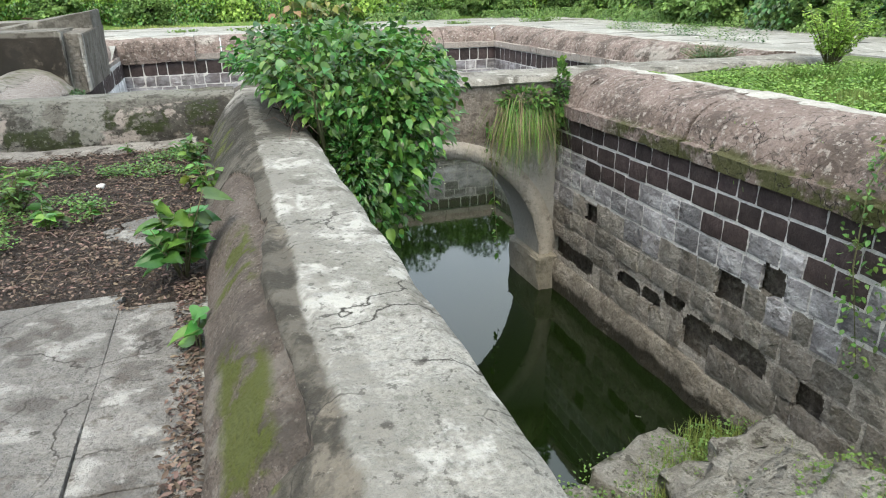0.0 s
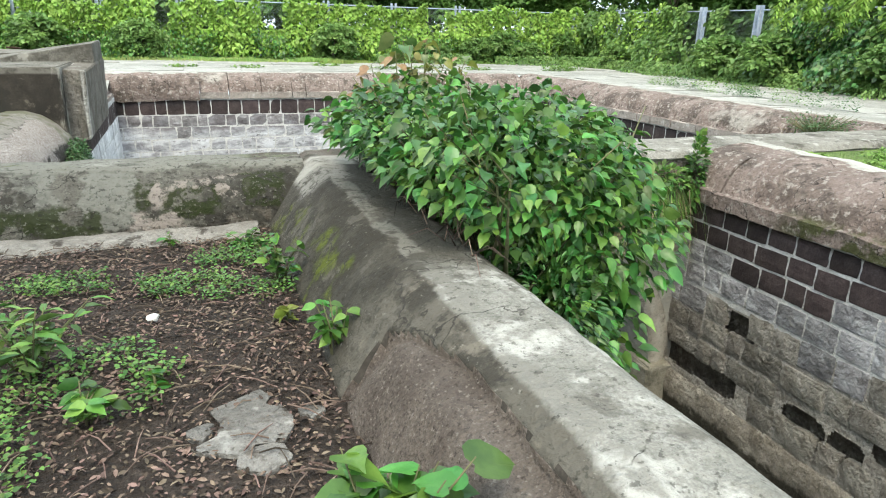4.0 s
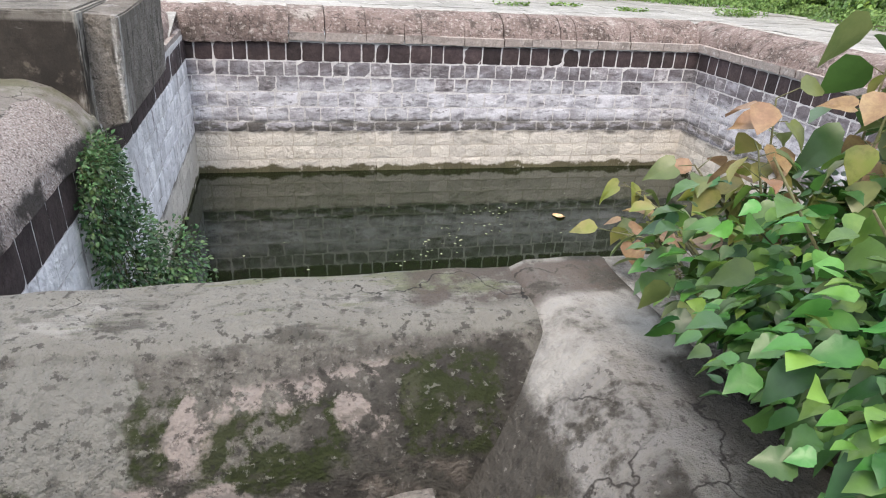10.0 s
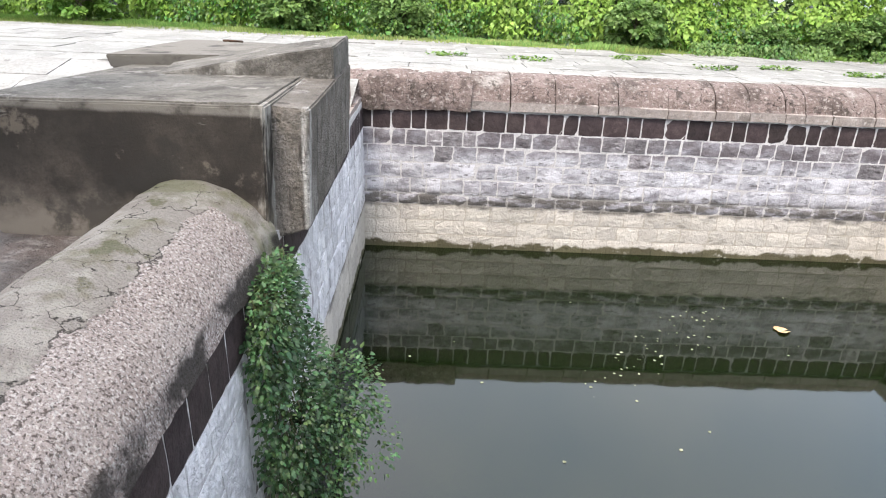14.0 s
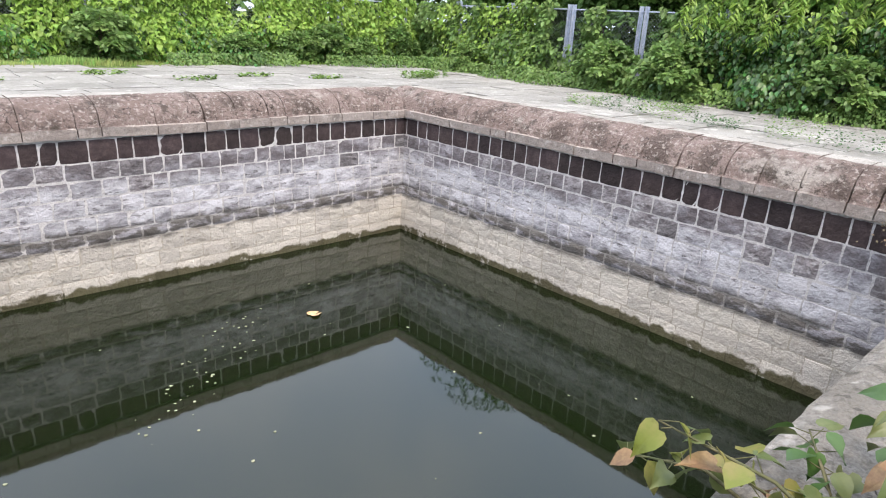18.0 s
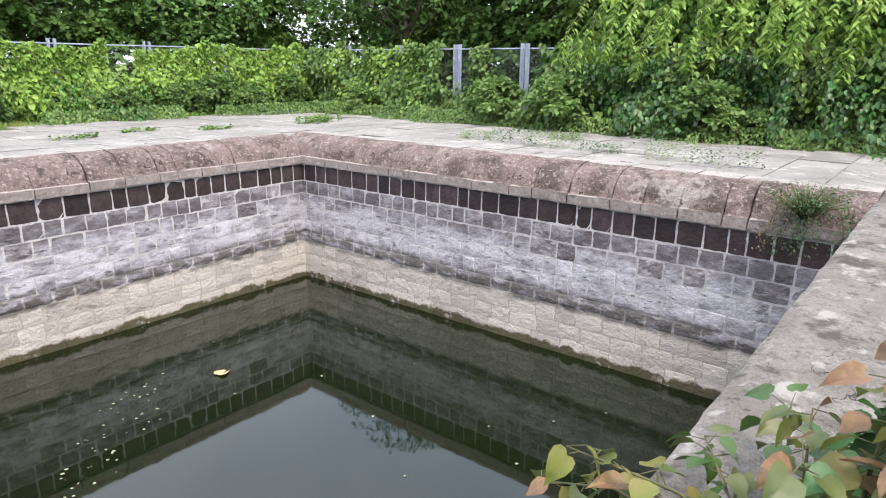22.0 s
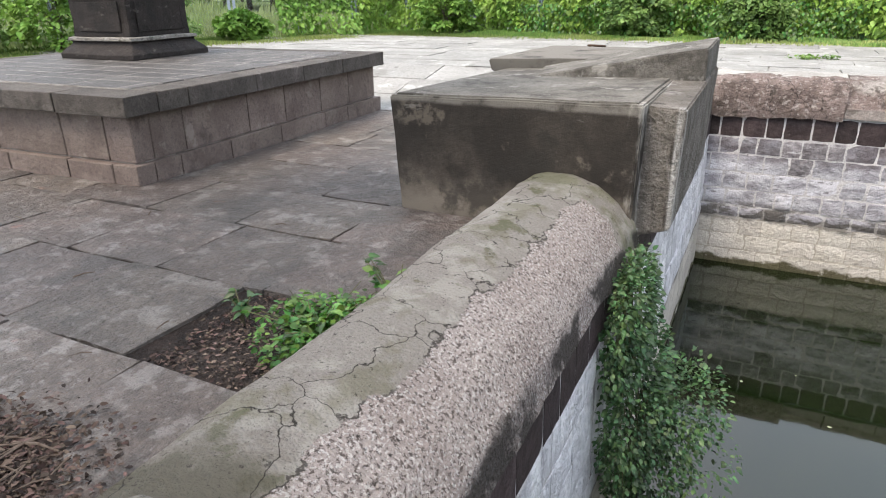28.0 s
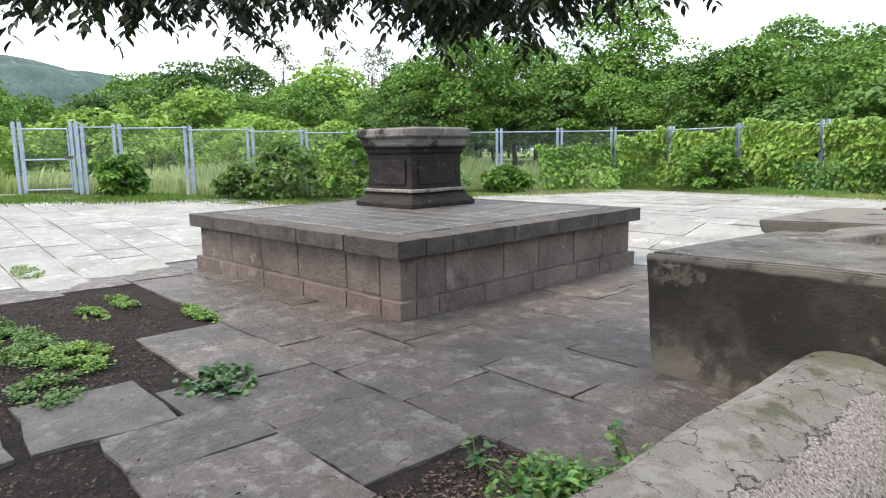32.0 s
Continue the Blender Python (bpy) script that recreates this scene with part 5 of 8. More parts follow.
def pedestal():
    t = thing("stone_pedestal", "dark weathered square stone pedestal with moulded cap on the plinth", "pedestal", (-9.0, 6.3, 0.80), 2.0)

    def tier(nm, prof, mm, lab="", cut=0.0):
        """A moulded square drum; cut takes the corners off."""
        bm = bmesh.new()
        rings = []
        for h, z in [(q[0] * 0.95, q[1] * 1.33) for q in prof]:
            c = h - cut
            ring = ((-c, -h), (c, -h), (h, -c), (h, c), (c, h), (-c, h), (-h, c), (-h, -c)) if cut else ((-h, -h), (h, -h), (h, h), (-h, h))
            rings.append([bm.verts.new((x, y, z)) for x, y in ring])
        k = len(rings[0])
        for a, b in zip(rings, rings[1:]):
            for i in range(k):
                bm.faces.new((a[i], a[(i + 1) % k], b[(i + 1) % k], b[i]))
        bm.faces.new(rings[0][::-1])
        bm.faces.new(rings[-1])
        bmesh.ops.bevel(bm, geom=bm.edges[:], offset=0.006, segments=1, affect="EDGES")
        bmesh.ops.subdivide_edges(bm, edges=[e for e in bm.edges if e.calc_length() > 0.2], cuts=2, use_grid_fill=True)
        for v in bm.verts:
            v.co += noise.noise_vector(v.co * 7) * 0.010
        return part(nm, bm, mm, t, lab)

    tier("base_moulding", [(0.68, 0.0), (0.68, 0.045), (0.65, 0.075), (0.58, 0.125), (0.56, 0.15), (0.575, 0.152), (0.575, 0.165)], M_BLACKSTONE)
    tier("base_fillet", [(0.60, 0.165), (0.60, 0.195), (0.56, 0.20)], M_CEMENT_TOP, "pale lime-stained fillet above the base")
    tier("shaft", [(0.535, 0.20), (0.52, 0.35), (0.53, 0.58)], M_BLACKSTONE, "black-stained square shaft")
    for k in range(4):
        part("shaft_panel", rough_box(0.74, 0.03, 0.36, 0.004, 0.008, 1, 60 + k), M_BLACKSTONE, t, m=Matrix.Rotation(k * math.pi / 2, 4, "Z") @ pose(0, -0.503, 0.33))
    tier("neck_moulding", [(0.535, 0.58), (0.56, 0.60), (0.56, 0.63), (0.60, 0.66)], M_BLACKSTONE)
    tier("lower_cap", [(0.62, 0.66), (0.64, 0.68), (0.64, 0.745), (0.66, 0.755)], M_CAPGREY, "grey moulded lower cap", 0.10)
    tier("cap", [(0.68, 0.755), (0.705, 0.775), (0.705, 0.845), (0.68, 0.865)], M_CAPGREY, "weathered grey cap slab with cut corners", 0.13)


pedestal()


# ---- cement platform at the tank edge ----
def platform():
    t = thing("cement_platform", "black-stained cement platform block at the edge of the tank", "platform", (0, 0, 0))

    def solid(nm, corners_bottom, corners_top, mm, lab="", bev=0.012, cuts=5, rough=0.01):
        bm = bmesh.new()
        b = [bm.verts.new(p) for p in corners_bottom]
        u = [bm.verts.new(p) for p in corners_top]
        bm.faces.new(b[::-1])
        bm.faces.new(u)
        for i in range(4):
            bm.faces.new((b[i], b[(i + 1) % 4], u[(i + 1) % 4], u[i]))
        bmesh.ops.bevel(bm, geom=bm.edges[:], offset=bev, segments=2, affect="EDGES")
        bmesh.ops.subdivide_edges(bm, edges=[e for e in bm.edges if e.calc_length() > 0.25], cuts=cuts, use_grid_fill=True)
        for v in bm.verts:
            v.co += noise.noise_vector(v.co * 4) * rough
        ob = part(nm, bm, mm, t, lab, True)
        ob.data.set_sharp_from_angle(angle=radians(32))
        return ob

    solid("block", [(-3.62, 4.05, -0.05), (-1.90, 4.05, -0.6), (-1.90, 6.3, -0.6), (-3.62, 6.3, -0.05)], [(-3.70, 4.05, 0.86), (-1.88, 4.07, 0.885), (-1.88, 6.3, 0.885), (-3.45, 6.3, 0.86)], M_CONCRETE, "black-weathered cement block")
    solid("pilaster", [(-1.95, 4.25, -0.06), (-1.66, 4.25, 0.03), (-1.66, 6.4, 0.07), (-1.95, 6.4, 0.0)], [(-1.95, 4.25, 0.86), (-1.64, 4.25, 0.84), (-1.64, 6.4, 0.9), (-1.95, 6.4, 0.9)], M_PILASTER, "streaked cement pilaster facing the tank")
    solid("top_skin", [(-3.66, 4.09, 0.85), (-1.92, 4.11, 0.87), (-1.92, 6.2, 0.87), (-3.42, 6.2, 0.85)], [(-3.66, 4.09, 0.872), (-1.92, 4.11, 0.897), (-1.92, 6.2, 0.897), (-3.42, 6.2, 0.872)], M_BLOCKTOP, "grey worn cement top", 0.004, 3, 0.004)
    solid("ramp", [(-3.0, 5.3, 0.86), (-1.66, 5.45, 0.86), (-1.66, 6.45, 0.86), (-3.2, 6.2, 0.86)], [(-2.98, 5.32, 0.89), (-1.66, 5.47, 1.13), (-1.66, 6.43, 1.15), (-3.18, 6.18, 0.9)], M_BLOCKTOP, "sloping cement ramp rising towards the tank")
    solid("rear_slab", [(-3.62, 5.85, 0.84), (-1.8, 6.15, 0.84), (-1.8, 7.4, 0.84), (-3.5, 7.4, 0.84)], [(-3.65, 5.83, 0.96), (-1.8, 6.13, 0.97), (-1.8, 7.42, 0.97), (-3.53, 7.42, 0.96)], M_CONCRETE, "flat cement slab")
    solid("rear_block", [(-3.4, 6.2, -0.05), (-1.9, 6.2, -0.05), (-1.9, 7.3, -0.05), (-3.4, 7.3, -0.05)], [(-3.4, 6.2, 0.85), (-1.9, 6.2, 0.85), (-1.9, 7.3, 0.85), (-3.4, 7.3, 0.85)], M_CONCRETE)


platform()

bm = bmesh.new()
arc = [(0.13 * math.cos(a), 0.06 * math.sin(a), 0.012 + 0.03 * abs(math.sin(a * 0.5))) for a in [0.2 + 5.4 * i / 15 for i in range(16)]]
tube(bm, arc, [0.011] * 16, 6)
ring = part("iron_loop", bm, M_RUST, None, "", True, pose(-2.9, 7.0, 0.972, 0, 0, 70))
tagged(ring, "rusty iron loop lying on the cement slab", "iron loop")

# ---- fence, vine hedge and trees ----
FENCE_H = 1.75


def fence_line(p0, p1, spacing, seed):
    d = Vector((p1[0] - p0[0], p1[1] - p0[1], 0))
    n = max(1, round(d.length / spacing)) if isinstance(spacing, float) else 0
    stops = [d.length * i / n for i in range(n + 1)] if n else list(spacing)
    ang = math.degrees(math.atan2(d.y, d.x))
    for s0, s1 in zip(stops, stops[1:]):
        a = Vector((*p0, 0)) + d.normalized() * s0
        L = s1 - s0
        z = ground_z(a.x, a.y)
        t = thing("chain_link_fence", "chain-link fence panel between pale blue iron posts", "fence", (a.x, a.y, z), ang, "boundary fence")
        t_post = post_mesh()
        child("post", t_post, t)
        rail = bmesh.new()
        tube(rail, [(0, 0, FENCE_H - 0.05), (L, 0, FENCE_H - 0.05)], [0.018, 0.018], 5)
        part("top_rail", rail, M_FENCE, t)
        child("wire_mesh", wire_mesh(round(L, 2)), t)


POST = {}


def post_mesh():
    if "p" not in POST:
        bm = bmesh.new()
        for dx in (-0.07, 0.07):
            for sx, sy, ox, oy in ((0.075, 0.008, 0, 0), (0.008, 0.075, 0.034, 0.034)):
                r = bmesh.ops.create_cube(bm, size=1.0)
                for v in r["verts"]:
                    v.co = Vector((v.co.x * sx + dx + ox, v.co.y * sy + oy, (v.co.z + 0.5) * (FENCE_H + 0.06)))
        me = bpy.data.meshes.new("post")
        bm.to_mesh(me)
        bm.free()
        me.materials.append(M_FENCE)
        POST["p"] = me
    return POST["p"]


def wire_mesh(L):
    if L not in POST:
        verts, faces = [], []
        pitch, r = 0.085, 0.0024
        n = int((L + FENCE_H) / pitch)
        for k in range(n):
            for s in (0, 1):
                x0 = k * pitch - FENCE_H
                a, b = (x0, 0.08), (x0 + FENCE_H, FENCE_H - 0.06)
                if s:
                    a, b = (x0 + FENCE_H, 0.08), (x0, FENCE_H - 0.06)
                (xa, za), (xb, zb) = a, b
                if xa > xb:
                    xa, za, xb, zb = xb, zb, xa, za
                if xb <= 0 or xa >= L:
                    continue
                sl = (zb - za) / (xb - xa)
                if xa < 0:
                    za, xa = za - xa * sl, 0
                if xb > L:
                    zb, xb = zb - (xb - L) * sl, L
                base = len(verts)
                y = 0.004 if s else -0.004
                for x, z in ((xa, za), (xb, zb)):
                    verts += [(x, y - r, z), (x, y + r, z + r), (x, y + r, z - r)]
                faces += [(base, base + 1, base + 4, base + 3), (base + 1, base + 2, base + 5, base + 4), (base + 2, base, base + 3, base + 5)]
        POST[L] = mesh_of("wire_mesh", verts, faces, M_WIRE)
    return POST[L]


FENCE_E = ((13.1, -13.33), (13.0, 16.52))
FENCE_N = ((13.0, 16.52), (-12.0, 18.6))
FENCE_W = ((-12.0, 18.6), (-20.4, 3.4))

FENCE_S = ((-20.4, 1.9), (-22.0, -9.0))
fence_line(*FENCE_E, 2.0, 1)
fence_line(*FENCE_N, tuple(0.4 + 2.2 * k for k in range(12)) + (25.05,), 2)
fence_line(FENCE_W[1], FENCE_W[0], (1.0, 1.88, 3.6, 5.18, 6.6, 8.0, 9.2, 10.26, 12.2, 14.1, 15.86, 17.36), 3)
fence_line(*FENCE_S, 2.1, 4)


def fence_gate():
    t = thing("fence_gate", "closed pale blue chain-link gate with an iron latch", "gate", (-20.6, 3.03, ground_z(-20.6, 3.03)), 61)
    child("gate_post", post_mesh(), t)
    child("gate_post", post_mesh(), t, pose(1.3, 0, 0))
    bm = bmesh.new()
    for a, b in (((0.12, 0, 0.1), (0.12, 0, 1.62)), ((1.16, 0, 0.1), (1.16, 0, 1.62)), ((0.12, 0, 1.62), (1.16, 0, 1.62)), ((0.12, 0, 0.1), (1.16, 0, 0.1)), ((0.12, 0, 0.86), (1.16, 0, 0.86))):
        tube(bm, [a, b], [0.022, 0.022], 6)
    leaf = part("gate_frame", bm, M_FENCE, t)
    child("wire_mesh", wire_mesh(1.04), t, pose(0.12, 0, 0) @ Matrix.Diagonal((1, 1, 0.94, 1)))
    part("latch", rough_box(0.2, 0.05, 0.06, 0.001, 0.006, 0, 3), M_BARK, leaf, "rusty iron latch", m=pose(1.15, -0.03, 0.88))


fence_gate()


def hedge(name, p0, p1, label, density, height, depth, material, seed, size=(0.07, 0.15), inward=1, shape="ovate", thin=0.0, bare=()):
    """Vines and weeds that cover a length of the fence; deep, uneven, with gaps."""
    rng = np.random.default_rng(seed)
    d = np.array(p1) - np.array(p0)
    L = np.linalg.norm(d)
    d = d / L
    nrm = np.array((-d[1], d[0])) * inward
    n = int(L * density)
    s = rng.uniform(0, L, n)
    prof = np.array([1 + 0.2 * noise.noise((v * 0.55, seed, 0)) + 0.2 * noise.noise((v * 1.7, seed, 4)) for v in s])
    keep = np.array([noise.noise((v * 0.42, seed, 9)) > -0.55 + thin for v in s])
    u = rng.uniform(0, 1, n) ** 0.8
    z = u * height * prof
    bulge = np.array([noise.noise((a * 0.8, b * 1.1, seed)) for a, b in zip(s, z)])
    off = depth * (1.15 - z / (height * 1.15)) * np.maximum(0.55 + 1.1 * bulge, 0.08) * rng.uniform(0.45, 1.1, n) + 0.04
    off = np.maximum(off, 0.03)
    c = np.stack([p0[0] + d[0] * s + nrm[0] * off, p0[1] + d[1] * s + nrm[1] * off, z], 1)
    c[:, 2] += [ground_z(a, b) for a, b in c[:, :2]]
    dirs = np.stack([0.65 * nrm[0] + rng.normal(0, 0.42, n), 0.65 * nrm[1] + rng.normal(0, 0.42, n), rng.uniform(-1.3, 0.0, n)], 1)
    for a, b, zb in bare:
        keep &= ~((s > a) & (s < b) & (z > zb + 0.12 * rng.normal(0, 1, n)))
    c, dirs = c[keep], dirs[keep]
    me = leaf_cloud(name, c, dirs, rng.uniform(*size, len(c)), material, shape, seed)
    return tagged(new(name, me), label, "hedge", kind="stuff")


W_DIR = (Vector(FENCE_W[0]) - Vector(FENCE_W[1])).normalized()


def along_west(d):
    """A point of the west fence, d metres from the gate."""
    return tuple(Vector(FENCE_W[1]) + W_DIR * d)


hedge("fence_vine", (13.05, -12), (13.0, 16.2), "dark green vines smothering the iron fence", 760, 1.8, 1.15, M_HEDGE, 31, (0.08, 0.17), bare=((20.05, 21.5, 0.75), (22.0, 22.9, 0.75), (25.6, 26.2, 0.8)))
hedge("fence_vine", (12.7, -6), (12.6, 7.3), "mounded dark weeds in front of the fence vines", 560, 1.5, 1.5, M_LEAF_DEEP, 36, (0.07, 0.14))
hedge("fence_vine", (12.75, -6), (12.7, 7.6), "pale green vine leaves draped over the fence top", 60, 2.7, 0.7, M_VINE, 37, (0.08, 0.16), 1, "heart", 0.1)
hedge("fence_vine", (13.3, -8), (13.3, 6.8), "tall dark green creeper rising above the fence", 480, 3.2, 0.9, M_TREE_MID, 38, (0.10, 0.2), 1, "far")
hedge("fence_vine", (13.0, 11.2), (12.9, 16.0), "bright green vines over the fence corner", 420, 1.75, 0.8, M_VINE, 32, (0.07, 0.14), 1, "ovate", 0.1)
hedge("fence_vine", (12.6, 16.1), (-4.0, 17.8), "bright green creeper covering the fence", 740, 1.72, 0.7, M_VINE, 33, (0.08, 0.16), 1, "heart", 0.0, ((5.0, 5.6, 1.0), (10.2, 10.9, 0.9), (13.5, 13.9, 0.8)))
hedge("fence_vine", (-4.0, 17.8), (-12.0, 18.6), "bright green creeper covering the fence", 860, 1.75, 0.5, M_VINE, 34, (0.08, 0.17), 1, "heart", 0.0, ((0.85, 1.05, 0.7), (3.05, 3.25, 0.6), (5.22, 5.45, 0.3), (7.42, 7.65, 0.6)))
hedge("fence_vine", along_west(17.2), along_west(15.9), "bright green creeper covering the fence corner", 800, 1.6, 0.5, M_VINE, 39, (0.08, 0.17), 1, "heart")
hedge("fence_shrub", along_west(15.7), along_west(13.3), "dense mid-green shrubs growing against the fence", 620, 1.35, 1.0, M_TREE_MID, 30, (0.08, 0.16), 1, "ovate")
hedge("fence_weeds", (12.0, -3.0), (11.9, 14.6), "low dense leafy weeds at the foot of the fence", 520, 0.32, 0.75, M_HEDGE, 71, (0.04, 0.09), 1)
hedge("fence_weeds", (12.0, 14.7), (5.0, 15.7), "low dense leafy weeds at the foot of the fence", 420, 0.30, 0.8, M_HEDGE, 72, (0.04, 0.09), 1)
hedge("fence_shrub", (12.4, 16.0), (-8.0, 18.1), "low mixed shrubs along the fence foot", 330, 0.8, 1.5, M_LEAF, 35, (0.06, 0.12), 1, "ovate", 0.2)


def grass_strip(name, pts, width, count, height, seed, label, material=None, clumps=False, broad=0.006):
    rng = np.random.default_rng(seed)
    p = np.array(pts, float)
    seg = np.linalg.norm(np.diff(p, axis=0), axis=1)
    cum = np.r_[0, np.cumsum(seg)]
    s = rng.uniform(0, cum[-1], count)
    x, y = np.interp(s, cum, p[:, 0]), np.interp(s, cum, p[:, 1])
    x, y = x + rng.normal(0, width / 2, count), y + rng.normal(0, width / 2, count)
    z = np.array([ground_z(a, b) - 0.02 for a, b in zip(x, y)])
    h = rng.uniform(0.4, 1.0, count) * height
    h *= np.array([min(1.3, max(0.3, 0.75 + 1.1 * noise.noise((a * 0.8, b * 0.8, seed)))) for a, b in zip(x, y)])
    if clumps:
        h *= np.array([0.45 + 2.2 * max(0.0, noise.noise((a * 2.6, b * 2.6, seed + 3))) + 0.5 * max(0.0, noise.noise((a * 9, b * 9, seed))) for a, b in zip(x, y)])
    me = blades(name, np.stack([x, y, z], 1), h, material or M_GRASS, seed, broad)
    return tagged(new(name, me), label, "grass", kind="stuff")


grass_strip("grass", [(9.5, 15.9), (-3, 16.6), (-11.5, 17.4), (-18.5, 5), (-19.5, 2)], 0.7, 34000, 0.13, 41, "uneven green grass along the fence", None, False, 0.018)
grass_strip("grass", [(-23.4, 0.4), (-21.4, 4.0), (-17.6, 10.9), (-13.2, 18.8)], 1.0, 13000, 0.5, 46, "tall pale grass just behind the wire fence", M_MEADOW, False, 0.018)
grass_strip("grass", [(-28, -2), (-25.5, 7), (-22, 14), (-18.5, 20)], 3.2, 15000, 0.6, 44, "tall pale meadow grass beyond the fence", M_MEADOW, False, 0.02)
grass_strip("grass", [(6, 15.9), (-3, 16.4), (-11, 16.6), (-16.5, 7.5)], 0.8, 20000, 0.12, 43, "yellowing grass in front of the fence", M_DRYGRASS, False, 0.018)
grass_strip("grass", [(5.2, -7), (5.4, -3), (6.2, -1.1), (7.6, -0.9)], 0.9, 42000, 0.085, 42, "lush grass on the bank above the channel coping", None, True, 0.009)
grass_strip("grass", [(5.0, -6), (5.3, -3), (6.2, -1.1), (7.4, -0.9)], 0.8, 7000, 0.10, 45, "dry straw-coloured blades among the bank grass", M_DRYGRASS, True)


def tree(name, label, at, height, spread, leaves, leaf, material, seed, shape="ovate", trunk=0.14, base=0.3, clumps=26):
    """A trunk with limbs that each end in a flattened clump of leaves, lit above and hollow below."""
    rng = np.random.default_rng(seed)
    rnd = random.Random(seed)
    t = thing(name, label, "tree", at)
    bm = bmesh.new()
    top = Vector((rnd.uniform(-0.3, 0.3), rnd.uniform(-0.3, 0.3), height * 0.72))
    tube(bm, [(0, 0, -0.1), tuple(top * 0.35 + Vector((0.08, 0.05, 0))), tuple(top * 0.7), tuple(top)], [trunk, trunk * 0.75, trunk * 0.5, trunk * 0.2], 7)
    cl = []
    for k in range(clumps):
        a = k * 2.4 + rnd.uniform(-0.6, 0.6)
        u = (k + 0.5) / clumps
        z = height * (base + (0.94 - base) * u)
        r = spread * math.sin(math.pi * min(1, 0.26 + 0.70 * u)) * rnd.uniform(0.55, 1.0)
        c = Vector((r * math.cos(a), r * math.sin(a), z))
        cl.append(c)
        s0 = top * rnd.uniform(0.35, 0.95)
        tube(bm, [tuple(s0), tuple(s0.lerp(c, 0.55) + Vector((0, 0, 0.1))), tuple(c)], [trunk * 0.3, trunk * 0.17, trunk * 0.05], 4)
    part("trunk", bm, M_BARK, t, "", True)
    per = leaves // clumps
    cs, ds = [], []
    for c in cl:
        rad = spread * rnd.uniform(0.24, 0.46)
        v = rng.normal(0, 1, (per, 3))
        v[:, 2] = np.where(v[:, 2] < -0.35, -v[:, 2], v[:, 2])
        v /= np.linalg.norm(v, axis=1, keepdims=True)
        rr = rad * rng.uniform(0.5, 1.0, per) ** 0.45
        cs.append(np.array(c) + v * rr[:, None] * (1, 1, 0.55))
        ds.append(v * (1, 1, 0.3) + rng.normal(0, 0.45, (per, 3)) + (0, 0, -0.3))
    me = leaf_cloud("crown", np.concatenate(cs), np.concatenate(ds), rng.uniform(0.55, 1.25, per * clumps) * leaf, material, shape, seed, 0.3, 1.25)
    child("crown", me, t)
    return t


TREES = [
    tree("broadleaf_tree", "dense dark green broadleaf tree beyond the fence", (16.5, 3.0, 0.4), 6.0, 2.9, 9000, 0.18, M_TREE_DARK, 51, "far", 0.13, 0.26, 34),
    tree("acacia_tree", "spreading light green acacia tree beyond the fence", (-36, 14.0, 0.4), 4.4, 3.4, 5200, 0.25, M_TREE, 52, "far", 0.10, 0.14, 36),
    tree("broadleaf_tree", "tall dark broadleaf tree beyond the fence", (-27.5, 24.9, 0.4), 7.9, 3.6, 9500, 0.19, M_TREE_MID, 53, "far", 0.17, 0.2, 40),
    tree("broadleaf_tree", "rounded green tree in the scrub beyond the fence", (-34, 30.0, 0.4), 5.4, 3.0, 8500, 0.18, M_TREE_MID, 54, "far", 0.12, 0.14, 34),
    tree("thicket_shrub", "dense dark thicket behind the fence", (15.2, 8.0, 0.4), 2.6, 2.0, 2600, 0.2, M_TREE_DARK, 55, "far", 0.06, 0.02, 26),
    tree("scrub_bush", "light green scrub bush beyond the fence", (-27, 12.0, 0.4), 2.1, 1.8, 3200, 0.15, M_TREE, 56, "far", 0.05, 0.06, 22),
    tree("acacia_tree", "tall thin-leaved acacia tree behind the corner of the fence", (14.6, 13.6, 0.4), 6.3, 2.6, 3000, 0.19, M_TREE_DARK, 57, "slim", 0.09, 0.4, 34),
    tree("bare_tree", "tall thin grey-green tree standing above the far woods", (-69.6, 37.5, 0.4), 14.4, 2.3, 1000, 0.3, M_TREE_GREY, 58, "far", 0.16, 0.45, 24),
]


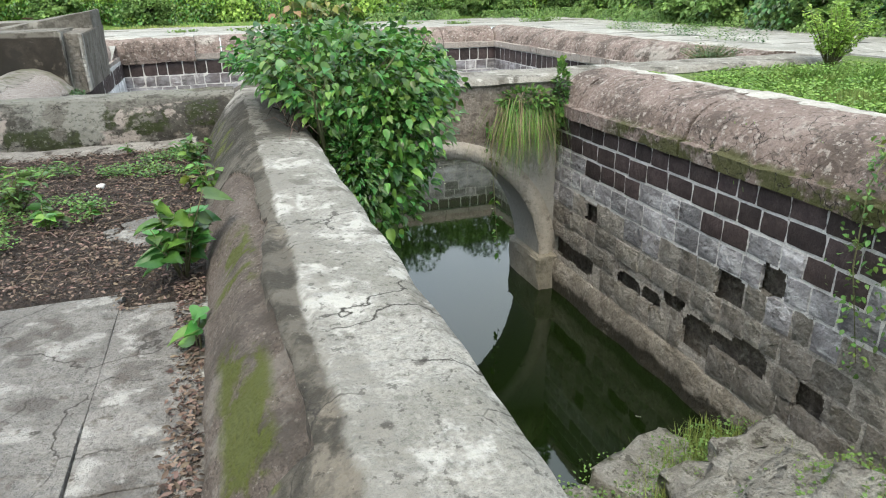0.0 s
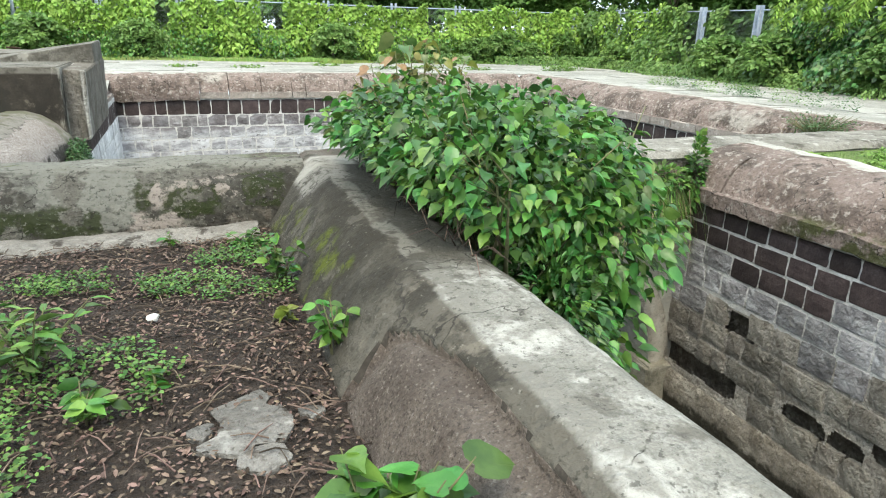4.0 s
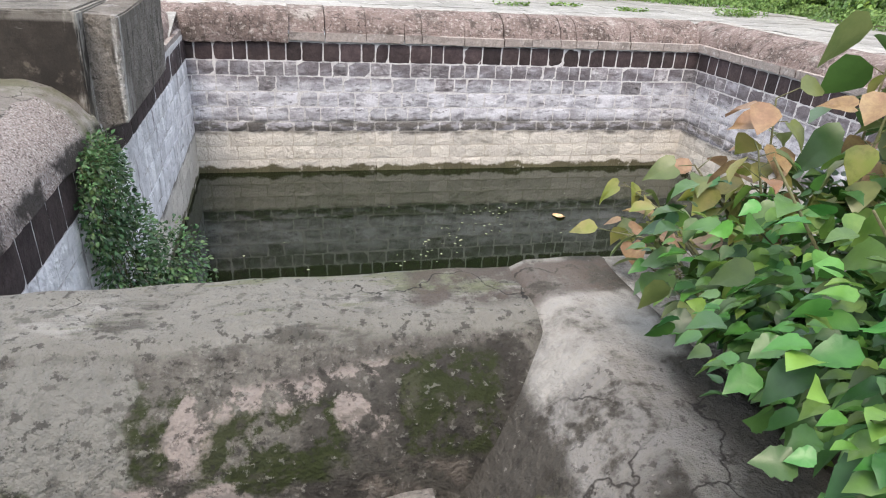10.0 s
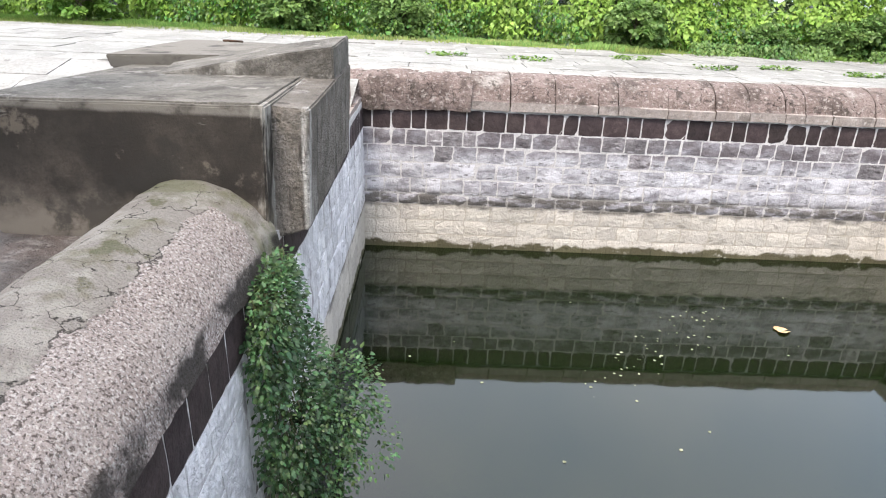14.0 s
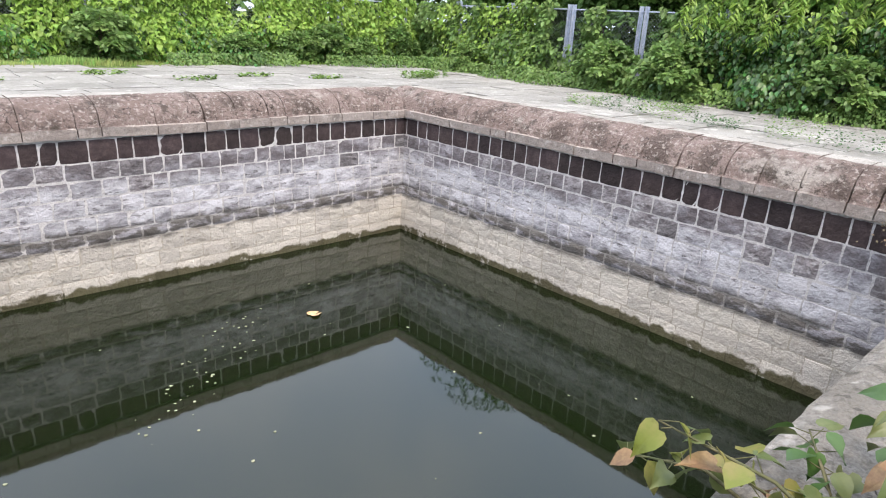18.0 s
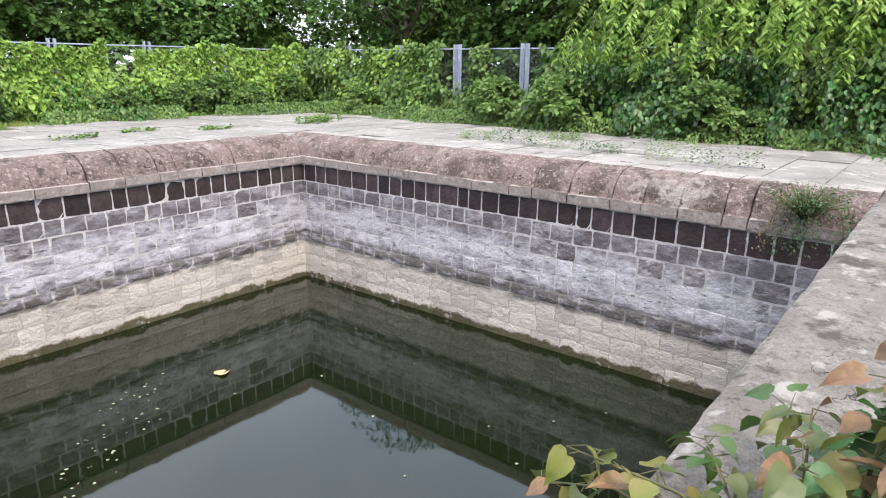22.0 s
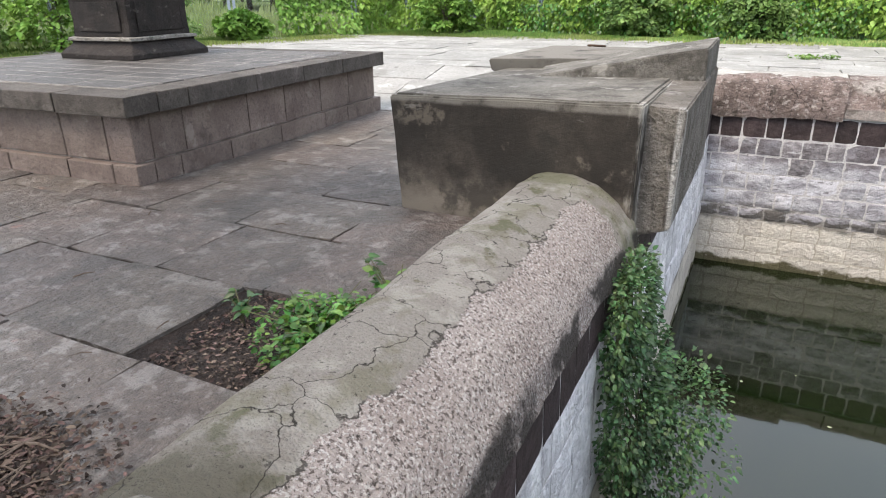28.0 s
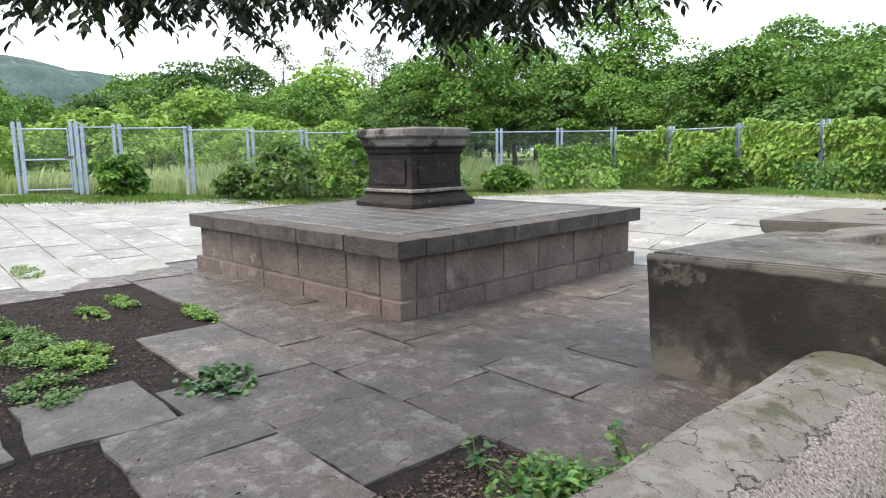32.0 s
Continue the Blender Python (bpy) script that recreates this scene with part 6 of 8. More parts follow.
def scatter_trees():
    rnd = random.Random(77)
    spots = []
    for i in range(9):
        spots.append((15.3 + rnd.uniform(0, 1.0), -9 + i * 2.9 + rnd.uniform(-0.4, 0.4), 4, 1.0))
    for i in range(10):
        spots.append((16.4 + rnd.uniform(0, 1.4), -9 + i * 2.8 + rnd.uniform(-0.6, 0.6), 0, 1.0))
    for i in range(8):
        spots.append((20 + rnd.uniform(0, 3), -8 + i * 4 + rnd.uniform(-1, 1), rnd.choice((0, 3)), 1.05))
    for i in range(9):
        spots.append((14 - i * 2.9 + rnd.uniform(-0.5, 0.5), 19.4 + i * 0.14 + rnd.uniform(0, 0.8), 4, 1.0))
    for i in range(10):
        spots.append((16 - i * 2.7 + rnd.uniform(-0.6, 0.6), 21.3 + 0.1 * i + rnd.uniform(0, 1.2), rnd.choice((0, 0, 3)), 1.0 if i < 6 else 0.72))
    for i in range(9):
        spots.append((14 - i * 3.6 + rnd.uniform(-1, 1), 26.5 + rnd.uniform(0, 3), rnd.choice((0, 2, 3)) if i < 4 else rnd.choice((0, 3)), 1.0 if i < 4 else 0.9))
    for i in range(20):
        a = radians(138 + i * 2.4)
        r = rnd.uniform(29, 37)
        spots.append((r * math.cos(a) - 1, r * math.sin(a), 5, rnd.uniform(0.9, 1.4)))
    for i in range(40):
        a = radians(114 + i * 1.8)
        r = rnd.uniform(38, 52)
        right = a < radians(136)
        spots.append((r * math.cos(a) - 1, r * math.sin(a), rnd.choice((0, 0, 3, 2)) if right else rnd.choice((1, 1, 3, 1, 0)), rnd.uniform(1.0, 1.3) * (0.95 if right else 0.9 if a < radians(163) else 0.72)))
    for i in range(30):
        a = radians(110 + i * 2.3)
        r = rnd.uniform(62, 84)
        spots.append((r * math.cos(a), r * math.sin(a), rnd.choice((0, 3, 3, 1, 0)), rnd.uniform(1.0, 1.3) * (0.75 if a > radians(163) else 1.2)))
    for x, y, kind, s in ((-21.4, 34.4, 3, 1.05), (-18.2, 37.5, 0, 1.12), (-13.9, 33.6, 2, 0.92), (-11.6, 36.5, 3, 1.2), (-31.8, 25.7, 3, 1.1), (-52, 31.9, 1, 2.0), (-67.5, 22.4, 0, 1.6), (-64.6, 29.6, 0, 1.65)):
        spots.append((x, y, kind, s))
    for x, y, s in ((-28, 21.5, 0.7), (-31, 26, 0.95), (-23.5, 28.5, 0.9), (-19.5, 28, 0.85), (-15.5, 28.5, 0.95), (-12.5, 28, 0.95)):
        spots.append((x, y, rnd.choice((0, 3)), s))
    for x, y, s in ((-68.6, 43.1, 1.02), (-65.9, 47, 1.0), (-68.1, 50.7, 1.05)):
        spots.append((x, y, 7, s))
    for x, y, kind, s in spots:
        t = copy_thing(TREES[kind], pose(x, y, 0.4, 0, 0, rnd.uniform(0, 360)) @ Matrix.Scale(s * rnd.uniform(0.92, 1.06), 4))
        t["group"] = {4: "thicket behind the fence", 5: "scrub beyond the fence"}.get(kind, "trees beyond the fence")


scatter_trees()

for k, (x, y, h, w) in enumerate(((-18.9, 4.9, 1.0, 0.6), (-16.9, 8.3, 1.5, 0.9), (-15.9, 9.9, 1.7, 1.0), (-14.9, 11.6, 1.6, 1.0), (-13.7, 13.5, 0.7, 0.6), (-17.6, 7.4, 0.9, 0.5), (-9.6, 17.4, 1.2, 0.8), (-4.4, 17.0, 1.1, 0.8))):
    sh = tree("fence_shrub", "rounded leafy green shrub at the foot of the fence", (x, y, ground_z(x, y)), h, w, 2600, 0.12, M_HEDGE if k % 2 else M_TREE_MID, 200 + k, "ovate", 0.03, 0.05, 20)
    sh["category"], sh["group"] = "shrub", "shrubs along the fence"
sign = thing("sign_board", "small grey tilted sign board standing in the grass", "sign", (-13.95, 13.7, 0.42), 40)
part("panel", rough_box(0.42, 0.03, 0.3, 0.002, 0.004, 0, 1), M_CEMENT_TOP, sign, "", m=pose(0, 0, 0.45, -25, 0, 0))
part("leg", rough_box(0.04, 0.04, 0.55, 0.001, 0.004, 0, 2), M_FENCE, sign, "", m=pose(0, 0.05, -0.02))


def drooping_sprays():
    """Feathery light sprays that hang from the trees over the fence."""
    rnd = random.Random(61)
    rng = np.random.default_rng(61)
    for k in range(26):
        y = 6.6 - 0.26 * k + rnd.uniform(-0.15, 0.15)
        t = thing("hanging_spray", "light green feathery branch drooping over the fence", "branch", (0, 0, 0), 0, "sprays over the fence")
        x0, z0 = 13.6 + rnd.uniform(-0.3, 0.3), rnd.uniform(3.0, 4.2)
        x1, z1 = 12.1 + rnd.uniform(-0.3, 0.4), rnd.uniform(2.0, 2.9)
        dy = rnd.uniform(-0.3, 0.7)
        pts = [(x0, y, z0), (x0 * 0.5 + x1 * 0.5, y + dy * 0.5, z0 * 0.6 + z1 * 0.4 + 0.15), (x1, y + dy, z1), (x1 - 0.08, y + dy * 1.2, z1 - 0.5)]
        bm = bmesh.new()
        tube(bm, pts, [0.016, 0.011, 0.006, 0.002], 5)
        part("stem", bm, M_STEM, t, "", True)
        n = 150
        s = rng.uniform(0.5, 3.0, n)
        p = np.array(pts)
        c = np.stack([np.interp(s, np.arange(4), p[:, q]) for q in range(3)], 1) + rng.normal(0, 0.035, (n, 3))
        sd = np.where(rng.uniform(0, 1, n) > 0.5, 1, -1)
        d = np.stack([rng.normal(-0.2, 0.3, n), sd * 0.8, rng.uniform(-1.1, -0.3, n)], 1)
        child("leaves", leaf_cloud("leaves", c, d, rng.uniform(0.09, 0.17, n), M_VINE, "slim", 300 + k, 0.3, 1.3), t)["kind"] = "stuff"


drooping_sprays()


def foot_shrubs():
    rnd = random.Random(64)
    for k in range(20):
        u = rnd.random()
        x, y = (12.0 - 17 * u, 15.6 + 1.3 * u + rnd.uniform(-0.3, 0.3)) if k < 13 else (12.1 + rnd.uniform(-0.3, 0.2), rnd.uniform(-2, 14))
        c = copy_thing(sh, pose(x, y, ground_z(x, y), 0, 0, rnd.uniform(0, 360)) @ Matrix.Scale(rnd.uniform(0.5, 1.0), 4))
        c["group"] = "shrubs along the fence"


foot_shrubs()

# ---- paving ----
def slab_mesh(seed, material=None, ragged=0.018):
    rnd = random.Random(seed)
    g = 3
    verts, faces = [], []
    for j in range(g + 1):
        for i in range(g + 1):
            u, v = i / g - 0.5, j / g - 0.5
            edge = i in (0, g) or j in (0, g)
            if ragged > 0.1:
                k = 1 - 0.9 * abs(u * v) * 2
                u, v = u * k, v * k
            verts.append((u + rnd.uniform(-ragged, ragged), v + rnd.uniform(-ragged, ragged), (0.4 if edge else 1.0) * 0.012 + rnd.uniform(-0.003, 0.003)))
    for j in range(g):
        for i in range(g):
            a = j * (g + 1) + i
            faces.append((a, a + 1, a + g + 2, a + g + 1))
    ring = list(range(g + 1)) + [j * (g + 1) + g for j in range(1, g + 1)] + [g * (g + 1) + i for i in range(g - 1, -1, -1)] + [j * (g + 1) for j in range(g - 1, 0, -1)]
    b = len(verts)
    verts += [(verts[r][0] * 1.01, verts[r][1] * 1.01, -0.06) for r in ring]
    faces += [(ring[q], b + q, b + (q + 1) % len(ring), ring[(q + 1) % len(ring)]) for q in range(len(ring))]
    me = mesh_of("paving_slab", verts, faces, material or M_SLAB, True)
    me.set_sharp_from_angle(angle=radians(30))
    return me


SLABS = [slab_mesh(k) for k in range(10)]
CHIPS = [slab_mesh(k + 40, M_SLAB_PALE, 0.13) for k in range(4)]
DARK_SLABS = [slab_mesh(90 + k, M_TOPSTONE, 0.03) for k in range(3)]
PALE_SLABS = [slab_mesh(k + 20, M_SLAB_PALE, 0.007) for k in range(5)]


def terrace_paving():
    rnd = random.Random(5)
    pav = tagged(new("pavement"), "worn grey stone slabs of the terrace", "pavement", kind="structure")
    y = 1.57 - 0.82 * 7
    row = 0
    while y < 7.5:
        d = 0.82 if y < 5 else rnd.uniform(0.6, 0.85)
        x = -2.66
        first = True
        while x > -10.5:
            w = rnd.uniform(0.72, 0.98)
            if first:
                w = {0: 0.94, 1: 1.06}[row % 2]
                first = False
            if y < 1.2 and x > -5.2 > x - w:
                w = x + 5.2
            cx, cy = x - w / 2, y + d / 2
            loose = -6.1 < cx < -5.2 and y < 1.2
            inside_plinth = abs(cx - PL_C[0]) < 2.1 and abs(cy - PL_C[1]) < 2.0
            under_block = cx > -3.4 and 4.2 < cy < 7.3
            if w > 0.15 and not (in_soil(cx, cy) or inside_plinth or under_block or loose):
                tilt = math.degrees(math.atan2(ground_z(cx, cy + 0.3) - ground_z(cx, cy - 0.3), 0.6))
                m = pose(cx, cy, ground_z(cx, cy) + rnd.uniform(-0.004, 0.006), tilt + rnd.uniform(-0.4, 0.4), rnd.uniform(-0.4, 0.4), rnd.uniform(-0.5, 0.5)) @ Matrix.Diagonal((w - rnd.uniform(0.006, 0.018), d - rnd.uniform(0.006, 0.018), 1, 1))
                child("paving_slab", rnd.choice(SLABS), pav, m)
            x -= w
        y += d
        row += 1
    for x0, x1, y0, y1 in ((-0.366, 0.02, -5.1, -3.82), (-0.36, 0.02, -6.3, -5.11), (-1.35, -0.366, -4.7, -3.66), (-1.35, -0.37, -5.9, -4.71), (-2.4, -1.36, -4.9, -3.8), (-1.35, -0.37, -7.2, -5.91), (-0.36, 0.02, -7.5, -6.31)):
        m = pose((x0 + x1) / 2, (y0 + y1) / 2, 0.004, 0.2, -0.2, rnd.uniform(-0.2, 0.2)) @ Matrix.Diagonal((x1 - x0 - 0.002, y1 - y0 - 0.004, 1, 1))
        child("paving_slab", PALE_SLABS[int(rnd.random() * 5)], pav, m)
    for cx, cy, w, d, turn in ((-5.66, 0.84, 0.9, 0.76, -3), (-5.52, -0.06, 0.64, 0.82, 4), (-5.47, 1.41, 0.54, 0.31, 0)):
        child("paving_slab", DARK_SLABS[int(rnd.random() * 3)], pav, pose(cx, cy, 0.004, 0.5, -0.4, turn) @ Matrix.Diagonal((w, d, 1, 1)))
    for cx, cy, w, d in ((-0.40, -2.52, 0.30, 0.24), (-0.30, -2.62, 0.26, 0.26), (-0.42, -2.70, 0.28, 0.22), (-0.34, -2.84, 0.22, 0.2), (-0.14, -2.60, 0.10, 0.12), (-0.55, -2.62, 0.12, 0.1)):
        child("paving_slab", CHIPS[int(rnd.random() * 4)], pav, pose(cx, cy, -0.006, rnd.uniform(-1, 1), rnd.uniform(-1, 1), rnd.uniform(0, 360)) @ Matrix.Diagonal((w, d, 1, 1)))


terrace_paving()


def plaza_paving():
    """The pale outer paving, far from the walk, in one mesh of single slabs."""
    rnd = random.Random(8)
    verts, faces = [], []

    def slab(x0, x1, y0, y1):
        if x1 > 7.9 and 1.0 < (y0 + y1) / 2 < 10.4:
            x0 = max(x0, 7.98)
        if x0 > -2.8 and y0 < 10.52 and x1 < 8.2:
            y0 = 10.52
        if x1 - x0 < 0.08 or y1 - y0 < 0.08:
            return
        b = len(verts)
        g = 0.007
        dz = rnd.uniform(-0.006, 0.006) + 0.01
        pts = [(x0 + g, y0 + g), (x1 - g, y0 + g), (x1 - g, y1 - g), (x0 + g, y1 - g)]
        for k in (0, -0.06):
            for x, y in pts:
                x += rnd.uniform(-0.012, 0.012)
                y += rnd.uniform(-0.012, 0.012)
                verts.append((x, y, ground_z(x, y) + dz + k + rnd.uniform(-0.003, 0.003)))
        faces.append((b, b + 1, b + 2, b + 3))
        faces.extend([(b + i, b + 4 + i, b + 4 + (i + 1) % 4, b + (i + 1) % 4) for i in range(4)])

    y = -4.0
    while y < 16.2:
        d = rnd.uniform(0.55, 0.8)
        edge_e = 11.2 + 0.5 * noise.noise((y * 0.6, 0, 0))
        x = -19.0 + 0.6 * noise.noise((y * 0.5, 4, 0)) + max(0, (y - 9) * 0.75)
        while x < edge_e:
            w = rnd.uniform(0.6, 1.3)
            cx, cy = x + w / 2, y + d / 2
            ok = False
            if cx < -10.7 and cy < 9.4:
                ok = cy > -4
            elif cy >= 7.75 and cx < -2.85:
                ok = not (abs(cx - PL_C[0]) < 2.6 and cy < PL_C[1] + 2.5)
            elif cx >= -2.6 and cy > 10.35:
                ok = True
            elif cx > 7.85 and cy > 1.0 or cx > 8.9 and cy > -3.5:
                ok = True
            top = 15.3 + 0.6 * noise.noise((cx * 0.5, 9, 0)) + (1.0 if cx < 0 else 0)
            if ok and cy < top and cx > -19.5 + (cy - 3.4) * 0.553 + 0.3 * noise.noise((cy * 0.8, 2, 0)) and rnd.random() > 0.02:
                slab(x, x + w, y, y + d)
            x += w
        y += d
    me = mesh_of("plaza_paving", verts, faces, M_PLAZA)
    tagged(new("plaza_paving", me), "pale sun-bleached paving round the tank", "paving", kind="stuff")


plaza_paving()

# broken white ledge at the foot of the parapet
ledge = sweep("floor_ledge", [(-0.27, -0.05), (-0.245, 0.002), (-0.20, 0.012), (-0.1, 0.018), (0.0, 0.022), (0.03, 0.0)], "x", -2.6, -0.10, 0.03, M_LEDGE, 0.035, 61)
tagged(ledge, "broken pale cement ledge at the foot of the parapet", "ledge", kind="structure")

# ---- plants near the walk ----
def shell(rng, centre, radii, n, inner=0.45):
    v = rng.normal(0, 1, (n, 3))
    v /= np.linalg.norm(v, axis=1, keepdims=True)
    r = rng.uniform(inner, 1.0, n) ** 0.5
    return np.array(centre) + v * r[:, None] * np.array(radii), v


def big_shrub():
    rng = np.random.default_rng(9)
    rnd = random.Random(9)
    t = thing("leafy_shrub", "large bright green leafy shrub growing over the parapet edge", "shrub", (0, 0, 0))
    cs, ds = [], []
    masses = (((1.02, -0.78, 0.72), (0.84, 0.78, 0.40), 3200, 0.3), ((1.12, -1.62, 0.68), (0.84, 0.78, 0.44), 3200, 0.3),
              ((1.35, -2.12, 0.42), (0.52, 0.42, 0.46), 1300, 0.2), ((1.35, -1.35, -0.02), (0.5, 0.95, 0.52), 1500, 0.3),
              ((1.72, -0.85, 0.58), (0.58, 0.85, 0.5), 1800, 0.3), ((0.98, -0.12, 0.74), (0.52, 0.36, 0.30), 950, 0.2),
              ((1.2, -2.3, 0.0), (0.32, 0.4, 0.45), 600, 0.2), ((1.25, -1.2, 0.55), (0.6, 1.0, 0.35), 1700, 0.0))
    for c, r, n, inner in masses:
        p, v = shell(rng, c, r, n, inner)
        lump = np.array([noise.noise((a * 3.1, b * 3.1, d * 3.1)) for a, b, d in p])
        p += v * (0.10 * lump)[:, None]
        cs.append(p)
        ds.append(v * (1, 1, 0.35) + rng.normal(0, 0.45, (n, 3)) + (0, 0, -0.12))
    cs, ds = np.concatenate(cs), np.concatenate(ds)
    under = (cs[:, 0] < 0.80) & (cs[:, 2] < 0.50 + 0.55 * (0.80 - cs[:, 0]))
    inside = (cs[:, 0] < 0.86) & (cs[:, 2] < 0.46)
    bridge = (cs[:, 1] > -0.06) & (cs[:, 2] < 0.47)
    keep = ~(under | inside | bridge)
    cs, ds = cs[keep], ds[keep]
    size = np.clip(rng.normal(0.060, 0.019, len(cs)), 0.028, 0.095)
    kind = rng.uniform(0, 1, len(cs))
    # Past y = -1.75 a third of the leaves turn dark, as painted shading.
    kind = np.where((cs[:, 1] > -1.75) & (rng.uniform(0, 1, len(cs)) < 0.36), 0.9, kind)
    for k, (lo, hi, shape, wide, mm) in enumerate(((0.0, 0.46, "toothed", 0.95, M_LEAF), (0.46, 0.52, "heart", 0.9, M_LEAF), (0.52, 0.8, "ovate", 1.05, M_LEAF), (0.8, 1.0, "toothed", 1.0, M_LEAF_DEEP))):
        q = (kind >= lo) & (kind < hi)
        child("foliage", leaf_cloud("foliage", cs[q], ds[q], size[q], mm, shape, 9 + k, 0.9, wide), t)
    for k in range(46):
        bm = bmesh.new()
        y = rnd.uniform(-2.3, 0.0)
        b = Vector((0.83 + rnd.uniform(0.0, 0.12), y, 0.30 + rnd.uniform(-0.3, 0.1)))
        e = Vector((rnd.uniform(0.45, 1.8), y + rnd.uniform(-0.35, 0.35), rnd.uniform(0.8, 1.12)))
        mid = b.lerp(e, 0.5) + Vector((0.12, rnd.uniform(-0.06, 0.06), 0.1))
        tube(bm, [tuple(b), tuple(mid), tuple(e)], [0.009, 0.006, 0.003], 5)
        part("stem", bm, M_STEM, t, "", True)
    # drooping fine herb at the south end
    p, v = shell(rng, (0.98, -2.45, 0.16), (0.22, 0.42, 0.40), 900, 0.2)
    ok = ~((p[:, 0] < 0.86) & (p[:, 2] < 0.46))
    child("fine_foliage", leaf_cloud("fine_foliage", p[ok], (v + (0, 0, -0.4))[ok], rng.uniform(0.03, 0.06, ok.sum()), M_LEAF_DEEP, "slim", 10), t, None, "small feathery dark green leaves")
    # dry twigs at its foot
    bm = bmesh.new()
    for k in range(60):
        b = Vector((0.62 + rnd.uniform(0, 0.24), rnd.uniform(-2.3, -0.9), 0.445))
        e = b + Vector((rnd.uniform(-0.2, 0.2), rnd.uniform(-0.3, 0.3), rnd.uniform(-0.005, 0.14)))
        tube(bm, [tuple(b), tuple(b.lerp(e, 0.5) + Vector((0, 0, 0.05))), tuple(e)], [0.004, 0.003, 0.0015], 4)
    part("dry_twig", bm, M_DRYLEAF, t, "dead brown twigs at the foot", True)["kind"] = "stuff"


big_shrub()


def leaf_piece(seed, material):
    me = leaf_cloud("leaf", [(0, 0, 0)], [(1, 0, 0.0)], [1.0], material, "heart" if seed % 2 else "ovate", seed, 1.4, 1.0 if seed % 2 else 1.25)
    return me


def young_shrub():
    """Coppery young shoots above the corner, with leaves that stand singly."""
    rnd = random.Random(19)
    t = thing("sapling", "young sapling with yellowish and coppery leaves at the parapet corner", "sapling", (0, 0, 0))
    kinds = [leaf_piece(k, M_LEAF_YOUNG) for k in range(4)] + [leaf_piece(k + 9, M_LEAF_DEEP) for k in range(2)] + [leaf_piece(k + 19, M_LEAF) for k in range(2)] + [leaf_piece(k + 29, M_LEAF_RED) for k in range(2)] + [leaf_piece(k + 39, M_LEAF_OLIVE) for k in range(3)]
    def shoot(pts, leaves, choice, lo, hi, start=0.25):
        stems, blown = bmesh.new(), []
        pts = [Vector(p) for p in pts]
        tube(stems, [tuple(p) for p in pts], [0.008 * (1 - 0.7 * k / (len(pts) - 1)) for k in range(len(pts))], 6)
        for k in range(leaves):
            u = start + (1 - start) * k / max(1, leaves - 1)
            f = u * (len(pts) - 1)
            i = min(int(f), len(pts) - 2)
            p = pts[i].lerp(pts[i + 1], f - i)
            a = k * 2.4 + rnd.uniform(-0.5, 0.5)
            out = Vector((math.cos(a), math.sin(a), rnd.uniform(-0.1, 0.6))).normalized()
            q = p + out * rnd.uniform(0.03, 0.07)
            tube(stems, [tuple(p), tuple(q)], [0.002, 0.0015], 4)
            d = (out + Vector((0, 0, rnd.uniform(-0.9, 0.1)))).normalized()
            m = Matrix.Translation(q) @ d.to_track_quat("X", "Z").to_matrix().to_4x4() @ Matrix.Rotation(rnd.uniform(-0.6, 0.6), 4, "X") @ Matrix.Scale(rnd.uniform(lo, hi), 4)
            blown.append((kinds[rnd.choice(choice)], m))
        stem = part("stem", stems, M_STEM, t, "", True)
        for me, m in blown:
            child("leaf", me, stem, m)

    yg, dk, gn, low = (0, 1, 2, 3, 10, 11, 2, 12, 8, 9), (4, 5, 4, 11), (10, 11, 12, 0, 6, 8), (11, 4, 5, 10, 5, 12)
    shoot([(1.0, 0.25, 0.42), (0.9, 0.55, 0.62), (0.85, 0.86, 0.66)], 11, yg, 0.07, 0.105, 0.35)
    shoot([(0.95, 0.3, 0.42), (0.8, 0.48, 0.58), (0.67, 0.57, 0.58)], 10, gn, 0.07, 0.11)
    shoot([(1.0, 0.2, 0.42), (0.86, 0.24, 0.78), (0.72, 0.26, 0.93)], 18, yg, 0.065, 0.105)
    shoot([(1.0, 0.15, 0.42), (0.9, 0.15, 0.85), (0.82, 0.12, 1.16)], 22, yg, 0.065, 0.105)
    shoot([(1.05, 0.15, 0.42), (1.08, 0.06, 0.9), (1.04, 0.02, 1.36)], 10, dk, 0.11, 0.15, 0.62)
    shoot([(1.1, 0.25, 0.42), (1.2, 0.3, 0.62), (1.3, 0.32, 0.78)], 16, yg, 0.065, 0.10)
    shoot([(1.1, 0.1, 0.42), (1.25, 0.0, 0.85), (1.34, -0.08, 1.2)], 16, gn, 0.07, 0.11)
    shoot([(1.0, 0.3, 0.42), (0.95, 0.52, 0.54), (0.93, 0.66, 0.56)], 10, yg, 0.07, 0.11)
    shoot([(0.95, 0.4, 0.42), (0.97, 0.75, 0.5), (0.94, 0.98, 0.44)], 9, yg, 0.07, 0.10, 0.4)
    shoot([(1.1, 0.1, 0.42), (1.12, -0.05, 0.9), (1.05, -0.1, 1.3)], 12, yg, 0.07, 0.105, 0.45)
    shoot([(0.95, 0.1, 0.42), (0.7, 0.15, 0.6), (0.56, 0.12, 0.66)], 16, low, 0.06, 0.095)
    shoot([(0.95, 0.0, 0.42), (0.68, -0.05, 0.62), (0.5, -0.12, 0.7)], 16, low, 0.06, 0.095)
    shoot([(1.0, 0.35, 0.42), (1.15, 0.5, 0.55), (1.3, 0.6, 0.58)], 16, low, 0.06, 0.095)
    shoot([(1.1, 0.35, 0.42), (1.4, 0.4, 0.6), (1.65, 0.42, 0.62)], 14, low, 0.06, 0.095)
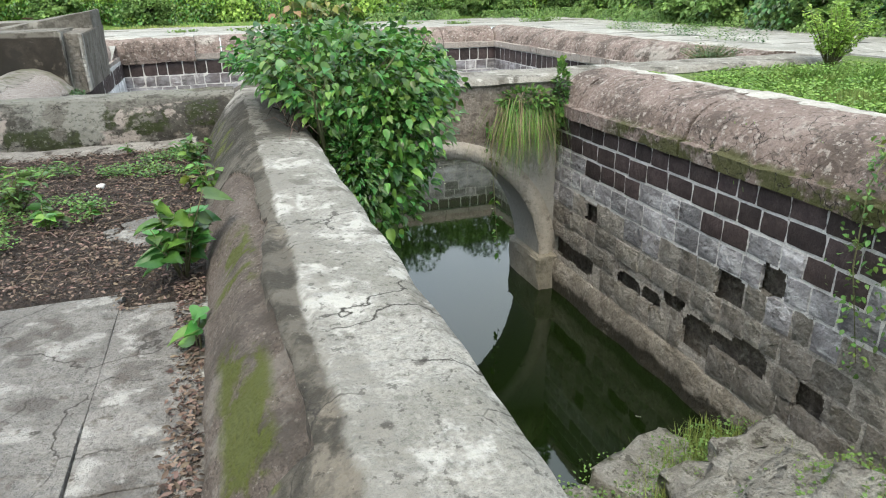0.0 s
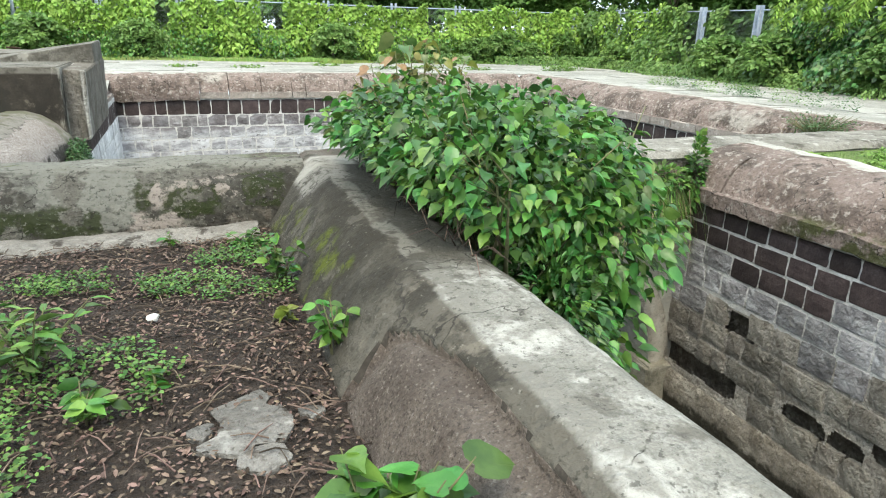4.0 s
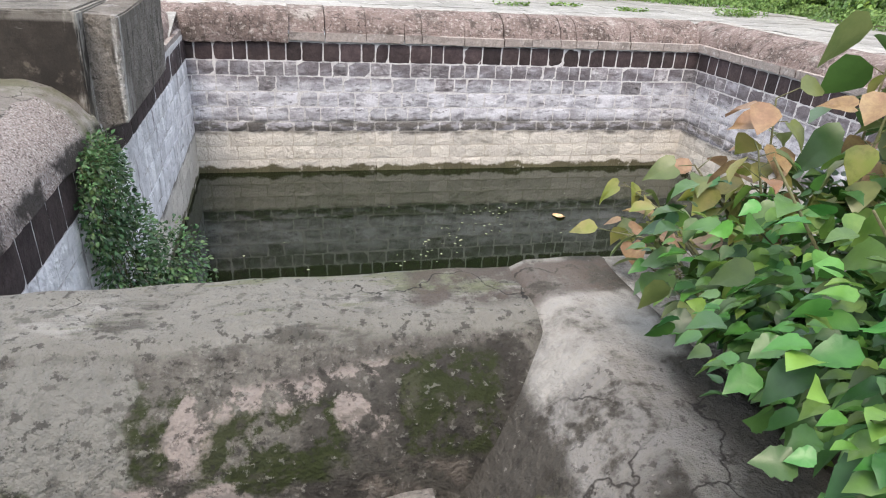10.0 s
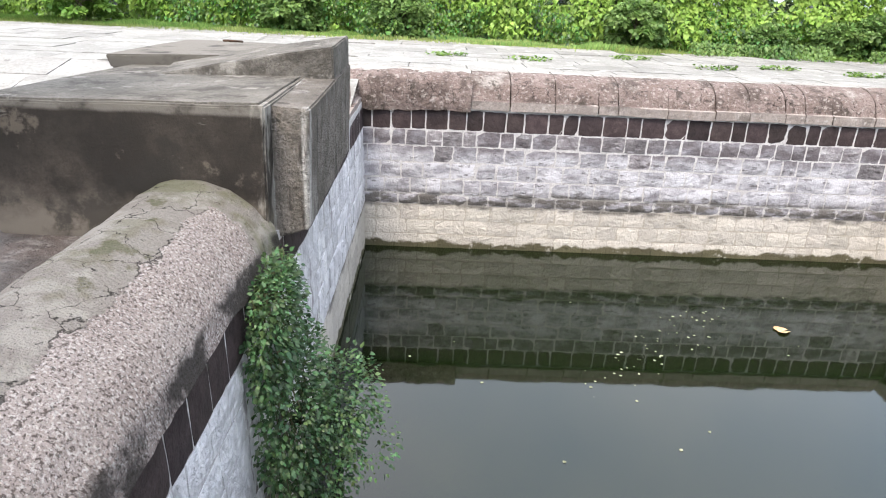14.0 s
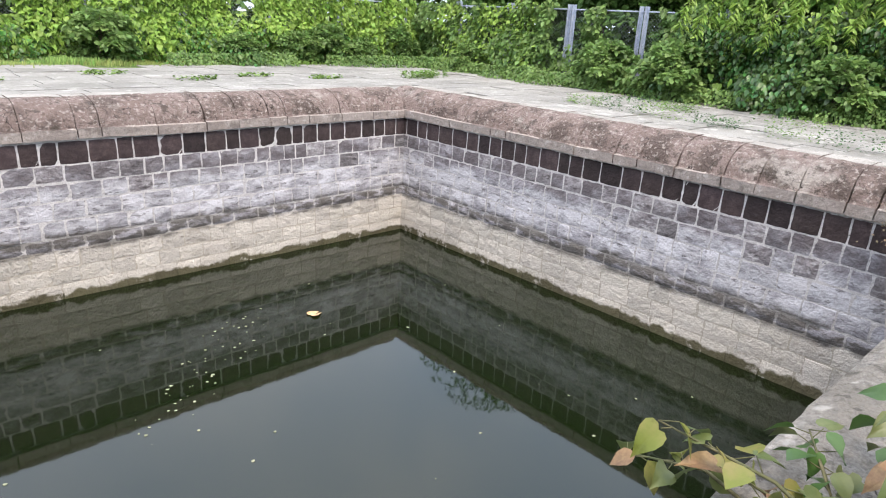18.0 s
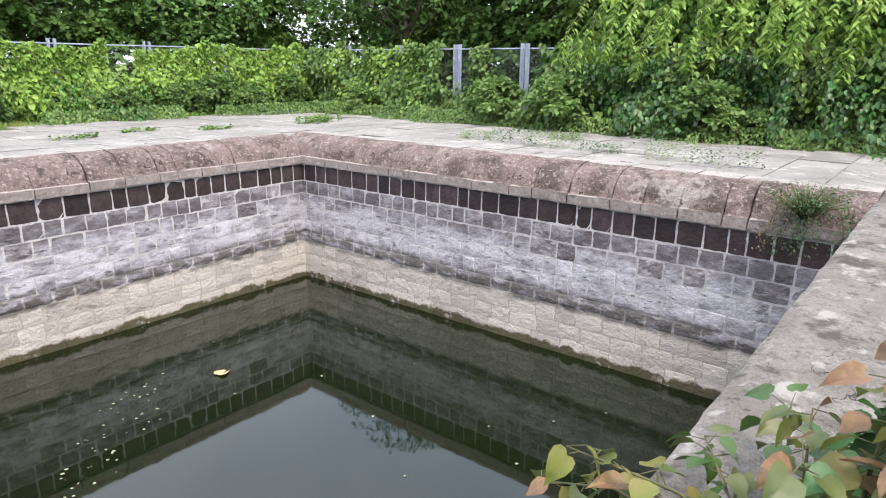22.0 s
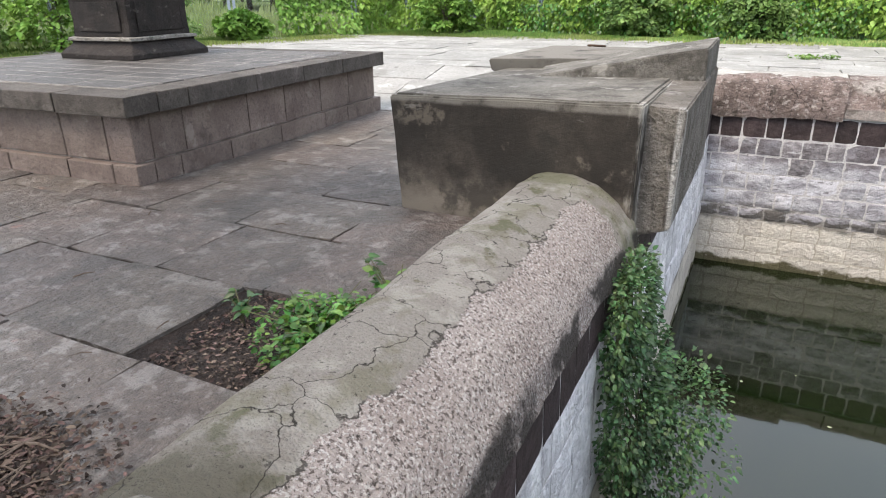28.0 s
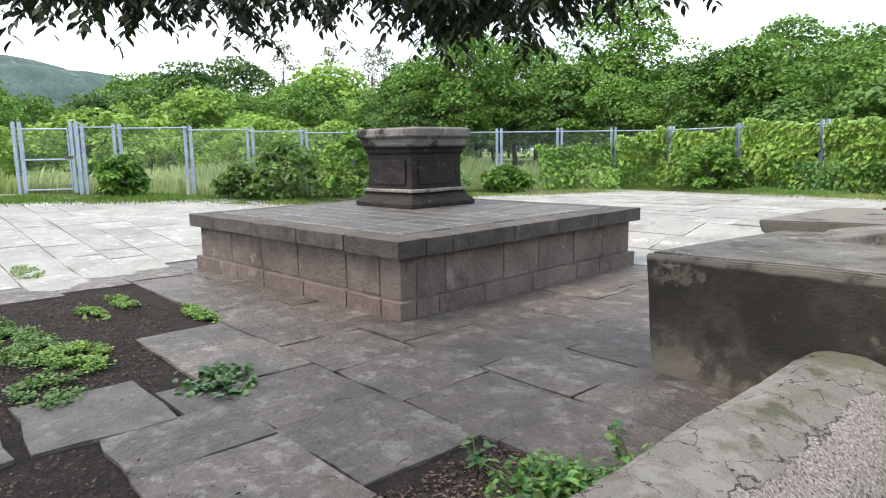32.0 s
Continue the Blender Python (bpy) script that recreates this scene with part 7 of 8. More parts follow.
    shoot([(1.0, 0.1, 0.42), (0.86, 0.08, 0.8), (0.74, 0.04, 1.04)], 20, yg, 0.06, 0.095, 0.35)
    shoot([(1.0, 0.0, 0.42), (0.98, -0.06, 0.9), (0.94, -0.12, 1.26)], 20, yg, 0.06, 0.095, 0.4)
    shoot([(1.1, 0.0, 0.42), (1.16, -0.1, 0.95), (1.16, -0.16, 1.34)], 20, yg, 0.06, 0.095, 0.45)
    shoot([(1.15, 0.15, 0.42), (1.26, 0.1, 0.9), (1.32, 0.04, 1.3)], 18, yg, 0.06, 0.095, 0.45)
    shoot([(1.2, 0.1, 0.42), (1.42, 0.0, 0.9), (1.5, -0.1, 1.22)], 16, yg, 0.06, 0.095, 0.45)


young_shrub()


def creeper():
    rng = np.random.default_rng(29)
    t = thing("wall_creeper", "dark small-leaved creeper hanging down the tank wall", "creeper", (0, 0, 0))
    cs, ds = [], []
    for c, r, n in (((-1.74, 3.55, -0.35), (0.16, 0.55, 0.5), 2300), ((-1.66, 3.6, -0.95), (0.24, 0.6, 0.6), 3000), ((-1.55, 3.75, -1.4), (0.34, 0.55, 0.45), 2000), ((-1.45, 3.9, -1.1), (0.3, 0.5, 0.35), 700), ((-1.68, 3.5, -1.85), (0.2, 0.45, 0.35), 500), ((-1.38, 3.75, -0.95), (0.3, 0.45, 0.32), 650), ((-1.25, 3.8, -1.35), (0.28, 0.4, 0.2), 260), ((-1.72, 3.45, -0.1), (0.12, 0.4, 0.25), 700)):
        p, v = shell(rng, c, r, n, 0.3)
        cs.append(p)
        ds.append(v + rng.normal(0, 0.5, (n, 3)) + (0.3, 0, -0.3))
    cs, ds = np.concatenate(cs), np.concatenate(ds)
    keep = cs[:, 0] > -1.84
    child("foliage", leaf_cloud("foliage", cs[keep], ds[keep], rng.uniform(0.018, 0.044, keep.sum()), M_CREEPER, "ovate", 29), t)
    rnd = random.Random(29)
    for k in range(16):
        bm = bmesh.new()
        y = rnd.uniform(3.2, 4.1)
        tube(bm, [(-1.82, y, -0.05), (-1.76, y + 0.05, -0.6), (-1.6 + rnd.uniform(-0.1, 0.25), y + rnd.uniform(-0.3, 0.3), -1.5)], [0.007, 0.005, 0.002], 5)
        part("stem", bm, M_STEM, t, "", True)


creeper()


def hanging_vine(name, label, pts, n, spread, leaf, seed, material=None):
    rng = np.random.default_rng(seed)
    t = thing(name, label, "vine", (0, 0, 0))
    bm = bmesh.new()
    tube(bm, pts, [0.005] * (len(pts) - 1) + [0.002], 5)
    part("stem", bm, M_STEM, t, "", True)
    p = np.array(pts)
    s = rng.uniform(0, len(pts) - 1, n)
    c = np.stack([np.interp(s, np.arange(len(pts)), p[:, k]) for k in range(3)], 1) + rng.normal(0, spread, (n, 3))
    d = rng.normal(0, 1, (n, 3)) + (-0.3, -0.3, -0.5)
    child("leaves", leaf_cloud("leaves", c, d, rng.uniform(0.6, 1.2, n) * leaf, material or M_LEAF, "ovate", seed), t)


def herb(name, label, at, n, height, spread, leaf, material, seed, shape="ovate", group="", stems=0):
    rng = np.random.default_rng(seed)
    rnd = random.Random(seed)
    t = thing(name, label, "plant", at, 0, group)
    bm = bmesh.new()
    cs, ds = [], []
    stems = stems or max(2, n // 8)
    for k in range(stems):
        a = rnd.uniform(0, 6.28)
        r = spread * rnd.uniform(0.1, 1.0)
        tip = Vector((r * math.cos(a), r * math.sin(a), height * rnd.uniform(0.5, 1.0)))
        tube(bm, [(0.02 * math.cos(a), 0.02 * math.sin(a), -0.02), tuple(tip * 0.5 + Vector((0, 0, 0.02))), tuple(tip)], [0.005, 0.004, 0.002], 5)
        for q in range(max(1, n // stems)):
            u = rnd.uniform(0.3, 1.0)
            b = rnd.uniform(0, 6.28)
            cs.append(tuple(tip * u))
            ds.append((math.cos(b), math.sin(b), rnd.uniform(-0.3, 0.5)))
    part("stem", bm, M_STEM, t, "", True)["kind"] = "stuff"
    child("foliage", leaf_cloud("foliage", cs, ds, rng.uniform(0.6, 1.15, len(cs)) * leaf, material, shape, seed, 0.5), t)
    return t


herb("heart_leaf_seedling", "fresh green seedling with heart-shaped leaves at the parapet foot", (-0.10, -3.5, 0.0), 80, 0.52, 0.3, 0.13, M_LEAF, 71, "heart")
herb("heart_leaf_seedling", "small fresh green seedling at the parapet foot", (-0.02, -4.35, 0.0), 8, 0.2, 0.08, 0.12, M_LEAF, 72, "heart")
herb("weed_plant", "upright green weed growing on the soil beside the parapet", (0.04, -2.25, 0.0), 40, 0.36, 0.14, 0.085, M_LEAF, 73)
herb("weed_plant", "bushy green weed at the mossy parapet foot", (-0.08, -1.2, 0.0), 70, 0.3, 0.22, 0.075, M_LEAF, 74)
herb("weed_plant", "small green weed on the soil", (-0.68, -0.33, 0.0), 14, 0.1, 0.07, 0.06, M_LEAF, 75)
herb("weed_plant", "leafy weed on the soil by the parapet corner", (-0.22, -0.5, 0.0), 34, 0.14, 0.16, 0.075, M_LEAF, 76)
herb("weed_plant", "yellowing weed on the leaf litter", (-0.12, -1.75, 0.0), 14, 0.14, 0.1, 0.08, M_LEAF_YOUNG, 77)
herb("weed_plant", "grassy weed clump on the soil", (-1.2, -1.95, 0.0), 150, 0.32, 0.3, 0.11, M_WEED, 78, "slim")
herb("weed_plant", "low leafy weed on the soil", (-0.95, -2.4, 0.0), 40, 0.16, 0.2, 0.075, M_LEAF, 79)
herb("weed_plant", "small low weed on the soil", (-0.7, -2.3, 0.0), 18, 0.1, 0.12, 0.06, M_LEAF, 80)
herb("soil_patch_weed", "green weed in the missing slab beside the coping", (-2.98, 2.08, 0.0), 420, 0.2, 0.36, 0.065, M_LEAF, 81)
herb("soil_patch_weed", "small green weed in the missing slab", (-3.45, 2.08, 0.0), 34, 0.2, 0.12, 0.06, M_LEAF_DEEP, 82)
herb("soil_patch_weed", "low green weed against the coping", (-2.78, 2.5, 0.0), 60, 0.3, 0.16, 0.07, M_LEAF, 83)
herb("wall_herb", "dry grey-green herb on the tank wall", (6.98, 1.3, 0.2), 1100, 0.36, 0.46, 0.03, M_LEAF_BLUE, 84)
for k, dy in enumerate((0.0, 0.3, -0.28, 0.16)):
    hanging_vine("hanging_herb", "twiggy half-dry herb hanging down the tank wall", [(7.05, 1.25 + dy, 0.36), (6.9, 1.25 + dy, 0.34), (6.86, 1.25 + dy * 1.2, 0.1), (6.92, 1.3 + dy * 1.3, -0.14)], 260, 0.085, 0.03, 180 + k, M_STRAW if k == 1 else M_LEAF_BLUE)
herb("wall_herb", "small weed at the platform foot", (-2.72, 4.0, 0.0), 14, 0.14, 0.08, 0.05, M_LEAF_DEEP, 85)


def weed_patch(name, label, at, radii, n, leaf, seed, material=None, h=0.07):
    rng = np.random.default_rng(seed)
    r = np.sqrt(rng.uniform(0, 1, n)) * (0.7 + 0.3 * rng.uniform(0, 1, n))
    a = rng.uniform(0, 2 * np.pi, n)
    c = np.stack([at[0] + radii[0] * r * np.cos(a), at[1] + radii[1] * r * np.sin(a), rng.uniform(0.01, h, n)], 1)
    keep = np.array([noise.noise((x * 5, y * 5, seed)) > -0.12 for x, y in c[:, :2]])
    c = c[keep]
    c[:, 2] += [ground_z(x, y) - 0.01 for x, y in c[:, :2]]
    b = rng.uniform(0, 2 * np.pi, len(c))
    d = np.stack([np.cos(b), np.sin(b), rng.uniform(-0.1, 0.6, len(c))], 1)
    return tagged(new(name, leaf_cloud(name, c, d, rng.uniform(0.6, 1.2, len(c)) * leaf, material or M_LEAF, "ovate", seed)), label, "weeds", kind="stuff")


for k, (x, y, rx, ry, n, sz) in enumerate(((-1.2, -0.95, 0.35, 0.16, 260, 0.045), (-0.65, -1.1, 0.4, 0.2, 300, 0.045), (-0.3, -0.75, 0.3, 0.26, 260, 0.045), (-0.25, -1.25, 0.35, 0.25, 240, 0.045), (-1.0, -2.1, 0.45, 0.5, 420, 0.05), (-1.35, -2.7, 0.35, 0.4, 240, 0.05), (-0.15, -0.5, 0.16, 0.14, 90, 0.05))):
    weed_patch("ground_weeds", "low green weeds creeping over the dark soil", (x, y), (rx, ry), int(n * 3.4), sz * 0.5, 90 + k, M_WEED)
for k, (x, y, rx, ry, n) in enumerate(((-7.0, 1.05, 0.55, 0.3, 3400), (-7.75, 0.75, 0.8, 0.4, 4200), (-6.3, 0.72, 0.45, 0.25, 1300), (-8.5, 1.55, 0.5, 0.13, 900), (-8.9, 1.95, 0.5, 0.14, 900), (-7.75, 2.35, 0.55, 0.12, 1300), (-6.6, 0.2, 0.6, 0.3, 1500), (-8.6, 0.6, 0.5, 0.35, 1300), (-11.6, 1.5, 0.5, 0.22, 700))):
    weed_patch("ground_weeds", "bright low weeds on the bare soil beside the paving", (x, y), (rx, ry), n, 0.034, 110 + k, M_WEED if k in (1, 2, 6, 7) else M_GRASS, 0.055)
weed_patch("ground_weeds", "lush low weeds filling the missing slab beside the coping", (-2.92, 2.04), (0.34, 0.38), 1700, 0.036, 131, M_LEAF, 0.17)
weed_patch("cut_greenery", "heap of cut narrow green leaves lying on the slabs", (-5.62, 1.65), (0.42, 0.3), 320, 0.075, 130, M_LEAF_DEEP, 0.06)
for k, (x, y) in enumerate(((-0.6, 12.6), (0.9, 12.4), (4.3, 12.2), (5.6, 12.6), (6.9, 12.0), (3.0, 13.4))):
    weed_patch("paving_weeds", "small grass tuft in the pale paving", (x, y), (0.45, 0.22), 260, 0.06, 140 + k, M_GRASS, 0.08)


herb("grass_clump", "bushy feathery green clump on the grass above the channel", (7.5, -0.3, 0.34), 3000, 0.8, 0.5, 0.05, M_VINE, 86, "ovate", "", 60)
for k, (x, y, rx, ry) in enumerate(((5.1, -3.4, 0.4, 1.0), (5.2, -1.6, 0.5, 0.9), (6.0, -0.75, 0.9, 0.4), (7.2, -1.0, 0.8, 0.7), (4.9, -5.0, 0.3, 1.0), (6.2, -2.2, 0.8, 0.9), (4.75, -2.6, 0.12, 0.5), (4.7, -0.6, 0.2, 0.3))):
    weed_patch("bank_weeds", "low leafy weeds among the bank grass", (x, y), (rx, ry), 2200, 0.034, 190 + k, M_GRASS, 0.10)
for k, (x, y, hh, wd) in enumerate(((9.2, 7.1, 0.16, 0.5), (9.0, 6.3, 0.26, 0.6), (8.9, 5.5, 0.28, 0.55), (9.0, 4.6, 0.16, 0.5), (8.9, 3.5, 0.30, 0.6), (8.7, 2.6, 0.26, 0.6), (10.2, 5.9, 0.14, 0.5))):
    weed_patch("paving_weeds", "thin straggling feathery herbs on the pale paving", (x, y), (0.35, wd), 520, 0.036, 160 + k, M_LEAF_BLUE if k % 2 else M_HEDGE, hh)
for k, (x, y) in enumerate(((9.2, 11.8), (9.8, 12.0))):
    weed_patch("paving_weeds", "low yellow-green tuft on the pale paving", (x, y), (0.5, 0.35), 900, 0.045, 170 + k, M_GRASS, 0.16)


def litter():
    """Dry leaves and twigs on the soil."""
    rng = np.random.default_rng(33)
    n = 24000
    x, y = rng.uniform(-3.2, 0.0, n), rng.uniform(-4.1, -0.12, n)
    e = 1300
    x, y = np.r_[x, -0.11 * rng.uniform(0, 1, e) ** 1.5], np.r_[y, rng.uniform(-5.6, -3.6, e)]
    n2 = 13000
    x, y = np.r_[x, rng.uniform(-9.8, -3.4, n2)], np.r_[y, rng.uniform(-1.2, 2.2, n2)]
    x, y = np.r_[x, rng.uniform(-3.6, -2.66, 1500), rng.normal(-0.25, 0.14, 900)], np.r_[y, rng.uniform(1.58, 2.4, 1500), rng.normal(-0.32, 0.13, 900)]
    over = np.array([-1.5 < a < 0 and b < -3.4 and (b > -3.62 - 0.3 * max(0.0, noise.noise((a * 4, b * 4, 1))) or a > -0.12 or (a > -0.4 and b > -3.86)) for a, b in zip(x, y)])
    spill = rng.normal(0, 0.07, (len(x), 2)) * (rng.uniform(0, 1, len(x)) < 0.5)[:, None]
    rim = np.array([a < -3.4 and not in_soil(a, b) and in_soil(a + c, b + e2) for a, b, (c, e2) in zip(x, y, spill)])
    over = over | rim
    keep = np.array([in_soil(a, b) and a < 0 for a, b in zip(x, y)]) | over
    x, y, over = x[keep], y[keep], over[keep]
    z = np.array([0.022 * noise.noise((a * 1.3, b * 1.3, 0)) + 0.010 * noise.noise((a * 5, b * 5, 2)) - 0.004 for a, b in zip(x, y)]) + rng.uniform(0, 0.012, len(x))
    z[over] = rng.uniform(0.012, 0.026, over.sum())
    a = rng.uniform(0, 2 * np.pi, len(x))
    d = np.stack([np.cos(a), np.sin(a), rng.normal(0.05, 0.2, len(x))], 1)
    size = rng.uniform(0.010, 0.038, len(x))
    for q, mm, lab in ((x > -3.4, M_DRYLEAF, "dry brown leaf litter strewn over the soil"), (x <= -3.4, M_MULCH, "dark dead leaves strewn over the bare soil")):
        me = leaf_cloud("leaf_litter", np.stack([x, y, z], 1)[q], d[q], size[q], mm, "slim", 33, 0.1, 1.5)
        tagged(new("leaf_litter", me), lab, "leaf litter", kind="stuff")
    rnd = random.Random(34)
    bm = bmesh.new()
    for k in range(520):
        px, py = rnd.uniform(-2.4, -0.05), rnd.uniform(-3.4, -0.2)
        L, an = rnd.uniform(0.05, 0.22), rnd.uniform(0, 6.28)
        q = (px + L * math.cos(an), py + L * math.sin(an))
        tube(bm, [(px, py, 0.014), ((px + q[0]) / 2, (py + q[1]) / 2 + 0.01, 0.022), (*q, 0.012)], [0.003, 0.003, 0.0015], 4)
    tagged(part("twig_litter", bm, M_DRYLEAF, None), "thin dry twigs lying on the soil", "twigs", kind="stuff")


litter()


def debris_heap():
    """Twigs and dead leaves swept together on the slabs beside the coping."""
    rng = np.random.default_rng(38)
    rnd = random.Random(38)
    n = 3000
    x, y = -3.5 + rng.normal(0, 0.24, n), 0.82 + rng.normal(0, 0.15, n)
    a = rng.uniform(0, 2 * np.pi, n)
    me = leaf_cloud("leaf_litter", np.stack([x, y, rng.uniform(0.014, 0.035, n)], 1), np.stack([np.cos(a), np.sin(a), rng.normal(0, 0.2, n)], 1), rng.uniform(0.012, 0.045, n), M_MULCH, "slim", 38, 0.1, 1.5)
    tagged(new("leaf_litter", me), "heap of dead leaves on the slab", "leaf litter", kind="stuff")
    spots = [(-3.45 + rnd.gauss(0, 0.16), 0.84 + rnd.gauss(0, 0.08), rnd.uniform(0.1, 0.3), 0.03) for _ in range(22)]
    spots += [(-3.76, 1.84, 0.09, 0.02), (-3.88, 1.47, 0.1, 0.02), (-4.7, 2.1, 0.12, 0.02), (-5.3, 3.1, 0.1, 0.02), (-4.2, 3.3, 0.08, 0.02), (-6.1, 2.6, 0.14, 0.02)]
    for px, py, L, z in spots:
        bm = bmesh.new()
        an = rnd.uniform(0, 6.28)
        q = Vector((L * math.cos(an), L * math.sin(an), 0)) / 2
        r = rnd.uniform(0.003, 0.007)
        tube(bm, [(px - q.x, py - q.y, z), (px, py + 0.01, z + 0.006), (px + q.x, py + q.y, z)], [r, r, r * 0.6], 5)
        tagged(part("stick", bm, M_DRYLEAF, None), "short dry brown stick lying on the slabs", "stick", "sticks on the terrace")


debris_heap()


def arch_tuft():
    t = thing("grass_tuft", "hanging tuft of long grass on the bridge wall", "grass tuft", (3.4, -0.1, 0.1))
    rng = np.random.default_rng(44)
    n = 620
    a = rng.uniform(np.pi, 2 * np.pi, n)
    L = rng.uniform(0.35, 0.8, n)
    verts, faces = [], []
    for k in range(n):
        bx, bz = rng.normal(0, 0.12), rng.normal(0.0, 0.06)
        dx, dy = np.cos(a[k]) * 0.5, np.sin(a[k]) * 0.35
        s = np.array((-np.sin(a[k]), np.cos(a[k]), 0)) * 0.003
        b = len(verts)
        for u, w in ((0, 1), (0.35, 1), (0.7, 0.7), (1, 0.1)):
            p = np.array((bx + dx * L[k] * u * 1.3, dy * L[k] * u * 1.2 - 0.01, bz + L[k] * (0.55 * u - 1.45 * u * u)))
            verts += [tuple(p - s * w), tuple(p + s * w)]
        faces += [(b, b + 1, b + 3, b + 2), (b + 2, b + 3, b + 5, b + 4), (b + 4, b + 5, b + 7, b + 6)]
    child("long_grass", mesh_of("long_grass", verts, faces, [M_WEED, M_GRASS, M_STRAW]), t)
    t.children[0].data.polygons.foreach_set("material_index", [(i // 3) % 3 for i in range(len(faces))])
    p, v = shell(rng, (0.0, -0.02, 0.08), (0.34, 0.12, 0.16), 380, 0.3)
    p[:, 0] += 0.0
    child("leaves", leaf_cloud("leaves", p - np.array((0, 0, 0)), v + (0, -0.3, 0), rng.uniform(0.03, 0.07, 380), M_WEED, "ovate", 44), t)
    p, v = shell(rng, (0.42, -0.03, 0.12), (0.07, 0.07, 0.42), 320, 0.3)
    child("climber", leaf_cloud("climber", p, v + (0, -0.3, 0), rng.uniform(0.04, 0.08, 320), M_WEED, "ovate", 45), t)["kind"] = "stuff"


arch_tuft()


hanging_vine("hanging_vine", "thin vine hanging from the arch towards the water", [(2.95, -0.1, 0.0), (3.0, -0.14, -0.6), (3.05, -0.12, -1.2), (3.1, -0.12, -1.75)], 34, 0.02, 0.07, 46)
hanging_vine("hanging_vine", "leafy vine trailing down the channel wall", [(4.0, -4.0, 0.45), (3.8, -4.05, 0.2), (3.76, -4.1, -0.3), (3.78, -4.25, -0.9)], 230, 0.06, 0.04, 47, M_WEED)
hanging_vine("hanging_vine", "leafy vine trailing down the channel wall", [(4.3, -3.95, 0.5), (3.85, -4.3, 0.3), (3.74, -4.4, -0.2), (3.78, -4.45, -0.7)], 200, 0.07, 0.045, 48, M_WEED)
hanging_vine("hanging_vine", "pinkish leaf spray drooping over the coping", [(4.35, -4.3, 0.48), (4.05, -4.2, 0.46), (3.85, -4.1, 0.34)], 90, 0.06, 0.05, 49, M_LEAF_YOUNG)


def bank_plants():
    rng = np.random.default_rng(55)
    n = 17000
    x, y = rng.uniform(0.95, 3.85, n), -3.1 - 2.6 * rng.uniform(0, 1, n) ** 0.8
    keep = np.array([noise.noise((a * 1.6, b * 1.6, 5)) > -0.15 for a, b in zip(x, y)])
    x, y = x[keep], y[keep]
    z = np.array([-2.45 + 2.5 * smooth01(-2.6, -8.8, b) + 0.25 * smooth01(2.2, 3.9, a) * smooth01(-2.6, -3.6, b) for a, b in zip(x, y)]) + rng.uniform(0.02, 0.22, len(x))
    a = rng.uniform(0, 6.28, len(x))
    me = leaf_cloud("bank_weeds", np.stack([x, y, z], 1), np.stack([np.cos(a), np.sin(a), rng.uniform(-0.2, 0.7, len(x))], 1), rng.uniform(0.014, 0.036, len(x)), M_HEDGE, "ovate", 55)
    tagged(new("bank_weeds", me), "green weeds over the rubble bank", "weeds", kind="stuff")
    gx, gy = rng.uniform(1.0, 3.8, 15000), rng.uniform(-6.5, -3.1, 15000)
    gk = np.array([noise.noise((a * 1.3, b * 1.3, 8)) > -0.05 for a, b in zip(gx, gy)])
    gx, gy = gx[gk], gy[gk]
    gz = np.array([-2.47 + 2.5 * smooth01(-2.6, -8.8, b) + 0.25 * smooth01(2.2, 3.9, a) * smooth01(-2.6, -3.6, b) for a, b in zip(gx, gy)])
    tagged(new("bank_grass", blades("bank_grass", np.stack([gx, gy, gz], 1), rng.uniform(0.08, 0.26, len(gx)), M_DRYGRASS, 57, 0.004)), "green grass over the rubble bank", "grass", kind="stuff")
    rnd = random.Random(56)
    for k in range(34):
        px, py = rnd.uniform(1.1, 3.7), rnd.uniform(-5.2, -3.0)
        pz = -2.45 + 2.5 * smooth01(-2.6, -8.8, py) + 0.25 * smooth01(2.2, 3.9, px) * smooth01(-2.6, -3.6, py)
        bm = rough_box(rnd.uniform(0.5, 1.15), rnd.uniform(0.28, 0.55), rnd.uniform(0.14, 0.22), 0.03, 0.045, 2, k)
        ob = part("rubble_stone", bm, M_RUBBLE, None, "", True, pose(px, py, pz - 0.03, rnd.uniform(-7, 7), rnd.uniform(-7, 7), rnd.uniform(-25, 35)))
        tagged(ob, "rough lichened stone lying on the channel bank", "stone", "stones on the bank")


bank_plants()


# ---- floating scum and leaf on the water ----
def floaters():
    rng = np.random.default_rng(66)
    n = 60
    s = rng.uniform(0, 1, n)
    x, y = 0.95 + 2.0 * s + rng.normal(0, 0.12, n), 5.95 + 1.6 * s + rng.normal(0, 0.2, n)
    x, y = np.r_[x, rng.uniform(-1, 6, 34)], np.r_[y, rng.uniform(2.2, 8.5, 34)]
    verts, faces = [], []
    for a, b in zip(x, y):
        k0 = len(verts)
        r = rng.uniform(0.006, 0.024)
        m = 7
        for i in range(m):
            t = 2 * np.pi * i / m
            q = r * rng.uniform(0.5, 1.1)
            verts.append((a + q * np.cos(t), b + q * np.sin(t), WATER + 0.004))
        verts.append((a, b, WATER + 0.007))
        faces += [(k0 + i, k0 + (i + 1) % m, k0 + m) for i in range(m)]
    tagged(new("water_scum", mesh_of("water_scum", verts, faces, M_FLOAT)), "small pale flecks of scum floating on the water", "scum", kind="stuff")
    me = leaf_cloud("floating_leaf", [(-0.1, 0, 0)], [(1, 0.2, 0)], [0.22], M_ORANGE, "heart", 67, 0.0)
    ob = new("floating_leaf", me)
    ob.matrix_basis = pose(3.62, 7.16, WATER + 0.012)
    tagged(ob, "orange-brown dead leaf floating on the dark water", "leaf")


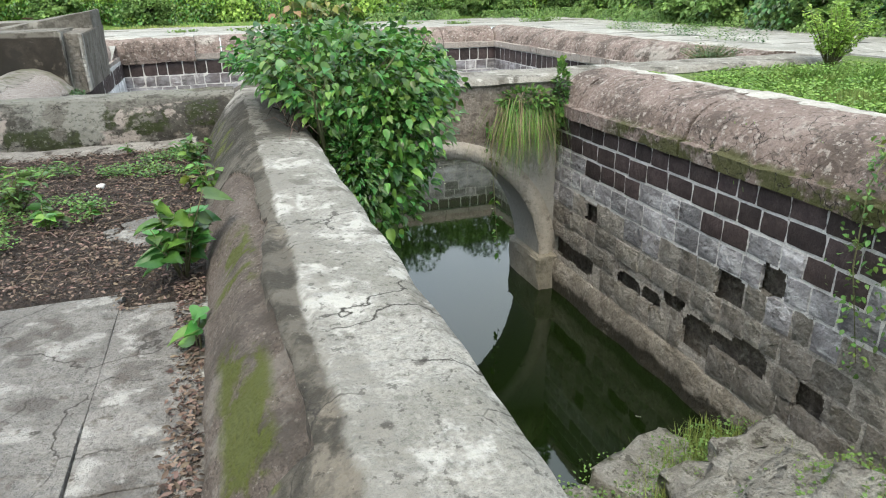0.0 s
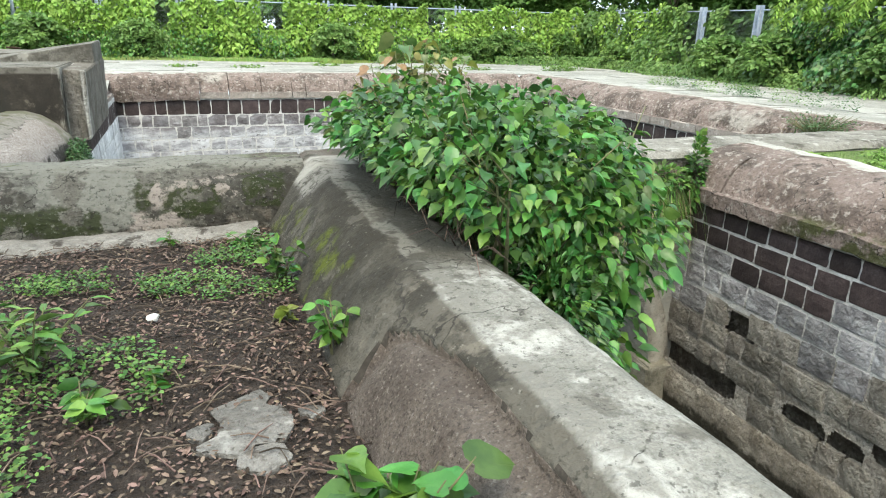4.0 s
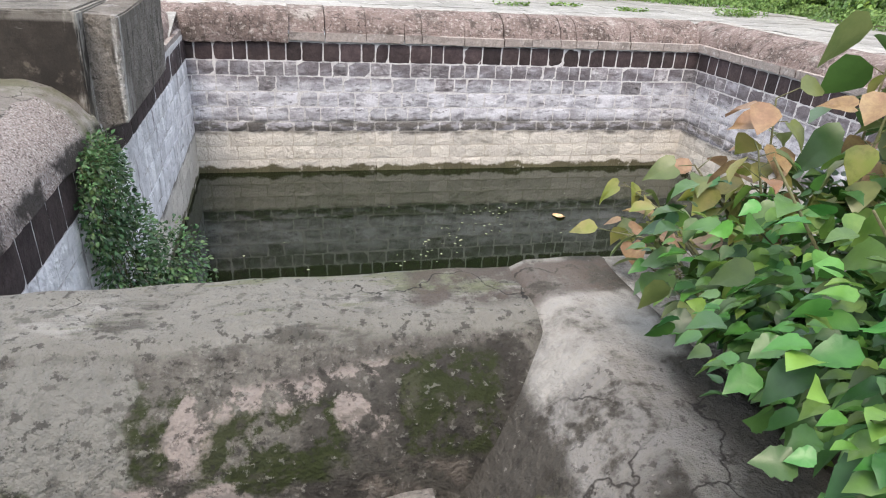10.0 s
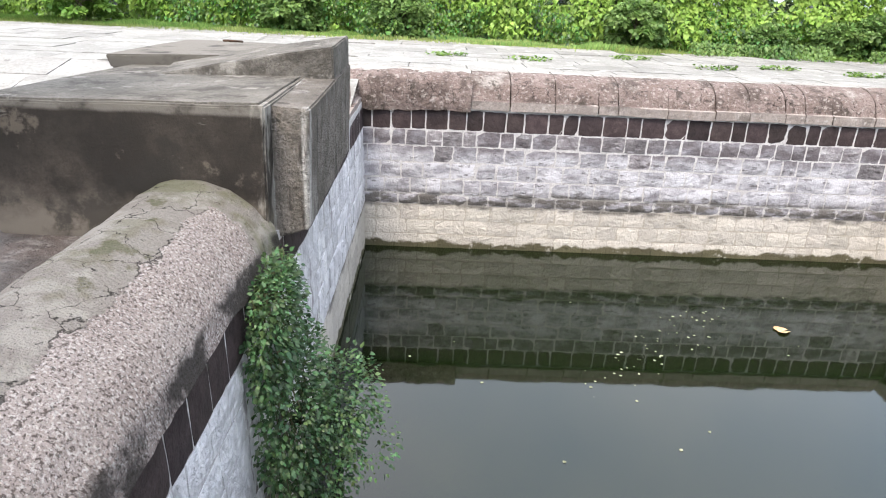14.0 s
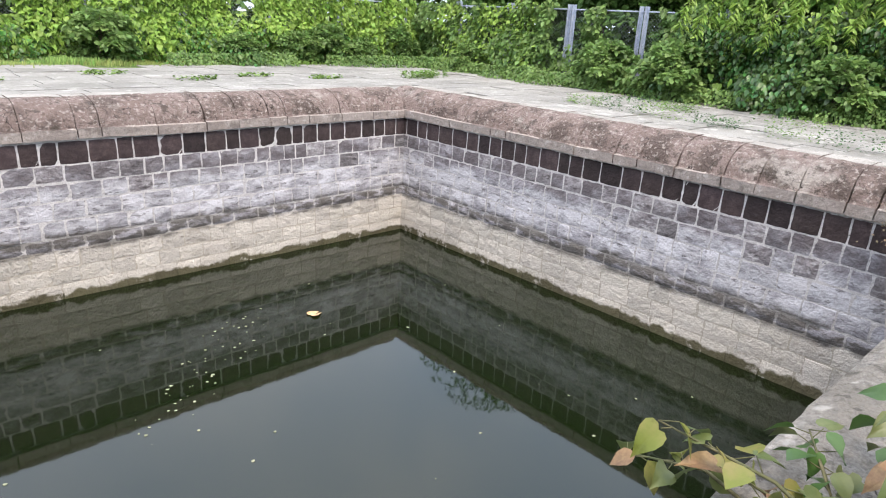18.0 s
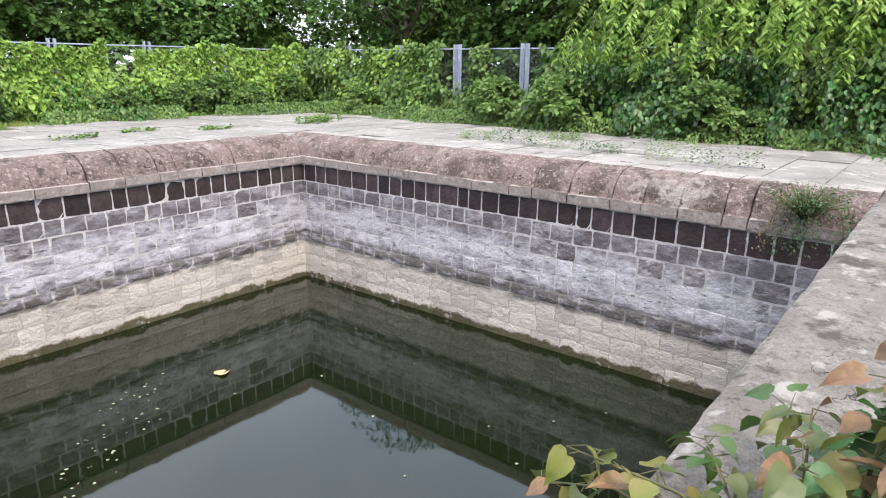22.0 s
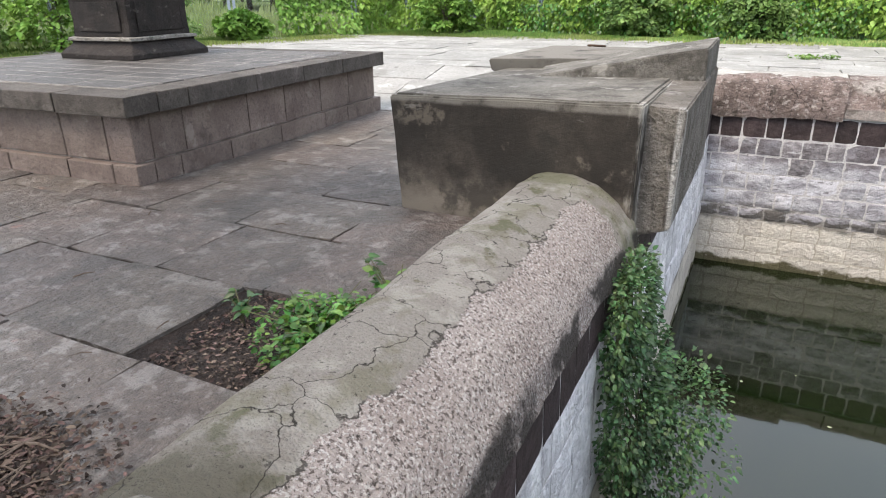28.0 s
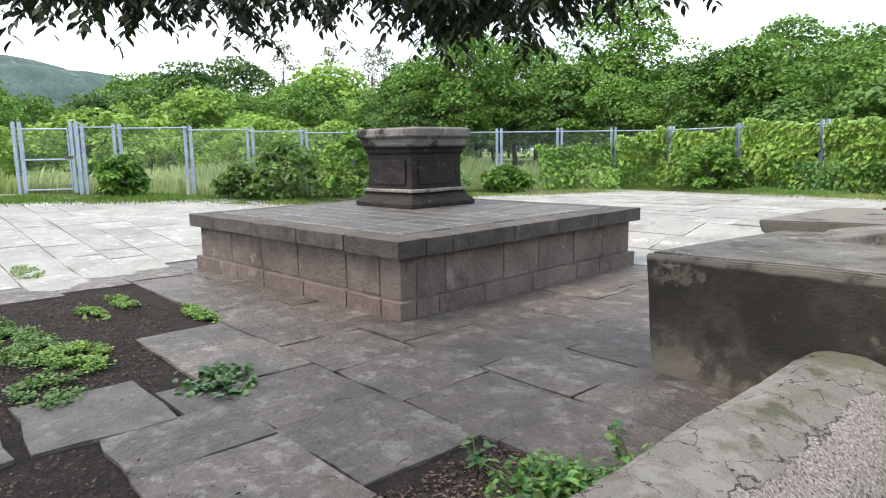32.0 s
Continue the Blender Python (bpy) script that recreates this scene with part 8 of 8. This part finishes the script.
floaters()

bm = bmesh.new()
bmesh.ops.create_icosphere(bm, subdivisions=2, radius=0.028)
for v in bm.verts:
    v.co = Vector((v.co.x * 1.2, v.co.y, v.co.z * 0.7)) + noise.noise_vector(v.co * 30) * 0.012
scrap = part("paper_scrap", bm, M_WHITE, None, "", True, pose(-0.745, -1.57, 0.025))
tagged(scrap, "crumpled white paper scrap lying on the soil", "litter")


# ---- neem branch overhead and far hill ----
def neem():
    rng = np.random.default_rng(88)
    rnd = random.Random(88)
    t = thing("neem_tree", "neem tree with drooping dark leaves over the terrace", "tree", (-4.6, -3.2, 0))
    bm = bmesh.new()
    tube(bm, [(0, 0, -0.1), (0.05, 0.05, 1.2), (0.0, 0.1, 2.6), (0.1, 0.3, 4.4)], [0.17, 0.14, 0.12, 0.05], 9)
    cs, ds = [], []
    ends = []
    for k in range(64):
        u = (k + rnd.uniform(-0.4, 0.4)) / 63
        if 0.40 < u < 0.45 or 0.80 < u < 0.86:
            continue
        bend = math.sin(u * 1.65)
        ends.append(Vector((-1.1 + 2.4 * u * u + rnd.uniform(-0.35, 0.2), 3.75 + 3.3 * bend + rnd.uniform(-0.2, 0.3), rnd.uniform(2.64, 2.92) if u < 0.36 else rnd.uniform(2.82, 3.08))))
    for k in range(15):
        u = ((k * 4) % 15) / 14
        ends.append(Vector((-0.55 + 0.72 * u - 0.25 * (k % 2), 6.35 + 0.62 * u + 0.3 * (k % 2), 2.66 + 0.5 * (u - 0.5) ** 2 + rnd.uniform(-0.04, 0.12))))
    limbs = []
    for k in range(8):
        m = ends[min(len(ends) - 1, 3 + k * 7)]
        s0 = Vector((0.02, 0.15, 2.3 + 0.25 * k))
        fork = s0.lerp(m, 0.6) + Vector((0, 0, 0.75))
        tube(bm, [tuple(s0), tuple(s0.lerp(fork, 0.5) + Vector((0, 0, 0.2))), tuple(fork)], [0.07, 0.05, 0.03], 6)
        limbs.append(fork)
    for k in range(9):
        an = 3.4 + k * 0.42
        s0 = Vector((0.05, 0.2, 3.0 + 0.12 * k))
        fork = s0 + Vector((1.7 * math.cos(an), 1.7 * math.sin(an), 0.9))
        tube(bm, [tuple(s0), tuple(s0.lerp(fork, 0.5) + Vector((0, 0, 0.2))), tuple(fork)], [0.06, 0.04, 0.015], 6)
        for q in range(260):
            p = fork + Vector((rnd.gauss(0, 0.55), rnd.gauss(0, 0.55), rnd.gauss(0.1, 0.4)))
            cs.append(tuple(p))
            ds.append((rnd.uniform(-1, 1), rnd.uniform(-1, 1), -0.7))
    # Unseen crown clumps, added overhead to shade the paving and soil below.
    for k in range(14):
        fork = Vector((-3.2 + 0.36 * k, 0.6 + 3.6 * ((k * 0.618) % 1), 4.0 + 0.5 * ((k * 0.37) % 1)))
        s0 = Vector((0.05, 0.2, 3.2))
        tube(bm, [tuple(s0), tuple(s0.lerp(fork, 0.5) + Vector((0, 0, 0.25))), tuple(fork)], [0.05, 0.035, 0.012], 6)
        for q in range(260):
            p = fork + Vector((rnd.gauss(0, 0.5), rnd.gauss(0, 0.5), abs(rnd.gauss(0.1, 0.35))))
            cs.append(tuple(p))
            ds.append((rnd.uniform(-1, 1), rnd.uniform(-1, 1), -0.5))
    for e in ends:
        s0 = min(limbs, key=lambda f: (f - e).length)
        mid = s0.lerp(e, 0.5) + Vector((0, 0, 0.25))
        tube(bm, [tuple(s0), tuple(mid), tuple(e)], [0.02, 0.012, 0.005], 5)
        for q in range(7):
            b = e + Vector((rnd.uniform(-0.3, 0.3), rnd.uniform(-0.35, 0.35), rnd.uniform(-0.05, 0.2)))
            L = rnd.uniform(0.2, 0.5)
            an = rnd.uniform(0, 6.28)
            tip = b + Vector((L * 0.6 * math.cos(an), L * 0.6 * math.sin(an), -L * 0.75))
            tube(bm, [tuple(e), tuple(b), tuple(tip)], [0.004, 0.003, 0.0015], 4)
            for w in range(12):
                p = b.lerp(tip, (w + 1) / 12)
                sd = 1 if w % 2 else -1
                cs.append(tuple(p))
                ds.append((sd * -math.sin(an) + 0.5 * math.cos(an), sd * math.cos(an) + 0.5 * math.sin(an), -0.7))
    part("trunk", bm, M_BARK, t, "", True)
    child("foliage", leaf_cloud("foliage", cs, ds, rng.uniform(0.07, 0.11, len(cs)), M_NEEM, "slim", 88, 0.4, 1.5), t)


neem()

verts, faces = [], []
for j in range(25):
    for i in range(41):
        u, v = i / 40 - 0.5, j / 24 - 0.5
        h = 60 * max(0, 1 - (2 * u) ** 2) ** 1.3 * max(0, 1 - (2 * v) ** 2) * (1 + 0.35 * noise.noise((u * 5, v * 5, 1))) + 3 * noise.noise((u * 22, v * 22, 3))
        verts.append((-380 + v * 200, -5 + u * 440, h - 2))
for j in range(24):
    for i in range(40):
        a = j * 41 + i
        faces.append((a, a + 1, a + 42, a + 41))
tagged(new("backdrop_hill", mesh_of("backdrop_hill", verts, faces, M_HILL, True)), "low green hill on the horizon with haze painted into its colour", "hill", kind="structure")
